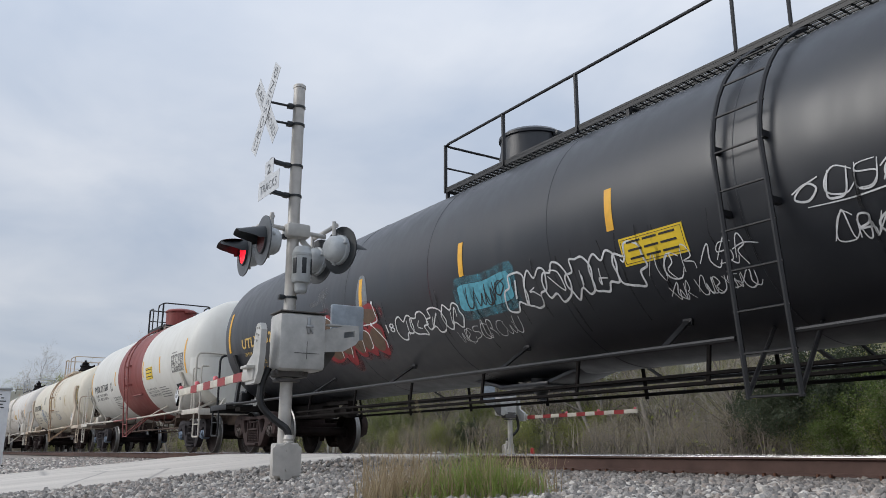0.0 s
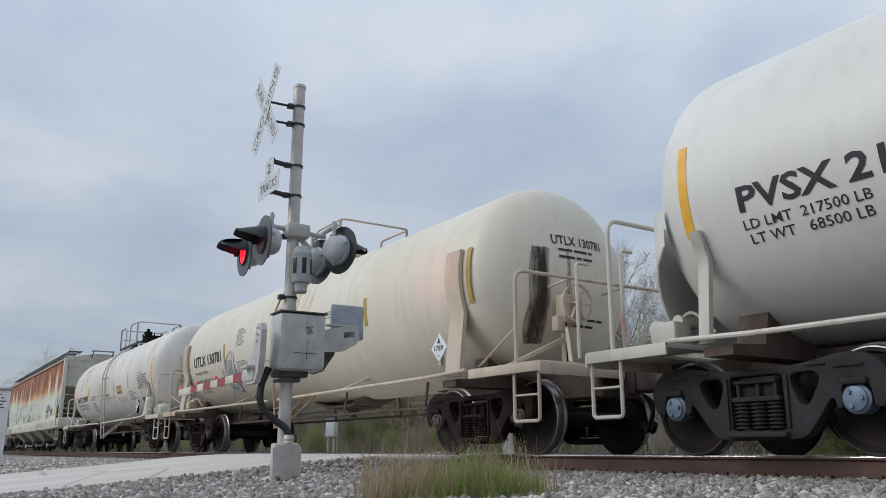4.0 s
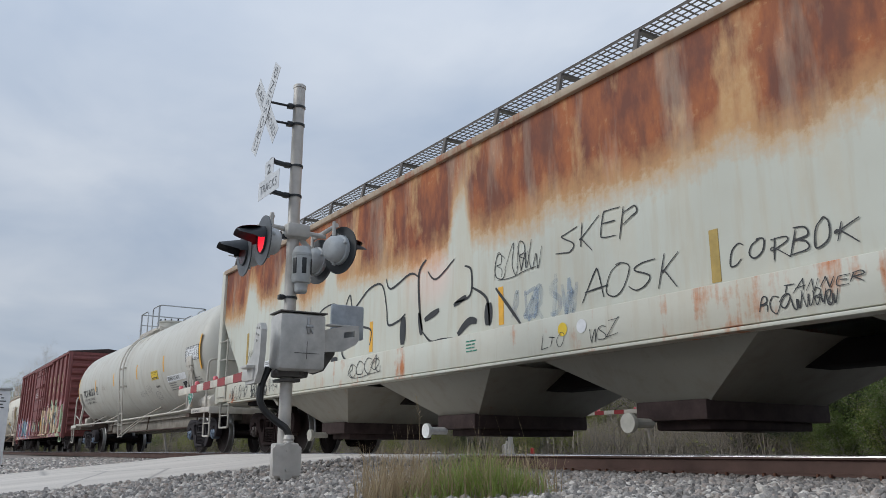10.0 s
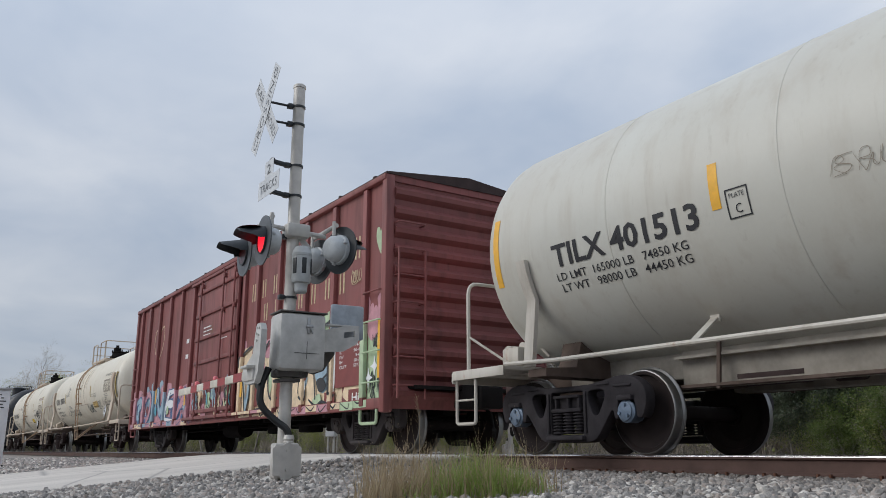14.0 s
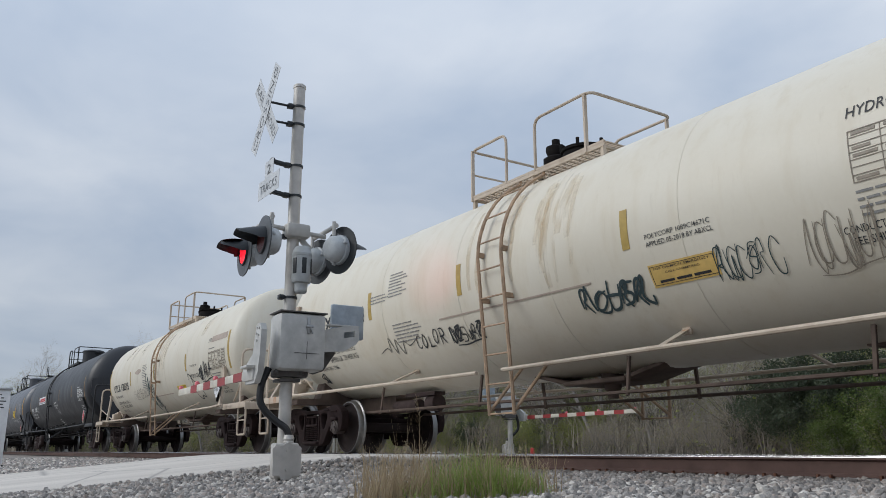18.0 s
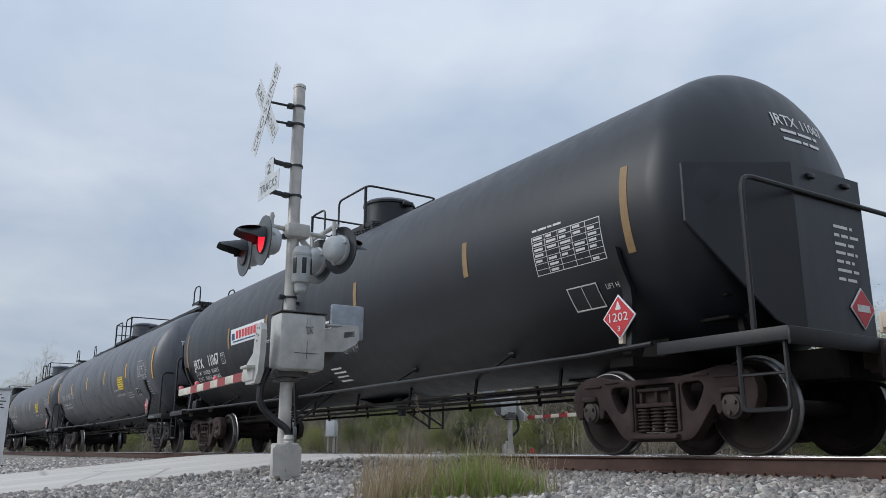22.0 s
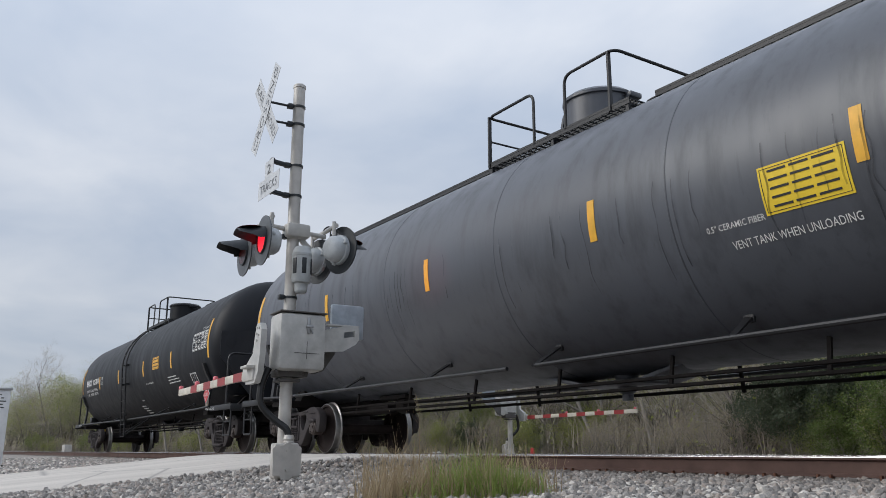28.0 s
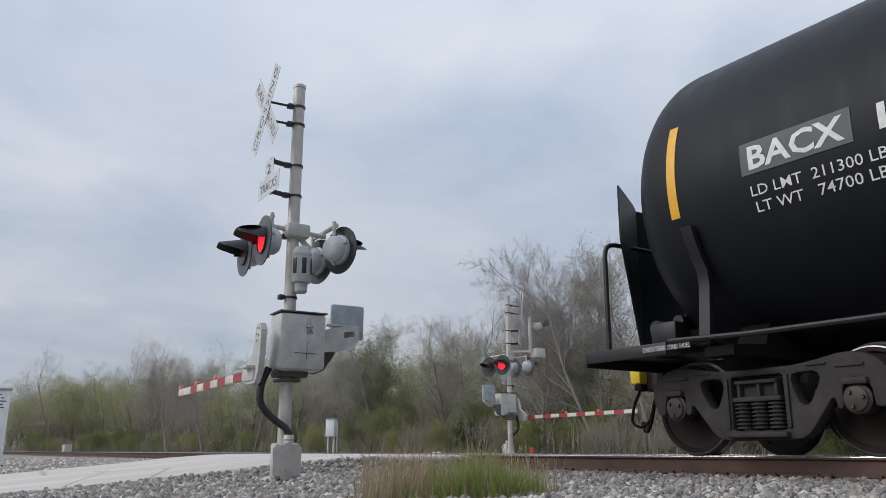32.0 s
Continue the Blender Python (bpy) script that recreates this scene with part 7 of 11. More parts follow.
for spec in SPECS:
    spec["decor"] = LETTERING[spec["n"]]
    tank = tank_car(spec)
    if spec.get("walk_all"):
        full_walkway(tank, spec["R"], spec["zc"], spec["xk"], *spec["plat"], spec["xk"] + spec["heads"][1])
    if spec["n"] == 13:
        # the marker hung on the train's last coupler
        bm = box(B(), (-9.60, -0.22, 0.96), (0.16, 0.20, 0.30), None, 0.03)
        box(bm, (-9.60, -0.22, 1.13), (0.10, 0.14, 0.06), None, 0.015)
        unit = part("end_of_train_marker", bm, M["yellow"], tank, "yellow end-of-train marker box")
        part("marker_base", box(B(), (-9.58, -0.22, 0.77), (0.12, 0.16, 0.08), None, 0.02), M["under"], unit)
        part("marker_lamp", rod(B(), (-9.60, -0.22, 1.16), (-9.60, -0.22, 1.21), 0.04, 12), M["dark_lens"], unit)
        part("marker_hose", tube(B(), [(-9.58, -0.24, 0.76), (-9.66, -0.28, 0.58), (-9.72, -0.28, 0.38), (-9.62, -0.26, 0.30), (-9.50, -0.22, 0.36), (-9.44, -0.16, 0.60)], 0.018, 8, 0.08), M["under"], unit, "black rubber hose")


# ---- covered hopper and boxcar ----
def rust_sheet_mat():
    """Pale paint whose upper half has gone to rust in broad squarish patches that run down the sheet."""
    m, n, l, b = node_mat("rusting_hopper_side_paint")

    def unit_ramp(v_, lo, hi):
        q = n.new("ShaderNodeMapRange")
        q.inputs["From Min"].default_value, q.inputs["From Max"].default_value = lo, hi
        l.new(v_, q.inputs["Value"])
        return q.outputs["Result"]
    v = vec_of(n, l, spread=False)
    vb = vec_of(n, l, (0.62, 1, 0.28), spread=False)
    vr = vec_of(n, l, (5.5, 5.5, 0.55), spread=False)
    tc = n.new("ShaderNodeTexCoord")
    sp = n.new("ShaderNodeSeparateXYZ")
    l.new(tc.outputs["Object"], sp.inputs[0])
    patch, runs, fine = noise_tex(n, l, vb, 1.5, 3, 0.5), noise_tex(n, l, vr, 1.4, 5, 0.6), noise_tex(n, l, v, 9, 7, 0.7)
    # how far down the rust reaches, panel by panel along the sheet
    along = n.new("ShaderNodeMapRange")
    along.inputs["From Min"].default_value, along.inputs["From Max"].default_value = -10.59, 10.21
    l.new(sp.outputs[0], along.inputs["Value"])
    r = n.new("ShaderNodeValToRGB")
    el = r.color_ramp.elements
    reach = [(-10.3, 3.6), (-10.0, 2.9), (-8.75, 2.85), (-8.55, 3.6), (-8.2, 3.5), (-7.8, 2.95), (-6.95, 2.95), (-6.7, 3.5), (-6.5, 3.5), (-6.2, 3.1), (-5.7, 2.68), (-4.75, 2.8), (-4.62, 3.4), (-4.38, 3.5), (-4.2, 2.85), (-1.6, 2.68),
             (-0.8, 2.75), (-0.65, 3.3), (-0.4, 3.5), (-0.25, 2.8), (3.0, 2.70), (6.1, 2.72), (6.35, 3.6), (6.65, 3.5), (6.8, 2.8), (8.15, 2.62), (8.38, 3.6), (8.7, 3.7), (8.9, 2.75), (9.4, 2.55), (10.2, 3.1)]
    for e, (x, z) in ((el[0], reach[0]), (el[1], reach[-1])):
        e.position, e.color = (x + 10.4) / 20.8, ((z - 2.0) / 2.5,) * 3 + (1,)
    for x, z in reach[1:-1]:
        el.new((x + 10.4) / 20.8).color = ((z - 2.0) / 2.5,) * 3 + (1,)
    l.new(along.outputs["Result"], r.inputs["Fac"])
    low = n.new("ShaderNodeMath")
    low.operation = "MULTIPLY_ADD"
    low.inputs[1].default_value, low.inputs[2].default_value = -2.5, -1.80
    l.new(r.outputs["Color"], low.inputs[0])
    over = n.new("ShaderNodeMath")
    over.operation = "ADD"
    l.new(low.outputs[0], over.inputs[0])
    l.new(sp.outputs[2], over.inputs[1])
    s = n.new("ShaderNodeMath")
    s.operation = "MULTIPLY_ADD"
    s.inputs[1].default_value = 0.85
    l.new(mixed(n, l, 0.72, runs, patch), s.inputs[0])
    l.new(over.outputs[0], s.inputs[2])
    s2 = n.new("ShaderNodeMath")
    s2.operation = "MULTIPLY_ADD"
    s2.inputs[1].default_value = 0.5
    l.new(fine, s2.inputs[0])
    l.new(s.outputs[0], s2.inputs[2])
    base = mixed(n, l, ramp_of(n, l, noise_tex(n, l, v, 0.5, 5), 0.3, 0.7), (0.60, 0.62, 0.55), (0.50, 0.50, 0.43))
    base = mixed(n, l, mixed(n, l, 1.0, ramp_of(n, l, runs, 0.5, 0.8), (0.45,) * 3, "MULTIPLY"), base, (0.44, 0.34, 0.21))
    wash = noise_tex(n, l, vec_of(n, l, (2.4, 2.4, 0.9), spread=False), 1.3, 6, 0.62)
    rust = mixed(n, l, ramp_of(n, l, wash, 0.40, 0.62), (0.150, 0.034, 0.012), (0.36, 0.100, 0.022))
    rust = mixed(n, l, ramp_of(n, l, mixed(n, l, 0.6, wash, fine), 0.58, 0.72), rust, (0.50, 0.27, 0.11))
    halo = unit_ramp(s2.outputs[0], 0.62, 0.95)
    core = unit_ramp(s2.outputs[0], 0.86, 1.25)
    c = mixed(n, l, halo, base, mixed(n, l, fine, (0.46, 0.19, 0.05), (0.60, 0.42, 0.21)))
    gaps = noise_tex(n, l, vec_of(n, l, (1.15, 1, 0.42), spread=False), 1.25, 7, 0.62)
    c = mixed(n, l, mixed(n, l, 1.0, core, ramp_of(n, l, mixed(n, l, 0.12, gaps, runs), 0.36, 0.47), "MULTIPLY"), c, rust)
    deep = mixed(n, l, 1.0, ramp_of(n, l, gaps, 0.53, 0.62), core, "MULTIPLY")
    c = mixed(n, l, mixed(n, l, 1.0, deep, (0.85,) * 3, "MULTIPLY"), c, mixed(n, l, fine, (0.090, 0.022, 0.011), (0.18, 0.046, 0.016)))
    bare = ramp_of(n, l, noise_tex(n, l, vec_of(n, l, (2.0, 1, 0.35), spread=False), 1.1, 6, 0.6), 0.53, 0.66)
    c = mixed(n, l, mixed(n, l, 1.0, bare, (0.3,) * 3, "MULTIPLY"), c, mixed(n, l, fine, (0.52, 0.40, 0.25), (0.60, 0.58, 0.48)))
    l.new(c, b.inputs["Base Color"])
    b.inputs["Roughness"].default_value = 0.65
    bumped(n, l, b, fine, 0.2, 0.004)
    return m


M["rust_side"] = rust_sheet_mat()
M["name_cream"] = plain("faded_cream_paint", (0.50, 0.38, 0.24), 0.65, 0.0, 0.4, 12, 0.0)
M["pale_iron"] = plain("grimy_pale_steel", (0.46, 0.44, 0.38), 0.6, 0.0, 0.3, 6, 0.2)
M["hopper_end"] = car_paint("rust_streaked_hopper_end_paint", (0.58, 0.59, 0.52), (0.46, 0.36, 0.24), 0.6, 0.5, 0.30, (0.30, 0.11, 0.04))


def hopper_car(u, h):
    L, W, TOP = 10.33, 1.57, 4.03
    car = thing("hopper_car", "rusting pale grey-green covered hopper car with tagged sides", "hopper car", pose(u, TRACK_Y, 0), group="cars of the train")
    CARS.append((car, u))
    paint, shade = M["hopper_paint"], M["hopper_shade"]
    for s in (-1, 1):
        out = [(-9.0, 1.48), (-9.15, 1.77), (-9.72, 2.30), (-10.25, 2.90), (-10.25, TOP), (10.25, TOP), (10.25, 2.90), (9.72, 2.30), (9.15, 1.77), (9.0, 1.48)]
        part("side_sheet", plate(B(), out, [], s * W, s * (W - 0.03)), M["rust_side"], car, "pale painted side sheet with broad rust patches")
        bm = B()
        box(bm, (0, s * (W + 0.012), TOP + 0.03), (2 * L, 0.10, 0.10), None, 0.015)
        part("top_chord", bm, M["rust_chord"], car, "rust-streaked top chord")
        bm = B()
        box(bm, (0, s * (W + 0.02), 1.29), (2 * L, 0.06, 0.40), None, 0.012)
        box(bm, (0, s * (W - 0.03), 1.06), (2 * L - 1.6, 0.20, 0.035), None, 0.008)
        part("side_sill", bm, M["hopper_end"], car, "deep rust-stained side sill")
    for s in (-1, 1):
        for y in (-1, 1):
            bm = B()
            box(bm, (s * L, y * (W - 0.02), (1.08 + TOP) / 2 + 0.03), (0.20, 0.16, TOP - 1.08 + 0.1), None, 0.02)
            part("corner_post", bm, M["hopper_end"], car, "rust-streaked corner post")
        bm = B()
        box(bm, (s * (L - 0.15), 0, 3.54), (0.03, 2 * W - 0.15, 1.38))
        part("end_sheet", bm, M["hopper_end"], car, "rust-streaked upper end sheet")
        # the slope sheet's shade is part of its colour
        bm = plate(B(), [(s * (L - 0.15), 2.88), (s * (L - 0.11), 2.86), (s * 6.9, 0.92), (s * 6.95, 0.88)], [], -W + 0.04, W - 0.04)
        part("slope_sheet", bm, shade, car, "grimy end slope sheet with its shade put into the paint")
        bm = B()
        for z in (2.05,):
            bar(bm, (s * 8.9, -W + 0.1, z - 0.1), (s * 8.9, W - 0.1, z - 0.1), 0.09, 0.09)
        box(bm, (s * (L + 0.02), 0, 1.28), (0.26, 2 * W, 0.42), None, 0.02)
        box(bm, (s * (L - 0.6), 0, 1.05), (1.2, 2 * W - 0.1, 0.04))
        part("end_sill", bm, paint, car, "end sill and platform")
        bm = B()
        box(bm, (s * (h + 0.4), 0, 0.86), (3.6, 0.36, 0.34), None, 0.02)
        for y in (-1, 1):
            bar(bm, (s * h, y * 0.3, 0.95), (s * h, y * 1.45, 1.03), 0.5, 0.12)
        box(bm, (s * (h + 0.1), 0.0, 1.35), (0.10, 0.5, 0.7))
        part("stub_sill", bm, M["under"], car, "dark stub sill and bolster")
        for y in (-1, 1):
            # side ladder, end ladder and step
            bm = B()
            x0, x1 = s * (L - 0.62), s * (L - 0.08)
            rod(bm, (x0, y * (W + 0.07), 1.15), (x0, y * (W + 0.07), 2.48), 0.020, 8)
            for i in range(4):
                z = 1.20 + i * 0.41
                rod(bm, (x0, y * (W + 0.07), z), (x1, y * (W + 0.07), z), 0.013, 6)
            part("side_ladder", bm, M["pale_iron"], car, "pale side ladder")
            bm = B()
            xe, ya = s * (L + 0.15), y * (W - 0.52)
            rod(bm, (xe, ya, 1.15), (xe, ya, 4.36 if y < 0 else 3.95), 0.022, 8)
            for i in range(9 if y < 0 else 7):
                z = 1.25 + i * 0.41
                rod(bm, (xe, ya, z), (xe - s * 0.04, y * (W - 0.05), z), 0.013, 6)
            part("end_ladder", bm, M["pale_iron"], car, "pale end ladder")
            bm = B()
            tube(bm, [(s * (L - 0.68), y * 1.56, 1.08), (s * (L - 0.68), y * 1.56, 0.54), (s * (L - 0.14), y * 1.56, 0.54), (s * (L - 0.14), y * 1.56, 1.08)], 0.022, 6, 0.04)
            rod(bm, (s * (L - 0.68), y * 1.56, 0.80), (s * (L - 0.14), y * 1.56, 0.80), 0.014, 6)
            part("sill_step", bm, M["pale_iron"], car, "bent steel sill step")
        bm = B()
        tube(bm, [(s * (L + 0.16), -W + 0.55, 2.45), (s * (L + 0.2), 0, 2.45), (s * (L + 0.16), W - 0.55, 2.45)], 0.016, 6)
        part("end_grab_rail", bm, M["pale_iron"], car)
    # roof, hatches and walkways
    arc = [(-W, TOP + 0.02)] + [(-W + i * 2 * W / 12, TOP + 0.06 + 0.30 * math.sin(math.pi * i / 12)) for i in range(13)] + [(W, TOP + 0.02)]
    part("roof", plate(B(), arc, [], -L + 0.1, L - 0.1, "YZ"), paint, car, "curved roof sheet")
    for s in (-1, 1):
        bm = B()
        grating(bm, -L + 0.06, L - 0.06, min(s * 1.42, s * 0.90), max(s * 1.42, s * 0.90), 4.47, True)
        part("walkway", bm, M["walk_steel"], car, "perforated steel roof walkway")
        bm = B()
        grating(bm, s * (L + 0.06) - 0.26, s * (L + 0.06) + 0.26, -0.50, 0.40, 4.50, True)
        bar(bm, (s * (L + 0.3), -0.48, 4.48), (s * (L - 0.1), -0.48, 4.20), 0.04, 0.05)
        bar(bm, (s * (L + 0.3), 0.38, 4.48), (s * (L - 0.1), 0.38, 4.20), 0.04, 0.05)
        part("crosswalk", bm, M["walk_steel"], car, "perforated end crosswalk")
        for i in range(17):
            x = -L + 0.3 + i * (2 * L - 0.6) / 16
            bm = B()
            bar(bm, (x, s * 1.42, 4.45), (x, s * 1.50, TOP + 0.06), 0.06, 0.04)
            bar(bm, (x, s * 1.42, 4.44), (x, s * 0.90, 4.44), 0.06, 0.04)
            part("walkway_bracket", bm, M["walk_steel"], car)
    for i in range(8):
        bm = B()
        box(bm, (-8.2 + i * 2.34, 0, 4.42), (2.0, 0.55, 0.12), None, 0.03)
        part("hatch_cover", bm, paint, car, "roof hatch cover")
    # hopper bays below the sill, in the same shade-darkened paint
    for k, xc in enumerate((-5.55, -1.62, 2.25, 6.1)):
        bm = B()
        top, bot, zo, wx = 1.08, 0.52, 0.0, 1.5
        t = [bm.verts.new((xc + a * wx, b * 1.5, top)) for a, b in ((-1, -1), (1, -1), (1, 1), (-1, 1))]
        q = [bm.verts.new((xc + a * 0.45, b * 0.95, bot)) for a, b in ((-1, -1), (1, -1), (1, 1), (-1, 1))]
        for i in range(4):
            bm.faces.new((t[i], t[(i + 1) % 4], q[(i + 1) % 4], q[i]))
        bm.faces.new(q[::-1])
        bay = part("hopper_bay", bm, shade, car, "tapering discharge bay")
        bm = B()
        box(bm, (xc, 0, 0.44), (0.92, 2.05, 0.20), None, 0.02)
        box(bm, (xc, 0, 0.30), (0.70, 1.7, 0.10), None, 0.02)
        part("outlet_gate", bm, M["truck_brown"], bay, "rusty outlet gate frame")
        bm = B()
        rod(bm, (xc - 0.28, -1.30, 0.32), (xc - 0.28, -1.0, 0.32), 0.05, 10)
        bmesh.ops.create_cone(bm, cap_ends=True, segments=20, radius1=0.10, radius2=0.10, depth=0.05, matrix=Matrix.Translation((xc - 0.28, -1.32, 0.32)) @ Matrix.Rotation(radians(90), 4, "X"))
        part("gate_cap", bm, M[("pale_iron", "chalk", "pale_iron", "spray_sky")[k]], bay, ("grimy outlet pipe cap", "white outlet pipe cap", "grimy outlet pipe cap", "pale blue outlet pipe cap")[k])
    bm = B()
    box(bm, (0, 0, 0.95), (13.2, 0.5, 0.24), None, 0.02)
    part("centre_sill", bm, M["under"], car, "dark centre sill")
    running_gear(car, u, h, "truck_rust", "cap")
    flat, rim = on_flat(-W), on_flat(-W - 0.05)
    side = lambda x, z, off=0.005: flat(x - 0.19, z, off)
    sill = lambda x, z, off=0.005: rim(x - 0.19, z, off)
    for x, z0, z1 in ((-8.45, 1.55, 2.46), (-5.76, 1.53, 2.0), (-2.95, 1.53, 2.0), (0.38, 1.53, 2.0), (3.57, 1.51, 2.0), (6.36, 1.51, 1.98), (8.93, 1.54, 2.45)):
        part("reflective_stripe", panel(B(), side, x - 0.05, x + 0.05, z0, z1), M["stripe" if x < 0.5 and x > -8 else "stripe_old"], car, "upright reflective tape")
    G = lambda name, bm, mat, label="": part(name, bm, M[mat], car, label)
    G("tag", scrawl(B(), side, 6.5, 7.1, 1.64, 1.86, 6, 12, 0.008), "spray_black", "faint tag")
    G("sign_board", panel(B(), side, 7.68, 8.14, 1.66, 1.98), "ink", "black notice panel with pale frame")
    bm = frame_lines(B(), side, 7.66, 8.16, 1.64, 2.0, 0.018, 0.010, 2, 0)
    bars(bm, side, 7.72, 8.1, 1.77, 1, 0.05, 5, off=0.011)
    G("notice_frame", bm, "chalk")
    bm = panel(B(), side, 8.30, 8.50, 1.66, 1.86)
    G("sticker", bm, "yellow", "small yellow sticker")
    for x0, x1, z0, z1, n, sd, w in ((4.0, 4.7, 1.16, 1.30, 7, 25, 0.010), (-9.2, -8.2, 1.14, 1.38, 6, 28, 0.012), (-8.0, -7.1, 1.12, 1.40, 8, 29, 0.020), (-3.6, -2.6, 1.2, 1.42, 4, 31, 0.012)):
        part("tag", scrawl(B(), sill, x0, x1, z0, z1, n, sd, w), M["spray_black"], car, "black marker tag on the sill")
    for x0, x1, z0, z1, n, sd, w in ((0.24, 1.14, 2.14, 2.44, 4, 42, 0.012), (-7.0, -6.9, 1.6, 1.75, 2, 46, 0.014), (6.6, 7.4, 1.58, 1.76, 7, 43, 0.008)):
        part("tag", scrawl(B(), side, x0, x1, z0, z1, n, sd, w), M["spray_black"], car, "black sprayed tag")
    for f, text, x0, x1, z, hh in ((side, "VANDA", 6.36, 7.50, 1.84, 0.27), (side, "SKEP", 1.44, 2.72, 2.20, 0.27), (side, "AOSK", 1.80, 3.22, 1.60, 0.27), (side, "CORBOK", 3.70, 4.92, 1.63, 0.19), (sill, "LTO \" WS'Z", 1.17, 2.34, 1.16, 0.14),
                                   (sill, "TANNER", 4.22, 4.94, 1.29, 0.07), (side, "GRIP", -7.0, -6.04, 2.0, 0.22), (side, "PLOT", -6.88, -6.02, 1.62, 0.24), (side, "MARL", -8.40, -7.42, 1.84, 0.20), (sill, "EDIE NSF", 8.35, 9.35, 1.17, 0.20),
                                   (sill, "SNXPL", 5.25, 6.50, 1.12, 0.24), (sill, "JAASA", 6.80, 7.50, 1.16, 0.18), (sill, "NASA ?", -7.02, -6.32, 1.18, 0.18)):
        part("tag", handwriting(B(), f, text.replace("\"", " ").replace("'", ""), x0, x1, z, hh, len(text) * 7 + int(x0 * 10), 0.030 if text == "VANDA" else 0.015 if hh > 0.18 else 0.009), M["spray_black"], car, "black marker tag in uneven capitals")
    # large throw-up: thick outlines
    for w, pts in ((0.12, [(-5.71, 2.40), (-5.80, 2.0)]), (0.11, [(-5.80, 2.02), (-5.50, 1.66), (-5.40, 1.63)]), (0.09, [(-5.42, 1.65), (-5.02, 1.79)]), (0.03, [(-5.45, 2.56), (-5.40, 2.20), (-5.28, 2.18), (-5.03, 2.42), (-4.50, 2.48), (-4.13, 2.30)]),
                   (0.04, [(-4.13, 2.30), (-4.05, 1.90), (-4.14, 1.60), (-3.86, 1.42)]), (0.11, [(-4.52, 2.0), (-4.60, 1.74)]), (0.08, [(-4.02, 2.30), (-3.98, 2.02), (-4.10, 1.66)]), (0.035, [(-4.10, 2.30), (-3.90, 2.54), (-3.76, 2.29), (-3.24, 2.53), (-2.81, 2.52), (-2.65, 2.09)]),
                   (0.035, [(-4.04, 2.0), (-3.70, 2.04), (-3.40, 1.95), (-3.14, 1.86), (-3.18, 1.64)]), (0.10, [(-4.55, 1.52), (-4.30, 1.52)]), (0.035, [(-2.65, 2.09), (-2.60, 1.88), (-2.30, 1.90), (-2.10, 1.98)]), (0.16, [(-2.16, 1.94), (-2.18, 1.54)]),
                   (0.04, [(-2.14, 1.50), (-2.45, 1.44), (-2.72, 1.44)]), (0.035, [(-2.69, 2.60), (-2.53, 2.42), (-1.98, 2.55), (-1.73, 2.46)]), (0.05, [(-1.53, 2.68), (-1.73, 2.50), (-1.70, 1.95), (-1.63, 1.68)]), (0.09, [(-1.72, 1.95), (-1.66, 1.62)]),
                   (0.035, [(-1.63, 1.66), (-1.40, 1.50), (-1.14, 1.50), (-0.77, 1.48)]), (0.03, [(-1.49, 2.50), (-1.27, 2.35), (-0.82, 2.55)]), (0.035, [(-0.58, 2.41), (-0.43, 2.32), (-0.46, 2.0), (-0.82, 1.95)]), (0.09, [(-1.57, 1.82), (-1.20, 1.91)]),
                   (0.07, [(-0.84, 1.92), (-0.55, 2.0)]), (0.10, [(-0.75, 1.52), (-0.50, 1.66), (-0.32, 1.64)]), (0.04, [(-0.41, 2.09), (-0.10, 1.90), (-0.05, 1.55)]), (0.16, [(-0.06, 1.84), (-0.08, 1.56)]), (0.045, [(0.09, 2.0), (0.34, 1.74), (0.58, 1.48)])):
        pts = [(x + 0.19, z) for x, z in pts]
        G("throw_up_line", ribbon(B(), side, pts, w, 0.007), "spray_black", "thick black sprayed outline")
    G("throw_up_haze", scrawl(B(), side, 0.6, 1.7, 1.54, 1.92, 5, 97, 0.06, 0.0055), "haze_blue", "thin grey-blue overspray")
    G("stencil_patch", panel(B(), side, -7.78, -6.88, 1.60, 1.78, 0.006), "sign_white", "white stencil patch")
    G("stencil_text", words(side, "LD LMT 220000 LB", -7.74, -6.92, 1.70, 0.06, 0.010), "ink")
    G("stencil_text", words(side, "LT WT 66000 LB", -7.60, -6.92, 1.615, 0.06, 0.010), "ink")
    for x in (-6.3, 1.35, 7.0):
        for k, (dx, mat) in enumerate(((0, "yellow"), (0.30, "sign_white"))):
            bm = B()
            bmesh.ops.create_circle(bm, cap_ends=True, segments=20, radius=0.075, matrix=Matrix.Translation((x + dx, -W - 0.056, 1.33)) @ Matrix.Rotation(radians(90), 4, "X"))
            part("round_sticker", bm, M[mat], car, "round sticker")
    G("green_label", bars(B(), sill, -0.3, 0.0, 1.40, 4, 0.042, 7), "sign_green", "small green label")
    return car


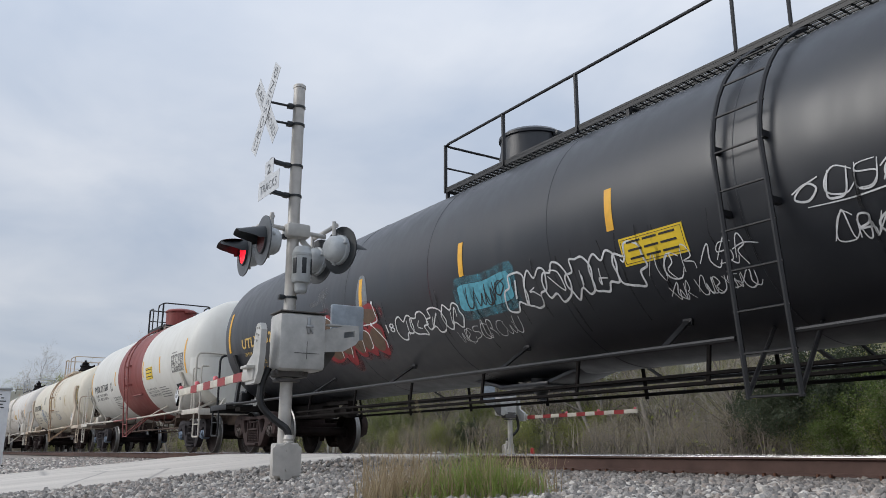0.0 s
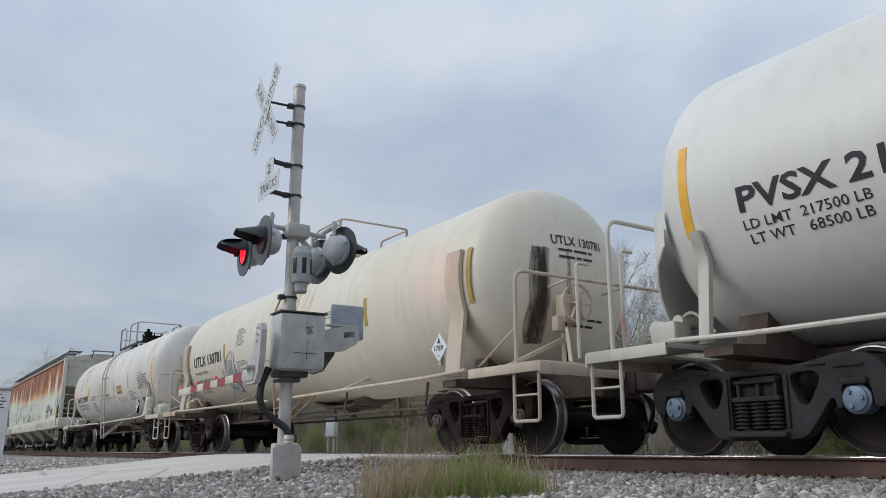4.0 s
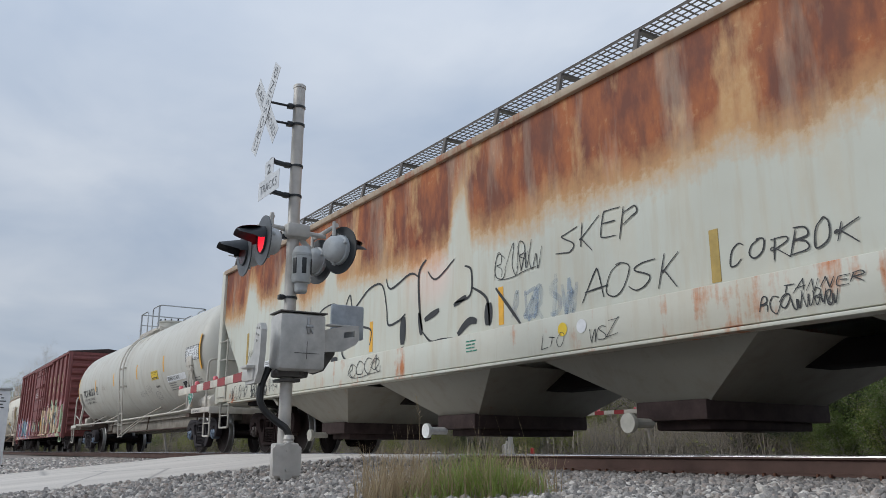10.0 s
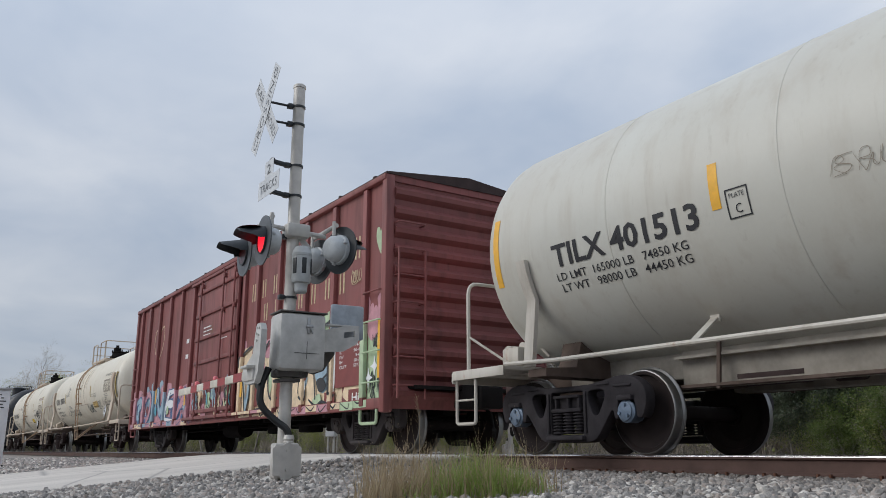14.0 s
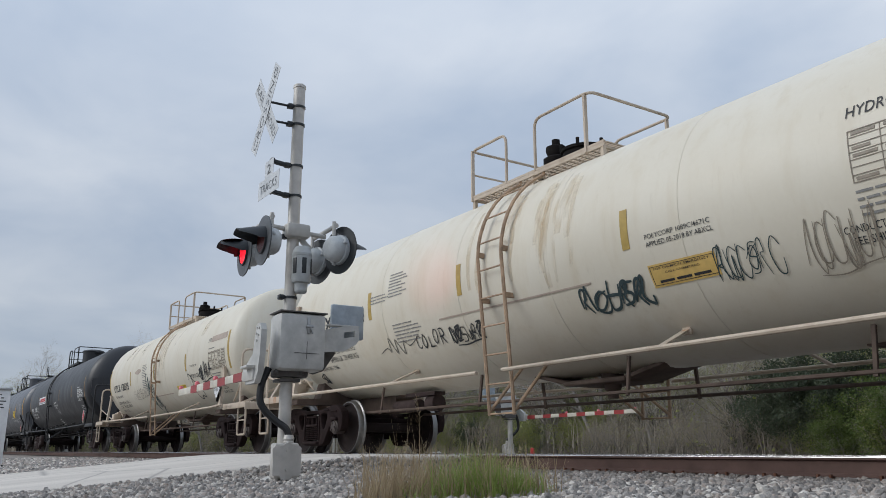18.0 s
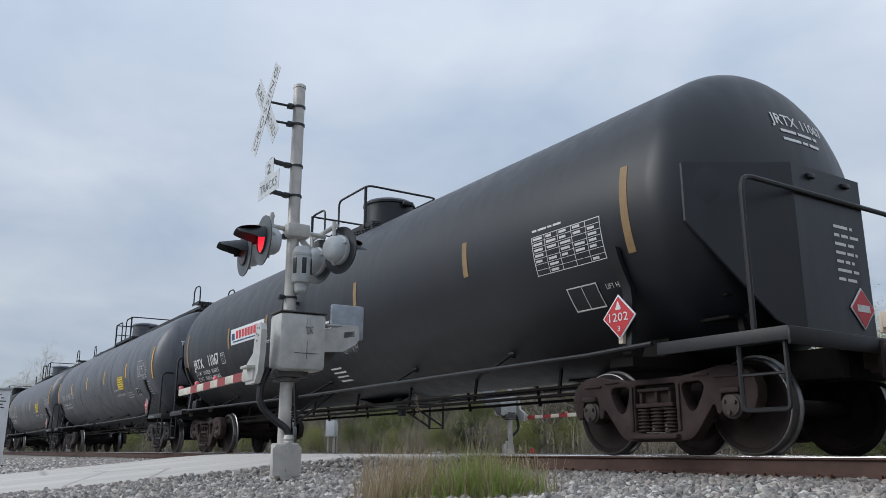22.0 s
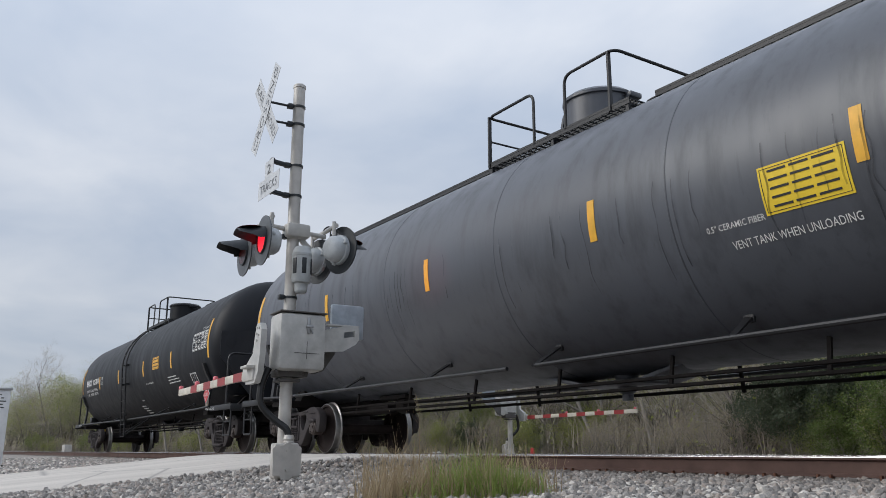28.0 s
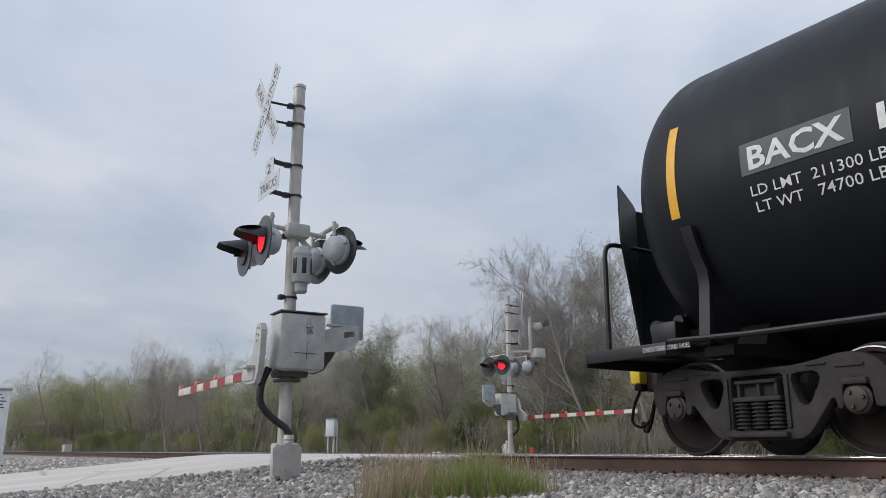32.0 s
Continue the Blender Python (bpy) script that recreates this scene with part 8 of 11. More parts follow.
def boxcar(u, h):
    L, W, Z0, EAVE = 8.0, 1.53, 0.66, 4.26
    car = thing("boxcar", "maroon ribbed boxcar with a sliding door and painted-over lower side", "boxcar", pose(u, TRACK_Y, 0), group="cars of the train")
    CARS.append((car, u))
    paint = M["boxcar_paint"]
    for s in (-1, 1):
        bm = B()
        box(bm, (0, s * (W - 0.03), (Z0 + EAVE) / 2), (2 * L, 0.05, EAVE - Z0), None)
        part("side_sheet", bm, paint, car, "maroon side sheet")
        bm = B()
        box(bm, (0, s * (W + 0.01), EAVE + 0.02), (2 * L + 0.06, 0.14, 0.10), None, 0.02)
        part("eave_rail", bm, paint, car, "top side rail")
        bm = B()
        box(bm, (0, s * (W + 0.01), Z0 + 0.08), (2 * L, 0.09, 0.16), None, 0.012)
        part("side_sill", bm, M["boxcar_paint"], car, "side sill")
        for x in (1.75, 2.55, 3.72, 5.02, 6.2, 7.35, -2.0, -3.1, -4.2, -5.3, -6.4, -7.35):
            bm = B()
            box(bm, (x, s * (W + 0.03), (Z0 + EAVE) / 2), (0.13, 0.09, EAVE - Z0 - 0.1), None, 0.015)
            part("side_post", bm, paint, car)
    bm = B()
    arc = [(-W - 0.06, EAVE + 0.06), (-W - 0.06, EAVE + 0.09), (0, EAVE + 0.26), (W + 0.06, EAVE + 0.09), (W + 0.06, EAVE + 0.06)]
    plate(bm, arc, [], -L - 0.05, L + 0.05, "YZ")
    for i in range(13):
        x = -L + 0.4 + i * (2 * L - 0.8) / 12
        for s in (-1, 1):
            bar(bm, (x, s * (W + 0.05), EAVE + 0.10), (x, 0, EAVE + 0.27), 0.07, 0.05)
    part("roof", bm, M["truck_brown"], car, "dark weathered ribbed roof")
    for s in (-1, 1):
        # corrugated end: rows of swelling ribs
        bm = B()
        prof = [(s * (L - 0.04), Z0)]
        z = Z0 + 0.12
        while z < EAVE - 0.1:
            prof += [(s * L, z), (s * (L + 0.09), z + 0.07), (s * (L + 0.10), z + 0.14), (s * L, z + 0.22)]
            z += 0.315
        prof += [(s * L, EAVE + 0.06), (s * (L - 0.06), EAVE + 0.06), (s * (L - 0.06), Z0)]
        plate(bm, prof, [], -W + 0.10, W - 0.10)
        part("end_wall", bm, paint, car, "corrugated steel end")
        bm = B()
        plate(bm, [(-W + 0.02, EAVE - 0.05), (W - 0.02, EAVE - 0.05), (W - 0.02, EAVE + 0.08), (0, EAVE + 0.25), (-W + 0.02, EAVE + 0.08)], [], s * (L - 0.02), s * (L + 0.03), "YZ")
        part("gable", bm, paint, car)
        for y in (-1, 1):
            bm = B()
            box(bm, (s * (L - 0.03), y * (W - 0.02), (Z0 + EAVE) / 2), (0.16, 0.16, EAVE - Z0 + 0.12), None, 0.03)
            part("corner_post", bm, paint, car)
            mat = M["spray_mint"] if y < 0 and s > 0 else paint
            bm = B()
            for i in range(4):
                z = 1.06 + i * 0.47
                bm = tube(B(), [(s * (L - 0.62), y * W, z), (s * (L - 0.62), y * (W + 0.09), z), (s * (L - 0.08), y * (W + 0.09), z), (s * (L - 0.08), y * W, z)], 0.014, 6, 0.03)
                part("grab_iron", bm, mat if i < 3 else paint, car, "bent grab iron")
            bm = B()
            for i in range(7):
                z = 1.0 + i * 0.42
                tube(bm, [(s * L, y * (W - 0.1), z), (s * (L + 0.19), y * (W - 0.1), z), (s * (L + 0.19), y * (W - 0.58), z), (s * L, y * (W - 0.58), z)], 0.014, 6, 0.03)
            rod(bm, (s * (L + 0.19), y * (W - 0.1), 0.8), (s * (L + 0.19), y * (W - 0.1), 3.1 if y < 0 else 2.6), 0.02, 6)
            rod(bm, (s * (L + 0.19), y * (W - 0.58), 0.8), (s * (L + 0.19), y * (W - 0.58), 3.1 if y < 0 else 2.6), 0.02, 6)
            part("end_ladder", bm, paint, car, "end ladder")
            bm = B()
            tube(bm, [(s * (L - 0.75), y * (W + 0.02), Z0 + 0.1), (s * (L - 0.75), y * (W + 0.02), 0.45), (s * (L - 0.22), y * (W + 0.02), 0.45), (s * (L - 0.22), y * (W + 0.02), Z0 + 0.1)], 0.025, 6, 0.06)
            part("sill_step", bm, mat, car, "bent steel step")
        bm = B()
        box(bm, (s * (h + 0.6), 0, 0.84), (3.3, 0.36, 0.32), None, 0.02)
        box(bm, (s * (L + 0.25), 0, 0.86), (0.5, 0.6, 0.36), None, 0.03)
        bar(bm, (s * h, -1.3, 0.80), (s * h, 1.3, 0.80), 0.4, 0.14)
        box(bm, (s * (L + 0.12), 0, 0.98), (0.22, 2.3, 0.05))
        part("end_sill", bm, M["under"], car, "dark draft sill")
    part("centre_sill", box(B(), (0, 0, 0.76), (2 * L - 1.0, 0.34, 0.30), None, 0.02), M["under"], car, "grimy centre sill")
    for i in range(9):
        x = -5.6 + i * 1.4
        part("cross_bearer", bar(B(), (x, -1.4, 0.66), (x, 1.4, 0.66), 0.1, 0.12), M["under"], car)
    part("air_reservoir", rod(B(), (-1.5, -0.6, 0.55), (-0.4, -0.6, 0.55), 0.2, 14), M["under"], car, "air brake reservoir")
    for x in (1.4, 3.1, 4.4):
        part("brake_gear", box(B(), (x, -0.5, 0.52), (0.5, 0.35, 0.22), None, 0.04), M["under"], car)
    part("brake_rod", rod(B(), (-6, -0.7, 0.55), (6, -0.7, 0.55), 0.02, 6), M["under"], car)
    # sliding door
    for s in (-1, 1):
        bm = B()
        box(bm, (-0.05, s * (W + 0.05), 2.47), (2.95, 0.06, 3.30), None, 0.01)
        door = part("door", bm, paint, car, "closed sliding door")
        for i in range(6):
            z = 0.95 + i * 0.58
            bm = box(B(), (-0.05, s * (W + 0.10), z), (2.9, 0.05, 0.09), None, 0.015)
            part("door_rib", bm, paint, door)
        for x in (-1.1, 0.55, 1.3):
            bm = B()
            rod(bm, (x, s * (W + 0.14), 0.75), (x, s * (W + 0.14), 4.15), 0.022, 8)
            for z in (0.9, 1.6, 3.2, 4.0):
                box(bm, (x, s * (W + 0.12), z), (0.10, 0.06, 0.10), None, 0.01)
            part("lock_rod", bm, paint, door, "upright lock rod")
        bm = B()
        box(bm, (0.9, s * (W + 0.07), 4.16), (6.0, 0.10, 0.07), None, 0.01)
        part("door_track", bm, paint, car, "upper door track")
        bm = B()
        box(bm, (0.9, s * (W + 0.08), 0.80), (6.0, 0.12, 0.07), None, 0.01)
        part("door_track", bm, paint, car, "lower door track")
    running_gear(car, u, h, "truck_black", "cap")
    side = on_flat(-W + 0.005)
    G = lambda name, bm, mat, label="": part(name, bm, M[mat], car, label)
    # owner's name: plain upright blocks in its colour
    for row, (xa, xb, zb, n, hh) in enumerate(((2.08, 7.15, 3.13, 9, 0.38), (2.82, 6.6, 2.63, 7, 0.36))):
        for i in range(n):
            x = xa + (xb - xa - 0.28) * i / (n - 1)
            bm = B()
            for k in (0.03, 0.16):
                panel(bm, side, x + k, x + k + 0.055, zb, zb + hh, 0.006)
            G("name_block", bm, "name_cream", "pair of cream bars standing for a painted letter")
    heart = [(7.64, 3.35), (7.66, 3.50), (7.74, 3.50), (7.78, 3.43), (7.84, 3.52), (7.92, 3.48), (7.92, 3.30), (7.82, 3.05), (7.70, 3.20)]
    G("painted_heart", blob(B(), side, heart, 0.006), "spray_mint", "pale green sprayed heart")
    # colour fields of the graffiti, then outlines
    rnd = random.Random(9)
    fields = [(-7.5, 1.2, 0.42, 0.55, "spray_pink"), (-6.7, 1.15, 0.5, 0.5, "spray_pink"), (-5.9, 1.2, 0.45, 0.5, "spray_sky"), (-5.1, 1.15, 0.5, 0.48, "spray_pink"), (-4.2, 1.2, 0.5, 0.5, "spray_pink"), (-3.2, 1.1, 0.5, 0.42, "spray_blue"),
              (-2.4, 1.15, 0.4, 0.4, "spray_pink"), (2.1, 1.35, 0.36, 0.55, "spray_cream"), (2.9, 1.3, 0.5, 0.62, "spray_cream"), (3.9, 1.45, 0.6, 0.62, "spray_cream"), (4.6, 1.35, 0.55, 0.6, "spray_cream"), (5.5, 1.4, 0.6, 0.62, "spray_cream"),
              (6.2, 1.5, 0.45, 0.6, "spray_cream"), (4.6, 2.05, 0.5, 0.25, "spray_mint"), (3.4, 2.05, 0.5, 0.22, "spray_pink"), (5.6, 1.95, 0.4, 0.25, "spray_mint"), (7.7, 1.4, 0.22, 0.6, "spray_mint"), (7.65, 1.95, 0.25, 0.25, "spray_pink"),
              (7.85, 2.15, 0.12, 0.10, "spray_pink"), (6.9, 1.0, 0.3, 0.25, "spray_cream"), (3.9, 1.5, 0.22, 0.28, "spray_mint"), (3.0, 1.5, 0.10, 0.3, "spray_pink"), (5.0, 1.3, 0.18, 0.2, "spray_sky"), (5.9, 1.3, 0.2, 0.3, "spray_sky")]
    for a, b, z1, k, mat, off in ((1.72, 6.55, 2.02, 0.4, "spray_cream", 0.0040), (1.70, 3.1, 2.12, 1.4, "spray_pink", 0.0034), (3.6, 6.2, 2.20, 2.0, "spray_mint", 0.0028), (7.18, 8.0, 1.95, 3.0, "spray_mint", 0.0040), (7.20, 8.0, 2.22, 5.0, "spray_pink", 0.0034),
                                  (-7.9, -1.6, 1.62, 0.9, "spray_pink", 0.0040), (-6.4, -4.6, 1.74, 2.9, "spray_sky", 0.0034)):
        for j in range(6):
            xa, xb = a + (b - a) * j / 6, a + (b - a) * (j + 1) / 6
            top = z1 + 0.12 * math.sin(j * 2.3 + k)
            G("paint_field", panel(B(), side, xa, xb, 0.74, top, off), mat, "broad sprayed colour field")
            G("paint_field", blob(B(), side, bubble(side, (xa + xb) / 2, top, (xb - xa) * 0.62, 0.11, 500 + j + int(k * 10), 9), off + 0.0003), mat, "broad sprayed colour field")
    for x, top, mat in ((1.75, 2.0, "spray_cream"), (2.55, 1.95, "spray_cream"), (3.72, 2.05, "spray_cream"), (5.02, 2.1, "spray_cream"), (6.2, 2.0, "spray_cream"), (7.35, 2.0, "spray_mint"), (-2.0, 1.5, "spray_pink"), (-3.1, 1.6, "spray_pink"),
                        (-4.2, 1.6, "spray_sky"), (-5.3, 1.7, "spray_sky"), (-6.4, 1.6, "spray_pink"), (-7.35, 1.6, "spray_pink")):
        G("post_paint", box(B(), (x, -W - 0.04, (0.84 + top) / 2), (0.134, 0.076, top - 0.84), None, 0.012), mat, "sprayed paint over the post")
    for i, (x, z, rx, rz, mat) in enumerate(fields):
        if z - rz < 0.72:
            rz = z - 0.72
        G("paint_field", blob(B(), side, bubble(side, x, z, rx, rz, 200 + i, 9), 0.005 + 0.0006 * i), mat, "sprayed colour field")
    for i, (ch, xa, xb, zb, hh, fill, w) in enumerate((("R", -7.7, -6.7, 0.88, 0.60, "spray_sky", 0.18), ("O", -6.6, -5.6, 0.88, 0.62, "spray_pink", 0.18), ("M", -5.5, -4.3, 0.88, 0.62, "spray_sky", 0.16),
                                                      ("E", -4.2, -3.2, 0.88, 0.60, "sign_white", 0.17), ("A", -3.1, -2.1, 0.88, 0.58, "spray_pink", 0.17))):
        ink = "spray_black" if xa > 0 else "spray_blue"
        G("letter_shadow", handwriting(B(), side, ch, xa, xb, zb, hh, 60 + i, w + 0.085, 0.0205), ink, "dark sprayed letter edge")
        G("letter_fill", handwriting(B(), side, ch, xa, xb, zb, hh, 60 + i, w, 0.0265), fill, "pale sprayed letter")
        for k in range(3):
            x, z = xa + (xb - xa) * rnd.uniform(0.1, 0.9), zb + hh * rnd.uniform(0.0, 0.9)
            pts = [(x, z), (x + rnd.uniform(0.05, 0.22), z + rnd.uniform(0.08, 0.3)), (x + rnd.uniform(0.1, 0.35), z + rnd.uniform(-0.1, 0.2))]
            G("letter_outline", ribbon(B(), side, pts, rnd.uniform(0.018, 0.034), 0.0320 + 0.0008 * k), ink, "thin sprayed line")
        G("letter_shade", blob(B(), side, bubble(side, xa + (xb - xa) * rnd.uniform(0.3, 0.8), zb + hh * rnd.uniform(0.1, 0.5), 0.11, 0.13, 330 + i, 7), 0.0310), ("spray_sky", "patch_red", "spray_cyan", "spray_mint")[i % 4])
        G("letter_shade", blob(B(), side, bubble(side, xa + (xb - xa) * rnd.uniform(0.2, 0.9), zb + hh * rnd.uniform(0.0, 0.4), 0.10, 0.09, 350 + i, 6), 0.0304), ink)
    # the large piece: colour patches, then heavy dark outlines round its cream figures
    for i, (mat, pts) in enumerate((("spray_sky", [(1.86, 1.60), (1.97, 1.19), (2.08, 0.80), (2.32, 1.21), (2.22, 1.60)]), ("spray_cream", [(2.0, 1.50), (2.08, 1.10), (2.20, 1.50)]), ("spray_pink", [(2.54, 2.0), (2.78, 2.04), (2.81, 1.6), (2.59, 1.52)]), ("patch_red", [(2.55, 2.14), (2.74, 2.16), (2.76, 2.0), (2.56, 1.98)]),
                                    ("patch_red", [(2.56, 1.25), (2.83, 1.24), (2.81, 0.94), (2.55, 0.95)]), ("spray_black", [(2.56, 1.50), (2.72, 1.44), (2.92, 1.34), (2.74, 1.26), (2.60, 1.34)]), ("spray_mint", [(3.36, 1.62), (3.50, 1.68), (3.56, 1.40), (3.46, 1.14), (3.36, 1.30)]),
                                    ("spray_sky", [(3.53, 1.70), (3.79, 1.73), (3.84, 1.54), (3.57, 1.43)]), ("patch_red", [(3.66, 1.31), (3.89, 1.36), (4.17, 1.24), (4.14, 0.93), (3.78, 0.90), (3.65, 1.01)]), ("spray_sky", [(4.14, 1.44), (4.39, 1.45), (4.35, 1.26), (4.20, 1.24)]),
                                    ("spray_black", [(4.16, 1.24), (4.34, 1.20), (4.50, 1.06), (4.30, 0.95), (4.20, 1.05)]), ("spray_sky", [(4.91, 1.63), (5.09, 1.68), (5.23, 1.56), (5.18, 1.47), (4.94, 1.49)]), ("patch_red", [(4.94, 1.47), (5.16, 1.46), (5.14, 1.28), (4.96, 1.30)]),
                                    ("sign_white", [(4.98, 1.22), (5.12, 1.24), (5.10, 0.98), (4.98, 1.02)]), ("spray_sky", [(5.52, 1.48), (5.80, 1.60), (5.86, 1.30), (5.60, 1.22)]), ("spray_sky", [(5.80, 1.62), (6.05, 1.69), (6.10, 1.35), (5.80, 1.22)]), ("spray_black", [(5.60, 1.22), (5.84, 1.26), (6.0, 1.10), (5.74, 1.02)]),
                                    ("sign_white", [(6.18, 1.96), (6.30, 1.98), (6.32, 1.10), (6.20, 1.06)]), ("spray_mint", [(5.46, 0.90), (5.74, 1.0), (5.80, 0.84), (5.56, 0.80)]))):
        G("paint_patch", blob(B(), side, pts, 0.0300 + 0.00025 * i), mat, "sprayed colour patch")
    for i, (w, pts) in enumerate(((0.055, [(1.72, 1.77), (1.70, 1.94), (1.90, 2.06), (2.40, 2.14), (2.46, 1.75), (2.70, 1.42)]), (0.05, [(2.70, 1.42), (3.0, 1.24), (3.04, 0.84)]), (0.045, [(1.84, 1.66), (1.97, 1.20), (2.06, 0.80)]), (0.045, [(2.24, 1.62), (2.30, 1.22), (2.16, 0.84)]),
                                  (0.07, [(3.32, 2.18), (3.05, 2.01), (2.96, 1.80), (2.84, 1.65)]), (0.055, [(3.34, 2.15), (3.83, 2.17), (4.23, 2.15), (4.27, 2.0), (4.66, 1.92), (4.89, 2.08)]), (0.06, [(3.84, 1.52), (3.70, 1.77), (3.43, 1.72), (3.33, 1.41), (3.41, 1.11), (3.63, 0.99), (3.86, 1.04)]),
                                  (0.05, [(3.51, 1.47), (3.89, 1.43), (4.18, 1.56), (4.22, 1.67)]), (0.055, [(4.21, 1.58), (4.45, 1.48), (4.41, 1.35), (4.29, 1.27), (4.49, 1.06), (4.25, 0.88), (4.20, 0.76)]), (0.05, [(4.90, 1.66), (5.07, 1.72), (5.22, 1.62), (5.22, 1.48)]), (0.05, [(4.86, 1.28), (4.84, 1.06), (5.09, 0.92), (5.14, 1.10)]),
                                  (0.06, [(5.17, 1.85), (5.30, 1.98), (5.45, 2.10), (5.60, 1.96)]), (0.055, [(5.35, 2.0), (5.49, 2.09), (6.13, 2.20), (6.30, 2.16)]), (0.06, [(6.13, 2.17), (6.15, 1.56), (6.18, 0.98), (6.34, 0.95)]), (0.05, [(5.78, 1.62), (6.02, 1.70), (6.12, 1.52), (6.08, 1.34), (5.79, 1.22)]),
                                  (0.05, [(5.46, 1.96), (5.50, 1.40), (5.58, 0.90)]), (0.05, [(5.30, 0.92), (5.60, 0.80), (5.85, 0.86), (6.1, 0.80)]), (0.04, [(2.4, 0.80), (2.9, 0.86), (3.4, 0.80)]))):
        G("letter_outline", ribbon(B(), side, pts, w, 0.0350 + 0.0004 * i), "spray_black", "heavy dark sprayed outline")
        # the same line where it crosses the posts, which stand proud of the sheet
        for post_x in (1.75, 2.55, 3.72, 5.02, 6.2):
            run = []
            for (xa, za), (xb, zb) in zip(pts, pts[1:]):
                run += [(xa + (xb - xa) * k / 12, za + (zb - za) * k / 12) for k in range(12)]
            run = [p for p in run if abs(p[0] - post_x) < 0.058]
            if len(run) > 2 and max(abs(p[0] - q[0]) + abs(p[1] - q[1]) for p, q in zip(run, run[1:])) < 0.2:
                G("letter_outline", ribbon(B(), on_flat(-W - 0.079), run, w, 0.006 + 0.0003 * i), "spray_black")
    for x, z in ((7.69, 1.31), (7.50, 1.14)):
        G("painted_star", blob(B(), side, [(x, z + 0.16), (x + 0.04, z + 0.04), (x + 0.13, z), (x + 0.04, z - 0.04), (x, z - 0.16), (x - 0.04, z - 0.04), (x - 0.13, z), (x - 0.04, z + 0.04)], 0.0275), "sign_white", "white sprayed star")
    # paint carried over the sill, drips below it, and soft overspray above the letters
    lip = on_flat(-W - 0.057)
    for j in range(34):
        x = -7.8 + j * 0.45
        mat = rnd.choice(("spray_pink", "spray_pink", "spray_sky", "spray_cream") if x < -1.6 else ("spray_cream", "spray_cream", "spray_cream", "spray_pink", "boxcar_paint") if x < 6.4 else ("spray_mint", "boxcar_paint"))
        if mat != "boxcar_paint" and not -1.6 < x < 1.5:
            G("sill_paint", panel(B(), lip, x, x + 0.46, Z0 + 0.01 + rnd.uniform(0, 0.05), Z0 + 0.145, 0.003), mat, "sprayed paint on the sill")
            G("sill_line", ribbon(B(), lip, [(x + rnd.uniform(0, 0.1), Z0 + 0.14), (x + rnd.uniform(0.1, 0.3), Z0 + rnd.uniform(0.03, 0.12)), (x + rnd.uniform(0.3, 0.45), Z0 + 0.13)], rnd.uniform(0.015, 0.035), 0.006), "spray_black" if x > 0 else "spray_blue")
    ledge = on_flat(-W - 0.141)
    for j in range(6):
        G("track_paint", panel(B(), ledge, 1.62 + j * 0.375, 1.62 + j * 0.375 + 0.30 + 0.07 * (j % 2), 0.772, 0.828, 0.003), "spray_pink" if j == 3 else "spray_cream", "sprayed paint on the door track")
    for j in range(46):
        x = rnd.uniform(1.7, 6.5)
        r = rnd.uniform(0.05, 0.17)
        G("overspray", blob(B(), side, bubble(side, x, rnd.uniform(1.85, 2.22), r, r * rnd.uniform(0.6, 1.3), 600 + j, 8), 0.0008 + 0.00004 * j), rnd.choice(("spray_pink", "spray_cream", "spray_cream", "patch_red", "spray_mint")), "patchy overspray")
    G("tag", scrawl(B(), side, 7.60, 7.90, 1.62, 1.84, 3, 71, 0.02, 0.0245), "spray_black", "black sprayed tag")
    G("tag", scrawl(B(), side, 7.45, 7.95, 0.85, 1.25, 3, 72, 0.03, 0.0245), "spray_black", "black sprayed tag")
    G("tag", scrawl(B(), side, 6.78, 7.16, 2.76, 2.98, 4, 73, 0.016, 0.0085), "name_cream", "faint cream tag")
    dside = on_flat(-W - 0.085)
    for i in range(8):
        G("paint_field", blob(B(), dside, bubble(dside, -1.2 + i * 0.33, 1.15 + 0.25 * math.sin(i * 2.1), 0.20, 0.20, 400 + i, 7), 0.004 + 0.0006 * i), ("spray_sky", "spray_cream", "spray_pink", "spray_mint")[i % 4], "sprayed colour field")
        G("letter_outline", ribbon(B(), dside, bubble(dside, -1.2 + i * 0.33, 1.3, 0.2, 0.3, 430 + i, 7), 0.025, 0.011, True), "spray_black" if i % 2 else "spray_red")
    for j in range(70):
        x, z = rnd.uniform(-1.4, 1.3), 0.90 + 0.85 * rnd.random() ** 1.3
        pts = [(x, z), (x + rnd.gauss(0, 0.05), z - rnd.uniform(0.05, 0.16)), (x + rnd.gauss(0, 0.10), z - rnd.uniform(0.15, 0.30))]
        if pts[-1][1] > 0.84:
            G("door_stroke", ribbon(B(), dside, pts, rnd.uniform(0.025, 0.085), 0.014 + 0.0003 * j), rnd.choice(("spray_cream", "spray_cream", "spray_black", "spray_sky", "spray_mint", "spray_pink", "patch_red", "spray_cyan")), "sprayed stroke")
    G("touch_up_panel", panel(B(), side, 6.34, 7.30, 1.05, 2.0, 0.036), "patch_red", "red-brown repainted panel")
    for i, (a, b) in enumerate((("EXW  10-8  H  13-10", 0), ("EW  10-0  H  14-3", 0), ("IL            50-6", 0), ("IW             9-6", 0), ("IH            10-7", 0), ("CUFT        5077", 0))):
        G("stencil_text", words(side, a, 6.50, 7.22, 1.76 - i * 0.082, 0.052, 0.039), "chalk")
    G("touch_up_panel", panel(B(), side, 5.95, 6.34, 0.74, 1.0, 0.037), "patch_red", "red-brown repainted panel")
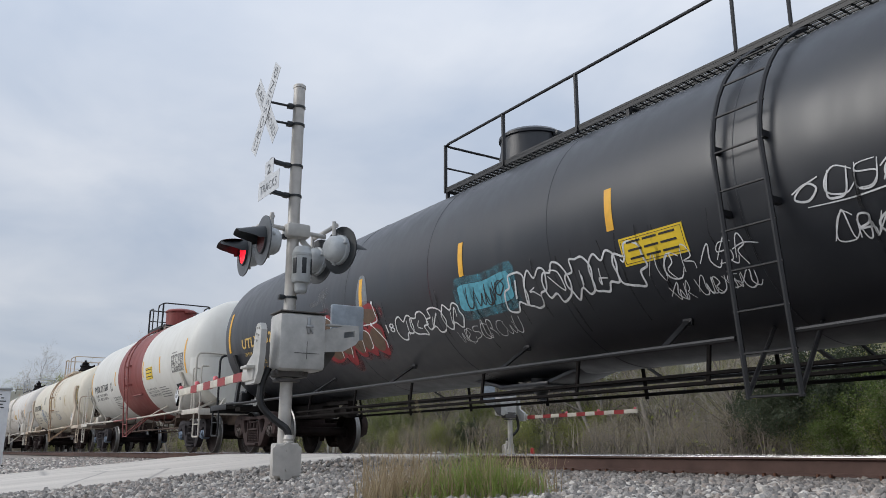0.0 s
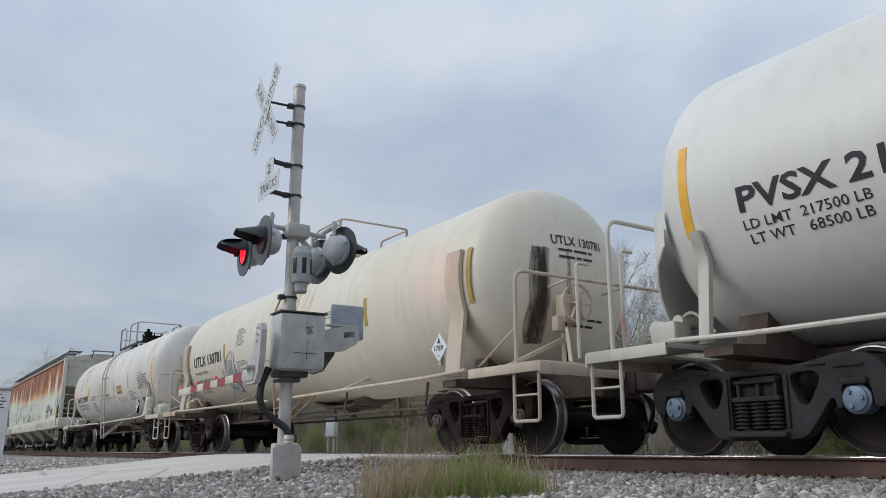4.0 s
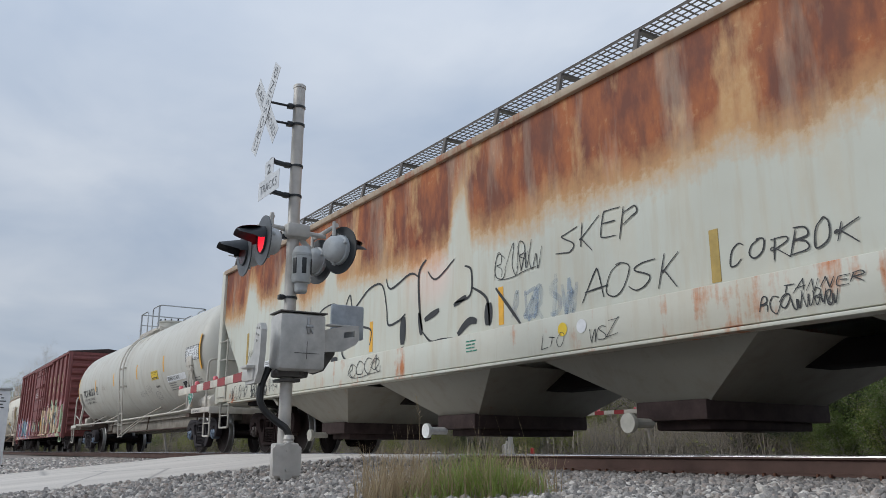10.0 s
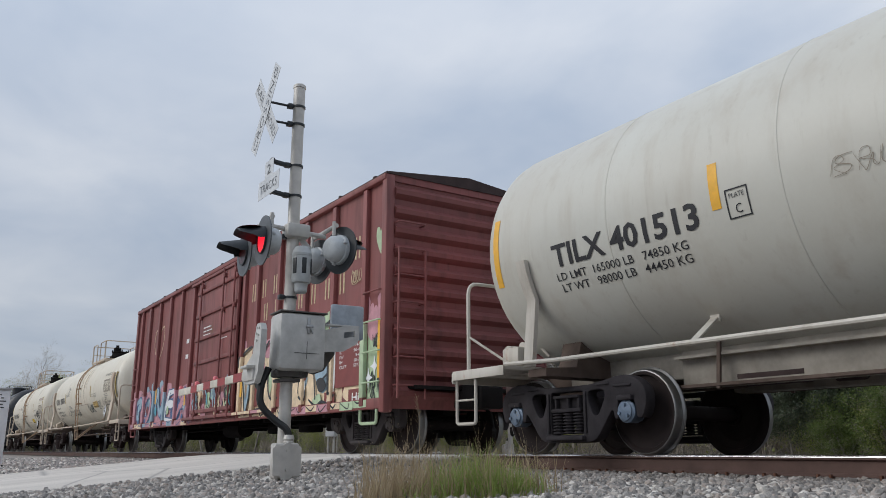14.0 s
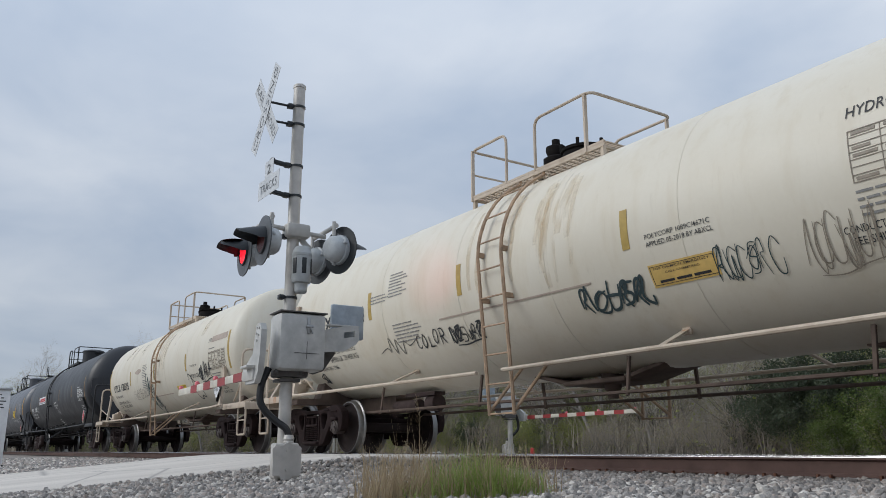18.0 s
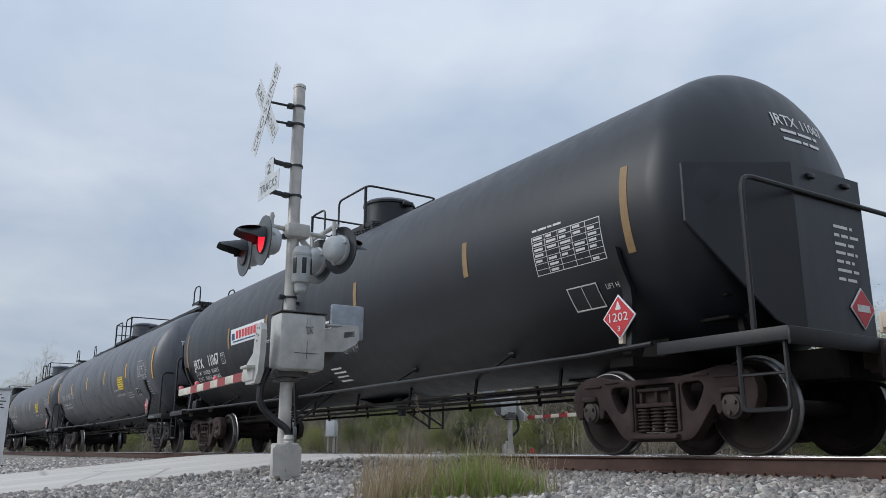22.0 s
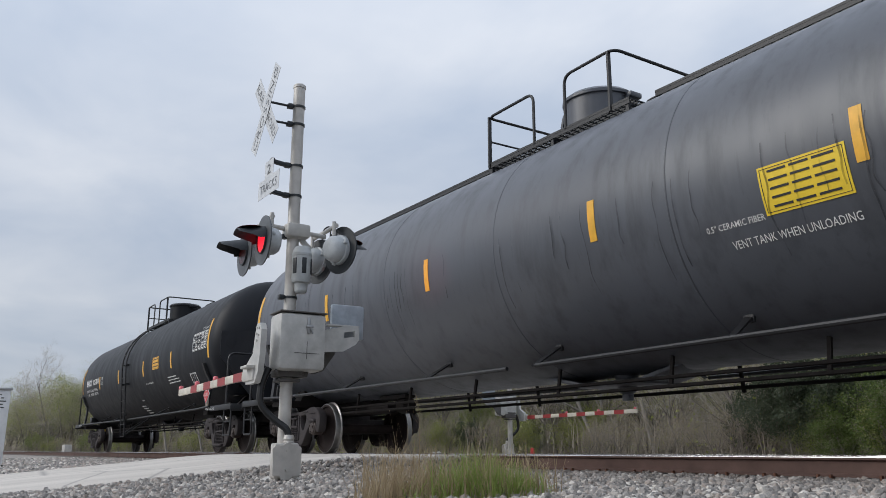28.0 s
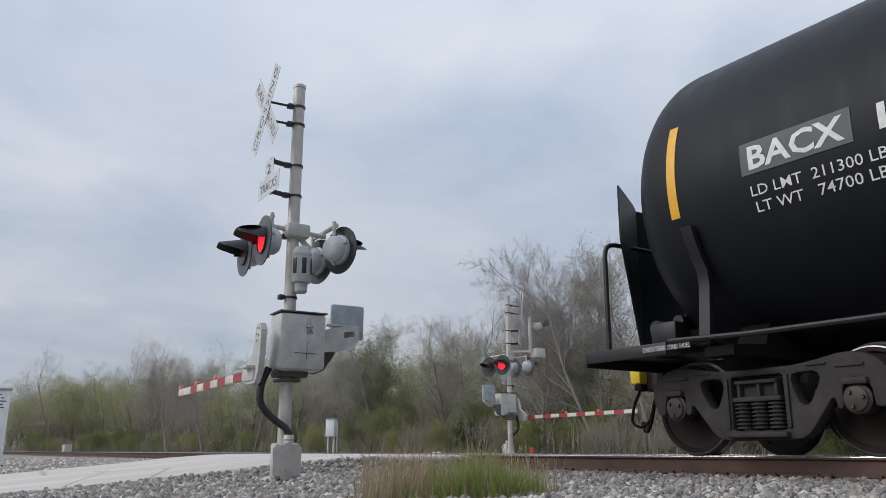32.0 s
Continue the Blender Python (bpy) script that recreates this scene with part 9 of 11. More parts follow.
    G("touch_up_panel", panel(B(), side, 6.85, 7.35, 0.74, 1.0, 0.037), "patch_red", "red-brown repainted panel")
    G("stencil_text", words(side, "JACK", 6.04, 6.22, 0.90, 0.05, 0.040), "chalk")
    G("stencil_text", words(side, "HERE-", 6.04, 6.26, 0.82, 0.05, 0.040), "chalk")
    G("stencil_text", words(side, "Hi", 6.98, 7.22, 0.80, 0.14, 0.040), "chalk")
    G("touch_up_panel", panel(B(), side, 3.75, 4.25, 0.85, 1.2, 0.037), "patch_red", "red-brown repainted panel")
    G("notice", panel(B(), side, 5.38, 5.78, 1.48, 1.76, 0.037), "ink", "black notice panel")
    G("notice_frame", frame_lines(B(), side, 5.36, 5.80, 1.46, 1.78, 0.016, 0.040, 2, 0), "chalk")
    pside = on_flat(-W - 0.08)
    for x, z0, z1, w in ((7.86, 1.12, 2.02, 0.06), (4.75, 1.32, 1.74, 0.05), (2.05, 1.14, 1.50, 0.05), (-2.0, 1.14, 1.45, 0.05), (-4.8, 1.3, 1.7, 0.05)):
        G("reflective_stripe", panel(B(), side if x > 7 else pside, x - w, x + w, z0, z1, 0.042), "stripe", "upright reflective tape")
    bm = B()
    bars(bm, dside, -0.9, -0.2, 2.95, 3, 0.09, 17, off=0.006)
    bars(bm, dside, 0.4, 1.1, 2.55, 1, 0.06, 18, off=0.006)
    G("door_notice", bm, "chalk", "small white door lettering")
    for x, z in ((-2.6, 2.75), (-2.6, 2.35)):
        G("routing_card", panel(B(), side, x, x + 0.22, z, z + 0.11, 0.006), "chalk", "white card")
    shield = [(-5.75, 3.45), (-5.35, 3.35), (-4.95, 3.5), (-4.85, 3.1), (-5.05, 2.75), (-5.35, 2.55), (-5.7, 2.8), (-5.85, 3.1)]
    G("painted_shield", ribbon(B(), side, shield, 0.03, 0.006, True), "spray_cream", "cream outline of a shield")
    return car


M["rust_chord"] = car_paint("rust_streaked_chord_paint", (0.42, 0.34, 0.25), (0.20, 0.08, 0.03), 0.8, 0.6, 0.3)
M["walk_steel"] = plain("dark_rusted_grating", (0.16, 0.145, 0.135), 0.8, 0.3, 0.35, 9, 0.2)
hopper_car(-79.21, 8.5)
boxcar(-118.4, 6.33)


# ---- crossing signals ----
M["mast"] = plain("weathered_aluminium_mast", (0.53, 0.505, 0.47), 0.5, 0.3, 0.25, 5, 0.2)
M["sig_grey"] = plain("grey_signal_paint", (0.50, 0.485, 0.455), 0.5, 0.1, 0.2, 6, 0.12)
M["case_grey"] = plain("weathered_grey_case_paint", (0.50, 0.495, 0.475), 0.5, 0.0, 0.28, 6, 0.15)
M["lamp_grey"] = plain("pale_blue_grey_lamp_paint", (0.46, 0.485, 0.50), 0.5, 0.0, 0.25, 8, 0.12)
# black of the front lamp discs, lightened with the sky they reflect
M["disc_grey"] = plain("sky_lit_black_lamp_background", (0.085, 0.092, 0.10), 0.45, 0.0, 0.3, 6, 0.12)
M["faded_ink"] = plain("faded_black_sign_lettering", (0.10, 0.105, 0.115), 0.6, 0.0, 0.3, 14, 0.0)
M["sig_black"] = plain("black_signal_paint", (0.018, 0.022, 0.026), 0.5, 0.0, 0.3, 6, 0.12)
M["sign_back"] = plain("reflective_white_sign", (0.56, 0.58, 0.60), 0.5, 0.0, 0.15, 7, 0.05)
M["dark_red"] = plain("unlit_red_lens", (0.075, 0.010, 0.008), 0.35, 0.0, 0.3, 60, 0.3)
M["sig_dark"] = plain("dark_cast_iron", (0.10, 0.095, 0.09), 0.7, 0.0, 0.3, 8, 0.3)
M["weight"] = plain("blue_grey_plate_steel", (0.36, 0.405, 0.45), 0.55, 0.2, 0.3, 8, 0.2)
M["gate_white"] = plain("dull_white_gate_sheet", (0.58, 0.54, 0.46), 0.55, 0.0, 0.25, 8, 0.1)
M["gate_maroon"] = plain("dull_red_gate_sheet", (0.30, 0.035, 0.035), 0.5, 0.0, 0.2, 8, 0.1)
M["bell_grey"] = plain("blue_grey_bell_paint", (0.42, 0.44, 0.445), 0.5, 0.0, 0.22, 8, 0.15)
M["cable"] = plain("black_corrugated_conduit", (0.012, 0.012, 0.013), 0.5, 0.0, 0.2, 20, 0.2)
M["concrete"] = plain("pale_concrete", (0.45, 0.43, 0.40), 0.85, 0.0, 0.25, 8, 0.3)


def led_mat():
    m, n, l, b = node_mat("lit_red_led_array")
    b.inputs["Base Color"].default_value = (0.4, 0.01, 0.01, 1)
    v = n.new("ShaderNodeTexVoronoi")
    v.inputs["Scale"].default_value = 55
    tc = n.new("ShaderNodeTexCoord")
    l.new(tc.outputs["Object"], v.inputs["Vector"])
    b.inputs["Emission Color"].default_value = (1.0, 0.012, 0.03, 1)
    r = n.new("ShaderNodeMapRange")
    r.inputs["From Min"].default_value, r.inputs["From Max"].default_value = 0.0, 0.6
    r.inputs["To Min"].default_value, r.inputs["To Max"].default_value = 3.2, 0.9
    l.new(v.outputs["Distance"], r.inputs["Value"])
    l.new(r.outputs["Result"], b.inputs["Emission Strength"])
    return m


M["led"] = led_mat()
M["gate_lamp"] = plain("red_gate_lamp_lens", (0.72, 0.16, 0.18), 0.3, 0.0, 0.1, 9, 0.0)
VANES = []


def disc(bm, c, r, depth, seg=28, axis="Y"):
    rot = {"Y": Matrix.Rotation(radians(90), 4, "X"), "X": Matrix.Rotation(radians(90), 4, "Y"), "Z": Matrix()}[axis]
    bmesh.ops.create_cone(bm, cap_ends=True, segments=seg, radius1=r, radius2=r, depth=depth, matrix=Matrix.Translation(c) @ rot)
    return bm


def flasher(sig, x, y, z, face, phase, turn=0.0, disc_mat="disc_grey"):
    """One flashing lamp, facing along face (-1: to -y, 1: to +y), turned about its own upright axis."""
    f = face
    swing = Matrix.Translation((x, y, z)) @ Matrix.Rotation(radians(turn), 4, "Z") @ Matrix.Translation((-x, -y, -z))

    def turned(bm):
        bmesh.ops.transform(bm, matrix=swing, verts=bm.verts)
        return bm
    lamp = part("background_disc", turned(disc(B(), (x, y, z), 0.254, 0.012, 36)), M[disc_mat], sig, "black round lamp background")
    bm = lathe(B(), [(0.0, -f * 0.175), (0.06, -f * 0.172), (0.105, -f * 0.158), (0.132, -f * 0.125), (0.140, -f * 0.085), (0.142, -f * 0.05), (0.160, -f * 0.045), (0.160, 0.0)], "Y", 26, (x, y, z), caps=False)
    for a in (20, 140, 260):
        box(bm, (x + 0.155 * math.cos(radians(a)), y - f * 0.06, z + 0.155 * math.sin(radians(a))), (0.03, 0.04, 0.03), None, 0.005)
    part("lamp_housing", turned(bm), M["lamp_grey"], lamp, "grey round lamp housing")
    # visor: a hood open below, longer at the top
    bm = B()
    n = 18
    rows = []
    for i in range(n + 1):
        a = radians(2 + 182 * i / n)
        up = min(1.0, max(0, math.sin(a) - 0.10) * 1.7)
        d = 0.075 + 0.205 * up
        rows.append([bm.verts.new((x + 0.148 * k * math.cos(a), y + f * dd, z + 0.148 * k * math.sin(a) - dd * 0.20)) for k, dd in ((1.0, 0.005), (0.95, d), (0.92, d), (0.965, 0.005))])
    for p, q in zip(rows, rows[1:]):
        for j in range(4):
            bm.faces.new((p[j], p[(j + 1) % 4], q[(j + 1) % 4], q[j]))
    bm.faces.new(rows[0])
    bm.faces.new(rows[-1][::-1])
    part("visor", turned(bm), M["sig_black"], lamp, "black lamp hood")
    part("lamp_face", turned(disc(B(), (x, y + f * 0.012, z), 0.120, 0.012, 28)), M["led"], lamp, "lit red lamp face")
    part("lens_ring", turned(lathe(B(), [(0.1235, 0.0), (0.1235, f * 0.0255), (0.138, f * 0.0255), (0.142, 0.0)], "Y", 28, (x, y, z), caps=False)), M["sig_black"], lamp, "black rim round the lens")
    v = part("blinking_vane", disc(B(), (0, 0, -0.123), 0.1225, 0.004, 28), M["dark_red"], lamp, "dark red vane that blinks the lamp")
    VANES.append((v, tuple(swing @ Vector((x, y + f * 0.0225, z + 0.123))), phase, f, turn))
    bm = B()
    rod(bm, (x, y - f * 0.08, z + 0.15), (x, y - f * 0.08, z + 0.30), 0.022, 8)
    part("lamp_hanger", bm, M["sig_grey"], lamp)


def crossing_signal(m, label, arm_len=3.0, step=0.62, red=0.30, sign_turn=0.0, first=0):
    sig = thing("crossing_signal", label, "crossing signal", m, group="crossing signals")
    G0 = -0.245
    bm = lathe(B(), [(0.064, G0 + 0.1), (0.064, 3.97), (0.070, 3.97), (0.070, 4.00), (0.055, 4.015), (0, 4.02)], "Z", 24)
    part("mast", bm, M["mast"], sig, "weathered aluminium mast")
    bm = lathe(B(), [(0.22, G0 - 0.1), (0.22, G0 + 0.015), (0.13, G0 + 0.05), (0.10, G0 + 0.14), (0.085, G0 + 0.24), (0.0, G0 + 0.24)], "Z", 6)
    part("mast_base", bm, M["mast"], sig, "cast mast foot")
    bm = B()
    box(bm, (0.13, 0.03, -0.05), (0.15, 0.25, 0.34), None, 0.02)
    jb = part("junction_box", bm, M["mast"], sig, "cast junction box at the foot")
    jb.location.y = -0.06
    bm = B()
    plate(bm, [(-0.12, -0.19), (-0.05, -0.19), (-0.03, -0.225), (0.06, -0.225), (0.08, -0.19), (0.15, -0.19), (0.165, -0.17), (0.165, 0.07), (0.15, 0.09), (0.08, 0.10), (0.03, 0.13), (-0.02, 0.10), (-0.10, 0.09), (-0.125, 0.07)], [], 0.21, 0.235, "YZ")
    for zz in (-0.13, 0.05):
        disc(bm, (0.245, 0.02, zz), 0.018, 0.02, 8, "X")
    part("box_cover", bm, M["mast"], jb, "bolted cover")
    bm = B()
    tube(bm, [(0.12, 0.01, 0.12), (0.12, 0.0, 0.25), (0.05, -0.15, 0.36), (0.02, -0.28, 0.50), (0.02, -0.27, 0.70), (0.02, -0.20, 0.86)], 0.036, 10, 0.12)
    part("conduit", bm, M["cable"], sig, "black flexible conduit")
    bm = lathe(B(), [(0.05, 0.10), (0.055, 0.13), (0.045, 0.14), (0.055, 0.16), (0.045, 0.20)], "Z", 14, (0.12, 0.01, 0))
    part("conduit_gland", bm, M["mast"], sig)
    # gate mechanism
    bm = B()
    box(bm, (0.10, 0.11, 1.12), (0.34, 0.50, 0.58), None, 0.05)
    mech = part("gate_mechanism", bm, M["case_grey"], sig, "grey gate mechanism case")
    mech.location.y = -0.045
    bm = B()
    box(bm, (0.10, 0.11, 1.418), (0.35, 0.51, 0.014), None, 0.004)
    part("case_lid", bm, M["sig_dark"], mech, "grey case lid edge")
    bm = B()
    box(bm, (0.282, 0.16, 1.28), (0.012, 0.035, 0.16), None, 0.004)
    rod(bm, (0.285, 0.13, 1.27), (0.30, 0.20, 1.27), 0.012, 8)
    rod(bm, (0.295, 0.17, 1.27), (0.295, 0.20, 1.20), 0.010, 8)
    part("case_latch", bm, M["galv"], mech, "latch and padlock hasp")
    bm = B()
    bar(bm, (0.273, 0.02, 1.0), (0.273, 0.28, 1.0), 0.004, 0.006)
    bar(bm, (0.273, 0.15, 0.94), (0.273, 0.15, 1.12), 0.004, 0.006)
    part("case_seam", bm, M["sig_dark"], mech)
    bm = B()
    box(bm, (0.02, 0.02, 0.82), (0.20, 0.34, 0.10), None, 0.02)
    for zz in (0.74, 0.90):
        box(bm, (0.0, 0.0, zz), (0.22, 0.22, 0.03), None, 0.006)
    part("mechanism_bracket", bm, M["sig_dark"], sig, "dark mounting bracket")
    bm = plate(B(), [(0.20, 0.84), (0.30, 0.82), (0.40, 0.86), (0.52, 1.04), (0.52, 1.10), (0.30, 1.12)], [], -0.04, 0.0, "YZ")
    part("counterweight_bracket", bm, M["sig_dark"], sig, "dark cast counterweight bracket")
    bm = B()
    for yy in (-0.10, 0.16):
        rod(bm, (0.12, yy, 0.80), (0.12, yy, 0.88), 0.025, 8)
    part("case_bolt", bm, M["sig_dark"], mech)
    bm = plate(B(), [(-0.22, 0.70), (0.08, 0.70), (0.17, 0.80), (0.21, 1.0), (0.22, 1.22), (0.17, 1.29), (0.08, 1.29), (0.03, 1.20), (-0.02, 1.0), (-0.22, 0.90)], [], -0.36, -0.30)
    for zz, xx in ((1.25, 0.09), (1.24, 0.16), (1.19, 0.08), (1.17, 0.14), (1.12, 0.10)):
        disc(bm, (xx, -0.365, zz), 0.012, 0.012, 8)
    part("arm_bracket", bm, M["case_grey"], sig, "cast gate arm bracket")
    bm = plate(B(), [(0.34, 1.04), (0.56, 1.06), (0.70, 1.14), (0.735, 1.19), (0.735, 1.30), (0.70, 1.335), (0.60, 1.335), (0.34, 1.27)],
               [[(0.56, 1.20), (0.56, 1.26), (0.68, 1.28), (0.68, 1.22)]], 0.12, 0.145, "YZ")
    box(bm, (0.10, 0.56, 1.33), (0.07, 0.36, 0.02), None, 0.004)
    box(bm, (0.10, 0.722, 1.25), (0.07, 0.02, 0.14), None, 0.004)
    part("counterweight_arm", bm, M["case_grey"], sig, "slotted counterweight arm")
    bm = B()
    box(bm, (-0.02, 0.66, 1.395), (0.06, 0.38, 0.37), None, 0.02)
    part("counterweight", bm, M["weight"], sig, "blue-grey steel counterweight plate")
    # gate arm in red and white bands
    arm = part("gate_arm", bar(B(), (-0.12, -0.36, 0.79), (-0.12 - arm_len, -0.36, 0.79), 0.035, 0.085, 0.006), M["gate_white"], sig, "white gate arm, lowered")
    for i in range(int((arm_len - 0.2) / step)):
        x = -0.30 - i * step
        part("red_band", box(B(), (x - red / 2, -0.36, 0.79), (red, 0.039, 0.0875)), M["gate_maroon"], arm, "red reflective band")
    for x in (-0.12 - arm_len * 0.42, -0.12 - arm_len * 0.7, -0.06 - arm_len):
        bm = lathe(B(), [(0.030, 0.83), (0.030, 0.86), (0.02, 0.875), (0, 0.88)], "Z", 12, (x, -0.36, 0))
        part("gate_lamp", bm, M["gate_lamp"], arm, "small red gate lamp")
    bm = B()
    box(bm, (-0.10, -0.35, 0.80), (0.34, 0.06, 0.14), None, 0.01)
    box(bm, (-0.02, -0.40, 0.86), (0.20, 0.10, 0.03), None, 0.005)
    part("arm_clamp", bm, M["sig_grey"], arm, "arm clamp")
    # crossarm and lamps
    bm = B()
    box(bm, (0.04, 0.02, 2.31), (0.20, 0.26, 0.15), None, 0.03)
    rod(bm, (0.02, -0.34, 2.35), (0.02, 0.36, 2.30), 0.026, 10)
    for y in (-0.34, 0.36):
        rod(bm, (-0.33, y, 2.36), (0.33, y, 2.36), 0.024, 10)
    bar(bm, (0.0, 0.05, 2.28), (0.0, 0.20, 2.14), 0.04, 0.05)
    part("crossarm", bm, M["sig_grey"], sig, "lamp crossarm with junction box")
    # front discs wear the sky-lightened black, rear discs the plain black
    for x, ph in ((-0.31, 0), (0.31, 1)):
        flasher(sig, x, -0.42, 2.10, -1, ph ^ first)
        flasher(sig, x, 0.42, 2.10, 1, ph ^ first, 17, "sig_black")
    # bell
    bm = lathe(B(), [(0.05, 1.64), (0.066, 1.66), (0.070, 1.74), (0.096, 1.75), (0.102, 1.79), (0.102, 2.03), (0.106, 2.035), (0.106, 2.06), (0.098, 2.07), (0.095, 2.10), (0.075, 2.135), (0, 2.14)], "Z", 24, (0.10, 0.075, 0))
    bell = part("bell", bm, M["bell_grey"], sig, "grey electronic bell housing")
    for a in (-65, -5, 55):
        bm = B()
        c, s2 = math.cos(radians(a)), math.sin(radians(a))
        box(bm, (0.10 + 0.098 * c, 0.075 + 0.098 * s2, 1.92), (0.014, 0.048, 0.17), Euler((0, 0, radians(a))).to_matrix(), 0.006)
        part("bell_slot", bm, M["sig_black"], bell, "dark sound slot")
    # mast clamps
    for z in (3.74, 3.53, 3.05, 2.71, 2.25, 1.60):
        bm = lathe(B(), [(0.064, z - 0.012), (0.074, z - 0.012), (0.074, z + 0.012), (0.064, z + 0.012)], "Z", 24, caps=False)
        box(bm, (0.0, -0.10, z), (0.07, 0.06, 0.05), None, 0.008)
        part("mast_clamp", bm, M["sig_black"], sig, "dark clamp band")
    bm = B()
    for z in (3.74, 3.53):
        rod(bm, (0, -0.10, z), (0, -0.36, z), 0.014, 8)
    for z in (3.05, 2.71):
        bar(bm, (0, -0.10, z), (0, -0.28, z + 0.02), 0.05, 0.045, 0.01)
        box(bm, (0, -0.27, z + 0.02), (0.08, 0.04, 0.06), None, 0.01)
    part("sign_bracket", bm, M["sig_black"], sig, "dark sign brackets")
    # crossbuck: two lettered blades
    for k, (ang, dy) in enumerate(((52, -0.380), (-52, -0.372))):
        rot = Matrix.Rotation(radians(sign_turn), 4, "Z") @ Matrix.Translation((0, dy, 3.63)) @ Matrix.Rotation(radians(-ang), 4, "Y")
        bm = B()
        box(bm, (0, 0, 0), (1.02, 0.004, 0.20), None)
        bmesh.ops.transform(bm, matrix=rot, verts=bm.verts)
        blade = part("crossbuck_blade", bm, M["sign_back"], sig, "white reflective crossbuck blade")
        if ang > 0:
            todo = [("CROSSING", -0.48, 0.48)]
        else:
            todo = [("RAIL", -0.48, -0.13), ("ROAD", 0.13, 0.48)]
        for text, a, b in todo:
            bm = words(on_flat(0), text, a, b, -0.050, 0.10, 0.004, bold=-0.004)
            bmesh.ops.transform(bm, matrix=rot, verts=bm.verts)
            part("lettering", bm, M["faded_ink"], blade)
    bm = B()
    out = [(-0.30, 2.68), (0.30, 2.68), (0.30, 2.885), (0.12, 2.885), (0.12, 3.07), (-0.12, 3.07), (-0.12, 2.885), (-0.30, 2.885)]
    plate(bm, out, [], -0.304, -0.30)
    turn_sign = Matrix.Rotation(radians(sign_turn), 4, "Z")
    bmesh.ops.transform(bm, matrix=turn_sign, verts=bm.verts)
    tb = part("track_count_sign", bm, M["sign_back"], sig, "white inverted-T sign")
    for bm in (words(on_flat(-0.304), "2", -0.05, 0.05, 2.915, 0.11, 0.003, bold=0.0), words(on_flat(-0.304), "TRACKS", -0.24, 0.24, 2.73, 0.10, 0.003, bold=0.0)):
        bmesh.ops.transform(bm, matrix=turn_sign, verts=bm.verts)
        part("lettering", bm, M["faded_ink"], tb)
    return sig


crossing_signal(pose(-7.92, 3.27, 0, 0, 0, -3), "grey mast crossing signal with flashing red lamps and lowered gate", sign_turn=2.5)
far_signal = crossing_signal(pose(-17.15, 13.3, 0.10, 0, 0, 177), "crossing signal beyond the track with its gate lowered", 4.2, 0.66, 0.32, -42, 1)
# the far mast also carries a side arm with a pipe, two small lamps and a pale box
part("side_arm", bar(B(), (0.02, -0.02, 2.50), (-0.48, -0.62, 2.50), 0.05, 0.05), M["mast"], far_signal, "pale side arm")
aux = part("upright_pipe", rod(B(), (-0.34, -0.46, 2.45), (-0.34, -0.46, 3.42), 0.045, 12), M["mast"], far_signal, "short upright pipe")
for dz, reach in ((3.24, 0.36), (3.16, 0.20)):
    q = Vector((-0.34 - 0.547 * reach, -0.46 - 0.837 * reach, dz))
    part("small_lamp", lathe(B(), [(0.05, -0.16), (0.09, -0.14), (0.10, 0.05), (0.07, 0.10), (0.0, 0.10)], "X", 16, q), M["sig_dark"] if reach > 0.3 else M["sig_grey"], aux, "small hooded lamp")
    part("lamp_bracket", rod(B(), (-0.34, -0.46, dz), q, 0.02, 8), M["mast"], aux)
part("pale_box", box(B(), (-0.45, -0.62, 2.44), (0.26, 0.30, 0.24), None, 0.02), M["sig_grey"], aux, "pale equipment box")
# the lit lamp towards the track throws a patch of red on the passing cars
glow = bpy.data.lights.new("signal_beam", "SPOT")
glow.energy, glow.color, glow.spot_size, glow.spot_blend, glow.shadow_soft_size = 62.0, (1.0, 0.03, 0.04), radians(26), 1.0, 0.10
new("signal_beam", glow).matrix_world = look((-7.80, 4.20, 2.06), (-9.76, 6.25, 2.50))


# ---- small things beside the track ----
def marker_cabinet():
    c = thing("signal_cabinet", "white upright cabinet with a lettered notice beside the road", "cabinet", pose(-21.09, 1.77, -0.30, 0, 1.5, 4))
    bm = B()
    box(bm, (0, 0, 0.86), (0.55, 0.50, 1.62), None, 0.015)
    part("body", bm, M["sign_white"], c, "white painted case")
    bm = B()
    box(bm, (0, 0, 1.70), (0.62, 0.56, 0.05), None, 0.012)
    part("roof", bm, M["galv"], c)
    bm = B()
    box(bm, (0, 0, 0.02), (0.60, 0.54, 0.06), None, 0.01)
    part("plinth", bm, M["under"], c)
    side = on_flat(0)
    bm = bars(B(), side, -0.20, 0.20, 1.58, 5, 0.07, 3)
    bmesh.ops.transform(bm, matrix=Matrix.Translation((0.276, 0, 0)) @ Matrix.Rotation(radians(90), 4, "Z"), verts=bm.verts)
    part("notice", bm, M["ink"], c, "dark notice lines")
    bm = B()
    for z in (1.2, 0.6):
        rod(bm, (0.20, 0.255, z), (0.20, 0.255, z + 0.08), 0.015, 8)
    part("hinge", bm, M["galv"], c)


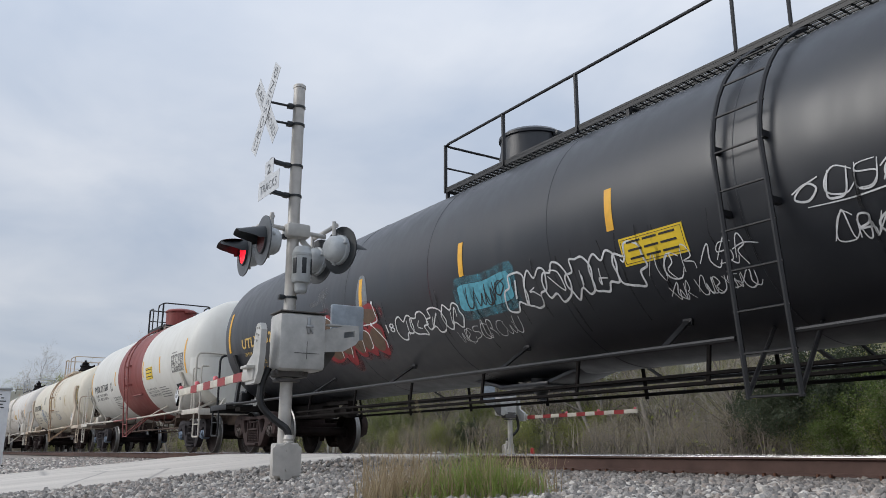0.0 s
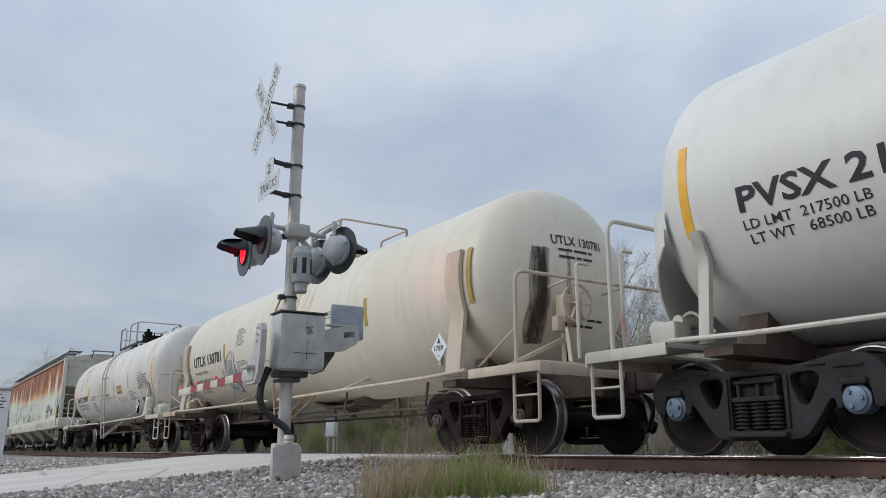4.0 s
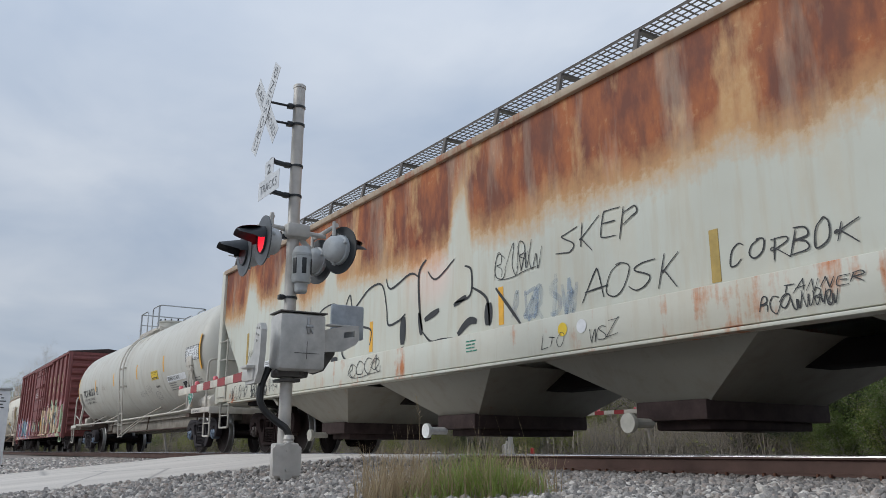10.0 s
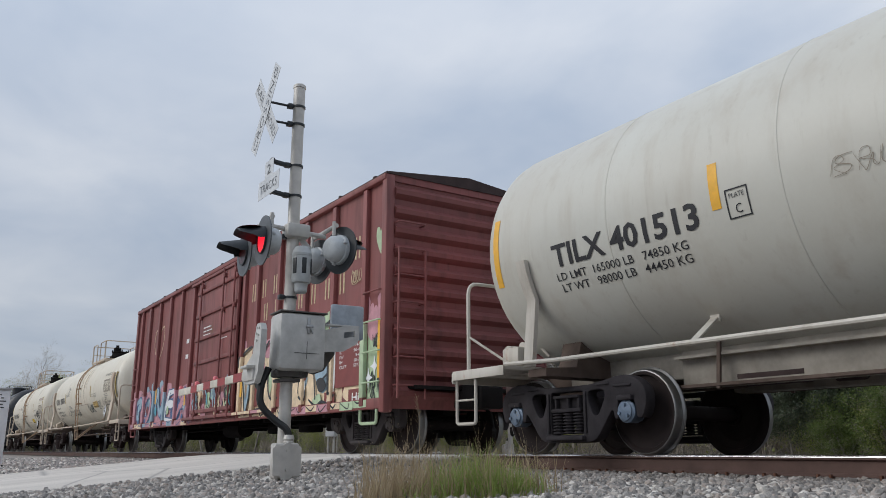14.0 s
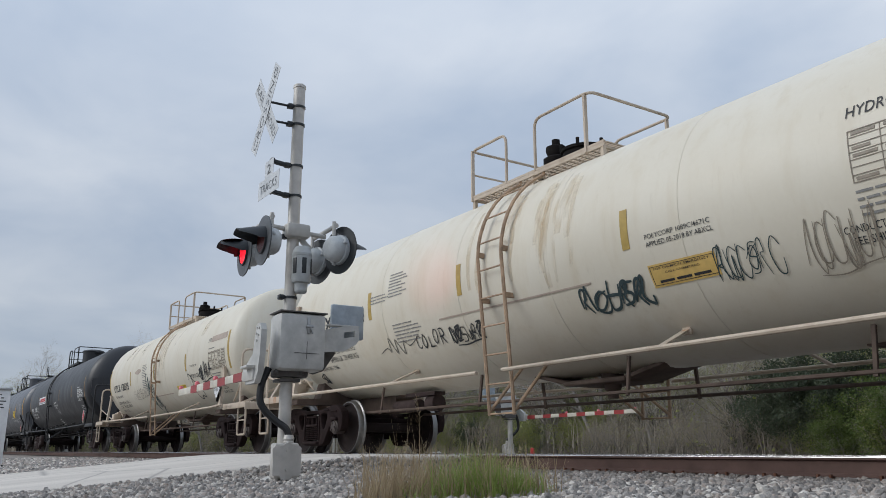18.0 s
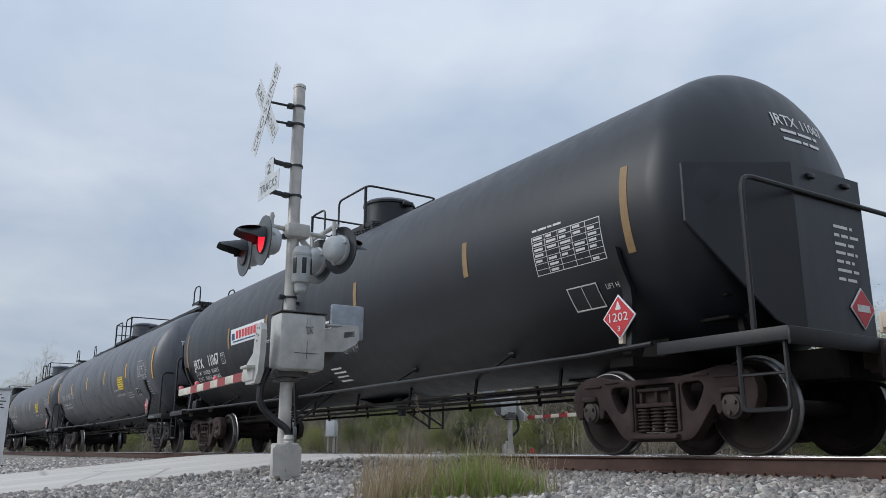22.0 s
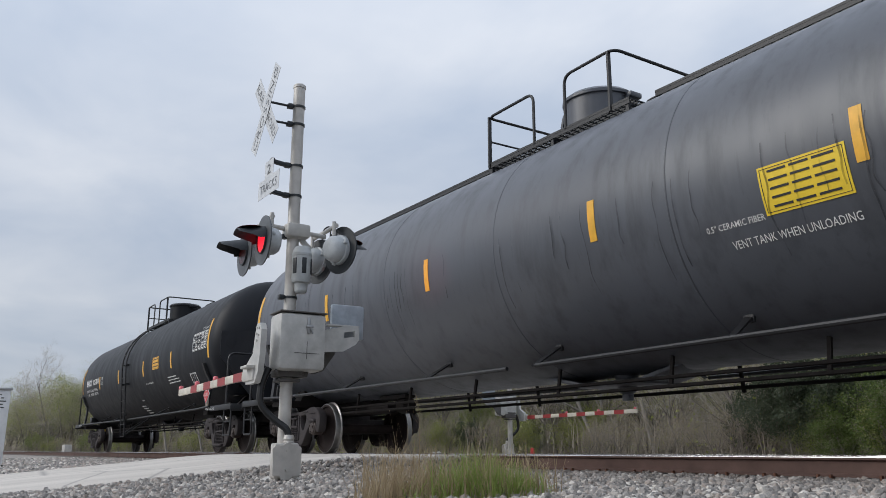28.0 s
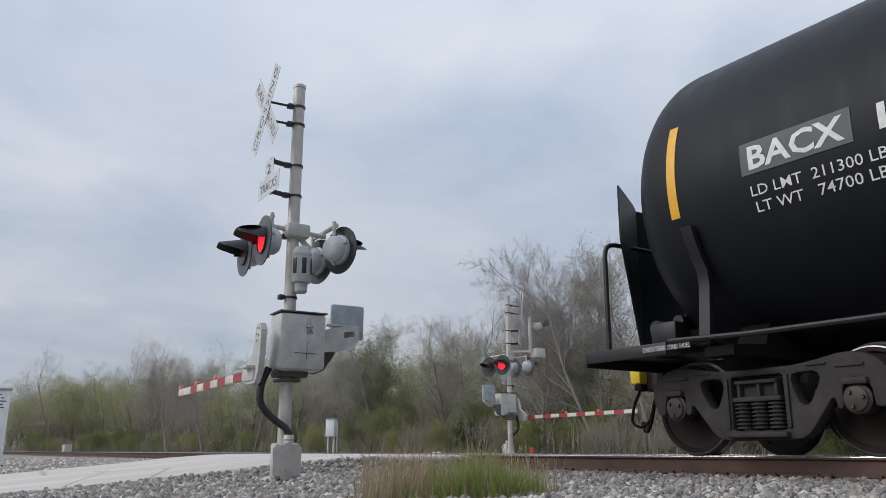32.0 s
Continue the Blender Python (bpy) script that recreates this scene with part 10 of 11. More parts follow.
def pedestal_box():
    c = thing("utility_box", "small white utility box on two posts beyond the track", "utility box", pose(-28.0, 13.4, ground_z(-28, 13.4), 0, 0, 40))
    bm = B()
    box(bm, (0, 0, 1.12), (0.34, 0.26, 0.62), None, 0.015)
    body = part("case", bm, M["sign_white"], c, "white metal case")
    bm = B()
    box(bm, (0, -0.005, 1.44), (0.38, 0.30, 0.03), None, 0.008)
    part("lid", bm, M["galv"], body)
    for x in (-0.10, 0.12):
        bm = B()
        rod(bm, (x, 0, -0.1), (x, 0, 0.85), 0.04, 10)
        part("post", bm, M["mast"], c, "grey steel post")
    bm = B()
    box(bm, (0.24, 0.02, 0.66), (0.03, 0.05, 1.36), None, 0.004)
    part("marker_post", bm, M["mast"], c, "thin pale marker post")


def trackside_bits():
    c = thing("marker_cone", "small orange-red marker tube beside the far signal", "marker", pose(-15.9, 13.0, ground_z(-15.9, 13.0)))
    part("tube", lathe(B(), [(0.06, 0), (0.05, 0.30), (0.045, 0.36), (0, 0.37)], "Z", 14), M["gate_red"], c)
    c = thing("concrete_block", "weathered pale concrete block beside the rails", "concrete block", pose(-62.0, 9.9, ground_z(-62, 9.9), 0, 0, 12))
    part("block", box(B(), (0, 0, 0.35), (0.55, 0.5, 0.7), None, 0.06), M["concrete"], c)
    rnd = random.Random(8)
    bm = B()
    for i in range(26):
        s = rnd.uniform(0.06, 0.15)
        bmesh.ops.create_icosphere(bm, subdivisions=1, radius=s, matrix=Matrix.Translation((rnd.uniform(-0.9, 0.9), rnd.uniform(-0.3, 0.3), 0.05 + rnd.uniform(0, 0.14))) @ Euler((rnd.random() * 6, rnd.random() * 6, 0)).to_matrix().to_4x4() @ Matrix.Diagonal((1, 0.8, 0.6, 1)))
    tagged(part("rubble_heap", bm, M["concrete"]), "low heap of pale broken stone", "rubble", kind="stuff").matrix_basis = pose(-17.6, 11.6, ground_z(-17.6, 11.6))


marker_cabinet()
pedestal_box()
trackside_bits()


# ---- plants ----
def leaf_mat(name, a, b_):
    m, n, l, b = node_mat(name)
    g = n.new("ShaderNodeNewGeometry")
    oi = n.new("ShaderNodeObjectInfo")
    c = mixed(n, l, g.outputs["Random Per Island"], a, b_)
    c = mixed(n, l, mixed(n, l, 1.0, oi.outputs["Random"], (0.5,) * 3, "MULTIPLY"), c, tuple(0.6 * k for k in a))
    l.new(c, b.inputs["Base Color"])
    b.inputs["Roughness"].default_value = 0.65
    thin = n.new("ShaderNodeBsdfTranslucent")
    l.new(c, thin.inputs["Color"])
    both = n.new("ShaderNodeMixShader")
    both.inputs[0].default_value = 0.4
    l.new(b.outputs[0], both.inputs[1])
    l.new(thin.outputs[0], both.inputs[2])
    l.new(both.outputs[0], [k for k in n if k.type == "OUTPUT_MATERIAL"][0].inputs["Surface"])
    return m


M["bark"] = plain("grey_brown_bark", (0.20, 0.175, 0.155), 0.9, 0.0, 0.35, 5, 0.6)
M["twig"] = plain("grey_twig_bark", (0.47, 0.425, 0.37), 0.9, 0.0, 0.3, 3, 0.0)
M["dark_twig"] = plain("dark_grey_twig_bark", (0.33, 0.30, 0.275), 0.9, 0.0, 0.3, 3, 0.0)
M["leaf_fresh"] = leaf_mat("fresh_spring_leaf", (0.27, 0.30, 0.085), (0.44, 0.45, 0.17))
M["brush_stem"] = plain("brown_brush_stem", (0.34, 0.295, 0.245), 0.9, 0.0, 0.3, 3, 0.0)
M["leaf_green"] = leaf_mat("green_leaf", (0.18, 0.22, 0.075), (0.30, 0.33, 0.13))
M["leaf_dark"] = leaf_mat("dark_evergreen_leaf", (0.06, 0.08, 0.05), (0.10, 0.12, 0.065))
M["leaf_mid"] = leaf_mat("shaded_green_leaf", (0.075, 0.115, 0.026), (0.17, 0.22, 0.055))
M["leaf_bud"] = leaf_mat("brown_bud", (0.30, 0.24, 0.15), (0.38, 0.34, 0.19))
M["grass_green"] = leaf_mat("fresh_grass_blade", (0.20, 0.28, 0.055), (0.42, 0.47, 0.15))
M["grass_dry"] = leaf_mat("dry_grass_stem", (0.30, 0.22, 0.13), (0.52, 0.42, 0.27))


class Cloud:
    """Vertices and faces gathered for one mesh."""

    def __init__(self):
        self.v, self.f = [], []

    def limb(self, pts, radii, seg=5):
        k0 = len(self.v)
        prev = Vector((1, 0, 0))
        for i, p in enumerate(pts):
            t = (pts[min(i + 1, len(pts) - 1)] - pts[max(i - 1, 0)]).normalized()
            n0 = prev - t * prev.dot(t)
            n0 = n0.normalized() if n0.length > 1e-4 else t.orthogonal().normalized()
            prev = n0
            b0 = t.cross(n0)
            for j in range(seg):
                a = 2 * math.pi * j / seg
                self.v.append(p + (n0 * math.cos(a) + b0 * math.sin(a)) * radii[i])
        for i in range(len(pts) - 1):
            for j in range(seg):
                a, b = k0 + i * seg + j, k0 + i * seg + (j + 1) % seg
                self.f.append((a, b, b + seg, a + seg))

    def spike(self, pts, r):
        """A twig of three-sided taper that ends in a point."""
        k = len(self.v)
        d = (pts[-1] - pts[0]).normalized()
        a = d.orthogonal().normalized()
        b = d.cross(a)
        for p, rr in ((pts[0], r), (pts[1], r * 0.7)):
            self.v += [p + a * rr, p + (b * 0.87 - a * 0.5) * rr, p - (b * 0.87 + a * 0.5) * rr]
        self.v.append(pts[-1])
        for i in range(3):
            j = (i + 1) % 3
            self.f += [(k + i, k + j, k + 3 + j, k + 3 + i), (k + 3 + i, k + 3 + j, k + 6)]

    def leaf(self, p, d, s, rnd):
        w = Vector((rnd.uniform(-1, 1), rnd.uniform(-1, 1), rnd.uniform(-1, 1))).cross(d)
        w = w.normalized() * s * 0.45 if w.length > 1e-3 else Vector((s * 0.45, 0, 0))
        k = len(self.v)
        self.v += [p, p + d * s * 0.5 + w, p + d * s, p + d * s * 0.5 - w]
        self.f.append((k, k + 1, k + 2, k + 3))

    def mesh(self, name, mat, smooth=True):
        me = bpy.data.meshes.new(name)
        me.from_pydata([tuple(v) for v in self.v], [], self.f)
        if smooth:
            me.polygons.foreach_set("use_smooth", [True] * len(self.f))
        me.materials.append(mat)
        return me


def grow(seed, height, spread, leafy, leaf_size, forks=5, levels=4, stems=1, girth=0.016):
    """A tree of unit kind: trunk with limbs, twigs, and leaves near the twig ends."""
    rnd = random.Random(seed)
    wood, twigs, leaves = Cloud(), Cloud(), Cloud()

    def wander(p, d, length, r0, r1, n, bend, lift):
        pts, rad = [p.copy()], [r0]
        d = d.copy()
        for i in range(n):
            d = (d + Vector((rnd.gauss(0, bend), rnd.gauss(0, bend), rnd.gauss(0, bend) + lift))).normalized()
            p = p + d * length / n
            pts.append(p.copy())
            rad.append(r0 + (r1 - r0) * (i + 1) / n)
        return pts, rad, d

    def branch(p, d, length, r, level):
        n = 5 if level < 2 else (3 if level < levels - 1 else 2)
        pts, rad, d2 = wander(p, d, length, r, r * 0.35, n, 0.13 if level else 0.05, 0.04)
        if level < levels - 1:
            (wood if level < 2 else twigs).limb(pts, rad, 6 if level == 0 else (5 if level == 1 else 3))
        else:
            twigs.spike(pts, rad[0])
        if level >= levels - 1:
            for q in pts[1:]:
                if leafy and rnd.random() < leafy:
                    for _ in range(rnd.randint(7, 12)):
                        o = Vector((rnd.gauss(0, 1), rnd.gauss(0, 1), rnd.gauss(0, 1))) * 0.13
                        dd = Vector((rnd.gauss(0, 1), rnd.gauss(0, 1), rnd.gauss(0, 0.7)))
                        leaves.leaf(q + o, dd.normalized(), leaf_size * rnd.uniform(0.35, 0.85), rnd)
            return
        k = forks + rnd.randint(0, 2) + (2 if level == 0 else 0)
        for i in range(k):
            s = (0.28 if level == 0 else 0.15) + (1 - (0.28 if level == 0 else 0.15)) * (i + rnd.random()) / k
            j = min(int(s * n), n - 1)
            q = pts[j].lerp(pts[j + 1], s * n - j)
            axis = (pts[j + 1] - pts[j]).normalized()
            side = axis.orthogonal().normalized()
            side.rotate(Matrix.Rotation(rnd.uniform(0, 6.283), 3, axis))
            tilt = rnd.uniform(0.45, 0.95) * spread
            dd = (axis * math.cos(tilt) + side * math.sin(tilt)).normalized()
            dd.z += 0.12
            branch(q, dd.normalized(), length * rnd.uniform(0.42, 0.66) * (1.15 - 0.45 * s), max(0.0038, rad[j] * 0.46), level + 1)

    for st in range(stems):
        lean = Vector((rnd.gauss(0, 0.10 * (1 + stems * 0.6)), rnd.gauss(0, 0.10 * (1 + stems * 0.6)), 1)).normalized()
        branch(Vector((rnd.gauss(0, 0.1 * (stems - 1)), rnd.gauss(0, 0.1 * (stems - 1)), -0.2)), lean, height * rnd.uniform(0.62, 0.8), height * girth / (stems ** 0.4), 0)
    return wood, twigs, leaves


def tree_kind(name, seed, height, spread, leafy, leaf_mat_, leaf_size=0.09, forks=5, levels=4, stems=1, girth=0.016, bark="twig"):
    wood, twigs, leaves = grow(seed, height, spread, leafy, leaf_size, forks, levels, stems, girth)
    ms = [("trunk", wood.mesh("trunk", M["dark_twig" if bark == "dark_twig" else "bark"])), ("branchwork", twigs.mesh("branchwork", M["brush_stem" if name == "shrub" else bark]))]
    if leaves.f:
        ms.append(("crown", leaves.mesh("crown", M[leaf_mat_], False)))
    return name, ms


def plant(kind, label, category, x, y, s, rz, group):
    name, ms = kind
    t = thing(name, label, category, pose(x, y, ground_z(x, y) - 0.05, 0, 0, rz), group)
    t.scale = (s, s, s)
    for n_, me in ms:
        part(n_, me, None, t)
    return t


BARE = [tree_kind("tree", 11, 7.9, 1.15, 0.30, "leaf_fresh", 0.06, 9, 4, 1, 0.011), tree_kind("tree", 12, 7.9, 1.15, 0.25, "leaf_bud", 0.06, 9, 4, 1, 0.011), tree_kind("tree", 13, 7.4, 1.1, 0.35, "leaf_fresh", 0.07, 8, 4, 2, 0.011),
        tree_kind("tree", 14, 8.0, 1.1, 0.2, "leaf_bud", 0.05, 8, 4, 2, 0.011)]
FAN = [tree_kind("tree", 17, 8.4, 1.08, 0.03, "leaf_bud", 0.05, 7, 5, 2, 0.013, "dark_twig"), tree_kind("tree", 18, 8.4, 1.05, 0.03, "leaf_bud", 0.05, 8, 5, 1, 0.012, "dark_twig")]
LEAFY = [tree_kind("tree", 21, 7.5, 1.15, 0.9, "leaf_fresh", 0.085, 6, 4), tree_kind("tree", 22, 6.8, 1.1, 0.9, "leaf_fresh", 0.085, 5, 4, 2), tree_kind("tree", 23, 6.5, 1.2, 0.85, "leaf_green", 0.09, 6, 4)]
BUSH = [tree_kind("shrub", 31, 3.4, 1.15, 0.6, "leaf_fresh", 0.08, 4, 4, 4), tree_kind("shrub", 32, 3.2, 1.15, 0.06, "leaf_bud", 0.07, 4, 4, 5), tree_kind("shrub", 33, 3.4, 1.1, 0.7, "leaf_green", 0.08, 4, 4, 4),
        tree_kind("shrub", 34, 4.4, 0.9, 0.9, "leaf_dark", 0.12, 6, 4, 3), tree_kind("shrub", 35, 3.2, 1.15, 0.9, "leaf_mid", 0.085, 4, 4, 4)]


def woods():
    rnd = random.Random(77)
    edge = lambda x: 21.5 if x > -42 else max(14.5, 21.5 + (x + 42) * 0.085)
    # single trees that stand out
    for k, x, y, s, rz, lab in ((FAN[0], -22.9, 22.2, 1.05, 30, "tall bare tree with a wide fan of fine branches"), (FAN[1], -21.0, 23.0, 0.98, 140, "tall bare tree in the wood's edge"), (FAN[1], -27.2, 22.8, 1.0, 250, "bare widely spreading tree"),
                                (FAN[0], -39.0, 21.8, 0.94, 70, "bare tree with a rounded crown of fine twigs"), (BARE[3], -41.8, 21.6, 0.84, 20, "slender bare tree with fine twigs"), (BARE[2], -20.4, 23.0, 0.86, 10, "bare grey forked tree"), (BARE[0], -17.8, 20.6, 0.62, 40, "pale leaning bare tree"), (BARE[3], -15.4, 20.8, 0.74, 200, "bare grey tree with many upright stems"),
                                (FAN[0], -56.0, 17.5, 0.80, 100, "bare tree with a rounded crown"), (FAN[1], -63.0, 17.0, 0.88, 200, "bare tree with a rounded crown"), (BARE[0], -51.0, 19.0, 0.80, 300, "bare tree at the wood's edge")):
        plant(k, lab, "tree", x, y, s, rz, "trees of the wood")
    x = -8.0
    while x > -170:
        d = 1.8 if x > -45 else 3.0
        for row in range(3):
            if rnd.random() < (0.15 if row == 2 else 0.08):
                continue
            xx = x + rnd.uniform(-1.2, 1.2)
            yy = edge(xx) + row * 3.2 + rnd.uniform(0.3, 2.2)
            kind = rnd.choice(BARE + LEAFY if row else LEAFY + BARE)
            if -23 < xx < -13.5 and kind in LEAFY:
                kind = BARE[row % 4]
            if kind in BARE and -60 < xx < -24 and row < 2 and rnd.random() < 0.4:
                kind = FAN[row]
            top = 0.84 if xx > -34 else 1.0 if xx > -48 else (1.05 if xx > -85 else 1.42)
            s = top * rnd.uniform(0.72, 1.10)
            leaf = kind in LEAFY
            plant(kind, "budding tree with fresh yellow-green leaves" if leaf else "bare grey tree among the wood", "tree", xx, yy, s, rnd.uniform(0, 360), "trees of the wood")
        x -= d
    x = -7.0
    while x > -120:
        for row in range(2):
            xx = x + rnd.uniform(-0.8, 0.8)
            yy = edge(xx) - 1.4 + row * 1.9 + rnd.uniform(-0.6, 0.6)
            kind = rnd.choice((BUSH[0], BUSH[0], BUSH[1], BUSH[1], BUSH[2], BUSH[2]))
            if -23 < xx < -13.5:
                kind = BUSH[1]
            lab = {0: "yellow-green shrub in thin fresh leaf", 1: "bare brown thicket shrub", 2: "green shrub in thin leaf"}[BUSH.index(kind)]
            plant(kind, lab, "shrub", xx, yy, rnd.uniform(0.45, 0.85), rnd.uniform(0, 360), "shrubs of the wood's edge")
        x -= 1.5 if x > -40 else 2.6
    for xx, yy, s in ((-13.9, 20.6, 0.62), (-13.4, 20.3, 0.66), (-12.9, 20.9, 0.74), (-11.9, 21.9, 0.72), (-15.6, 21.6, 0.5), (-30.0, 21.0, 0.40), (-25.5, 20.8, 0.34)):
        plant(BUSH[3], "dark green evergreen shrub", "shrub", xx, yy, s, rnd.uniform(0, 360), "shrubs of the wood's edge")
    for xx, yy, s in ((-12.2, 19.9, 0.48), (-11.6, 19.8, 0.62), (-11.1, 20.3, 0.80), (-10.4, 20.1, 0.75), (-9.4, 20.3, 0.85)):
        plant(BUSH[4], "green leafy bush at the wood's edge", "shrub", xx, yy, s, rnd.uniform(0, 360), "shrubs of the wood's edge")


def undergrowth():
    """Brush on the wood's floor: thin leaning stems and a scatter of leaves."""
    rnd = random.Random(5)
    stems, leaves = Cloud(), Cloud()
    for i in range(5200):
        x = -6 - 150 * rnd.random() ** 1.7
        y0 = (21.5 if x > -42 else max(14.5, 21.5 + (x + 42) * 0.085)) - 1.5
        y = y0 + rnd.uniform(0, 7)
        z = ground_z(x, y)
        h = rnd.uniform(0.5, 2.6)
        p = Vector((x, y, z))
        a = Vector((x + rnd.gauss(0, 0.25), y + rnd.gauss(0, 0.2), z + h * 0.55))
        b = Vector((a.x + rnd.gauss(0, 0.45), a.y + rnd.gauss(0, 0.2), z + h * rnd.uniform(0.8, 1.0)))
        stems.limb([p, a, b], [0.018, 0.012, 0.004], 3)
        if rnd.random() < 0.30:
            for _ in range(3):
                q = a.lerp(b, rnd.random()) + Vector((rnd.gauss(0, 0.1), rnd.gauss(0, 0.1), rnd.gauss(0, 0.1)))
                leaves.leaf(q, Vector((rnd.gauss(0, 1), rnd.gauss(0, 1), rnd.gauss(0, 1))).normalized(), rnd.uniform(0.06, 0.14), rnd)
    tagged(new("brush", stems.mesh("brush", M["brush_stem"])), "tangle of thin bare brown stems", "undergrowth", kind="stuff")
    tagged(new("brush_leaves", leaves.mesh("brush_leaves", M["leaf_fresh"], False)), "scattered fresh leaves in the brush", "undergrowth", kind="stuff")
    # the wood's depth: a lumpy mass far inside
    bm = B()
    xs = [-2 - i * 2.0 for i in range(110)]
    rows = []
    for j in range(9):
        z = -0.6 + j * 0.52
        rows.append([bm.verts.new((x, (29 if x > -42 else max(22, 29 + (x + 42) * 0.085)) + 1.6 * noise.noise((x * 0.35, z * 0.6, 1)) - 0.12 * j, (z if j < 8 else z + 1.3 * noise.noise((x * 0.4, 4, 2))) * (1 if x > -48 else 1 + min(0.9, (-48 - x) / 90)))) for x in xs])
    for a, b in zip(rows, rows[1:]):
        for i in range(len(xs) - 1):
            bm.faces.new((a[i], a[i + 1], b[i + 1], b[i]))
    tagged(part("backdrop_wood", bm, M["deep_wood"]), "brown-grey depth of the wood", "wood", kind="structure")


def deep_mat():
    m, n, l, b = node_mat("deep_wood_tangle")
    v = vec_of(n, l, (3.0, 1, 0.35), spread=False)
    v2 = vec_of(n, l, spread=False)
    c = mixed(n, l, ramp_of(n, l, noise_tex(n, l, v, 2.0, 8, 0.7), 0.38, 0.62), (0.27, 0.243, 0.20), (0.50, 0.45, 0.37))
    c = mixed(n, l, mixed(n, l, 1.0, ramp_of(n, l, noise_tex(n, l, v2, 1.3, 8, 0.7), 0.50, 0.66), (0.6,) * 3, "MULTIPLY"), c, (0.30, 0.315, 0.15))
    l.new(c, b.inputs["Base Color"])
    b.inputs["Roughness"].default_value = 1.0
    bumped(n, l, b, noise_tex(n, l, v, 3.0, 6), 1.0, 0.2)
    return m


M["deep_wood"] = deep_mat()
woods()
undergrowth()


def grass_patch():
    rnd = random.Random(3)
    green, dry = Cloud(), Cloud()

    def blade(c, p, h, w, lean):
        d = rnd.uniform(0, 6.283)
        side = Vector((math.cos(d + 1.57), math.sin(d + 1.57), 0)) * w
        fwd = Vector((math.cos(d), math.sin(d), 0))
        k = len(c.v)
        for i in range(4):
            s = i / 3
            q = p + fwd * lean * s * s + Vector((0, 0, h * (s - 0.12 * lean / max(h, 0.01) * s * s)))
            ww = side * (1 - s * 0.92)
            c.v += [q - ww, q + ww]
        for i in range(3):
            c.f.append((k + 2 * i, k + 2 * i + 1, k + 2 * i + 3, k + 2 * i + 2))

    across = Vector((0.56, 0.83, 0))
    along = Vector((-0.83, 0.56, 0))
    mid = Vector((-4.75, 3.22, 0))
    for i in range(1500):
        s = rnd.gauss(0.12, 0.30)
        t = rnd.uniform(-0.5, 0.5)
        if abs(s) > 0.62:
            continue
        p = mid + across * s + along * t
        p.z = ground_z(p.x, p.y) - 0.01
        tall = max(0.05, 0.33 * (1 - (abs(s - 0.12) / 0.62) ** 2)) * rnd.uniform(0.45, 1.0)
        blade(green, p, tall * rnd.choice((0.6, 1.0, 1.0, 1.25)), rnd.uniform(0.003, 0.0065), rnd.uniform(0.01, 0.32))
    for i in range(1400):
        s = rnd.gauss(-0.34, 0.20) if rnd.random() < 0.72 else rnd.gauss(0.3, 0.2)
        p = mid + across * s + along * rnd.uniform(-0.5, 0.45)
        if abs(s) > 0.68:
            continue
        p.z = ground_z(p.x, p.y) - 0.01
        blade(dry, p, rnd.uniform(0.10, 0.42), rnd.uniform(0.0022, 0.0048), rnd.uniform(0.02, 0.30))
    for i in range(26):
        p = mid + across * rnd.uniform(-0.55, 0.5) + along * rnd.uniform(-0.3, 0.6)
        p.z = ground_z(p.x, p.y)
        blade(dry, p, rnd.uniform(0.3, 0.62), 0.0022, rnd.uniform(0.02, 0.22))
    # the tall weed with a thin head
    p = mid - across * 0.28 + along * 0.5
    p.z = ground_z(p.x, p.y)
    dry.limb([p, p + Vector((0.01, 0.0, 0.30)), p + Vector((-0.02, 0.02, 0.55)), p + Vector((-0.05, 0.0, 0.72))], [0.004, 0.003, 0.002, 0.001], 4)
    for i in range(14):
        q = p + Vector((-0.02 - 0.002 * i, 0.01, 0.48 + 0.016 * i))
        dry.limb([q, q + Vector((rnd.uniform(-0.04, 0.04), rnd.uniform(-0.04, 0.04), 0.04))], [0.0014, 0.0006], 3)
    tagged(new("grass", green.mesh("grass", M["grass_green"], False)), "tuft of fresh green grass in the gravel", "grass", kind="stuff")
    tagged(new("dry_grass", dry.mesh("dry_grass", M["grass_dry"], False)), "dry tan grass stems in the gravel", "grass", kind="stuff")


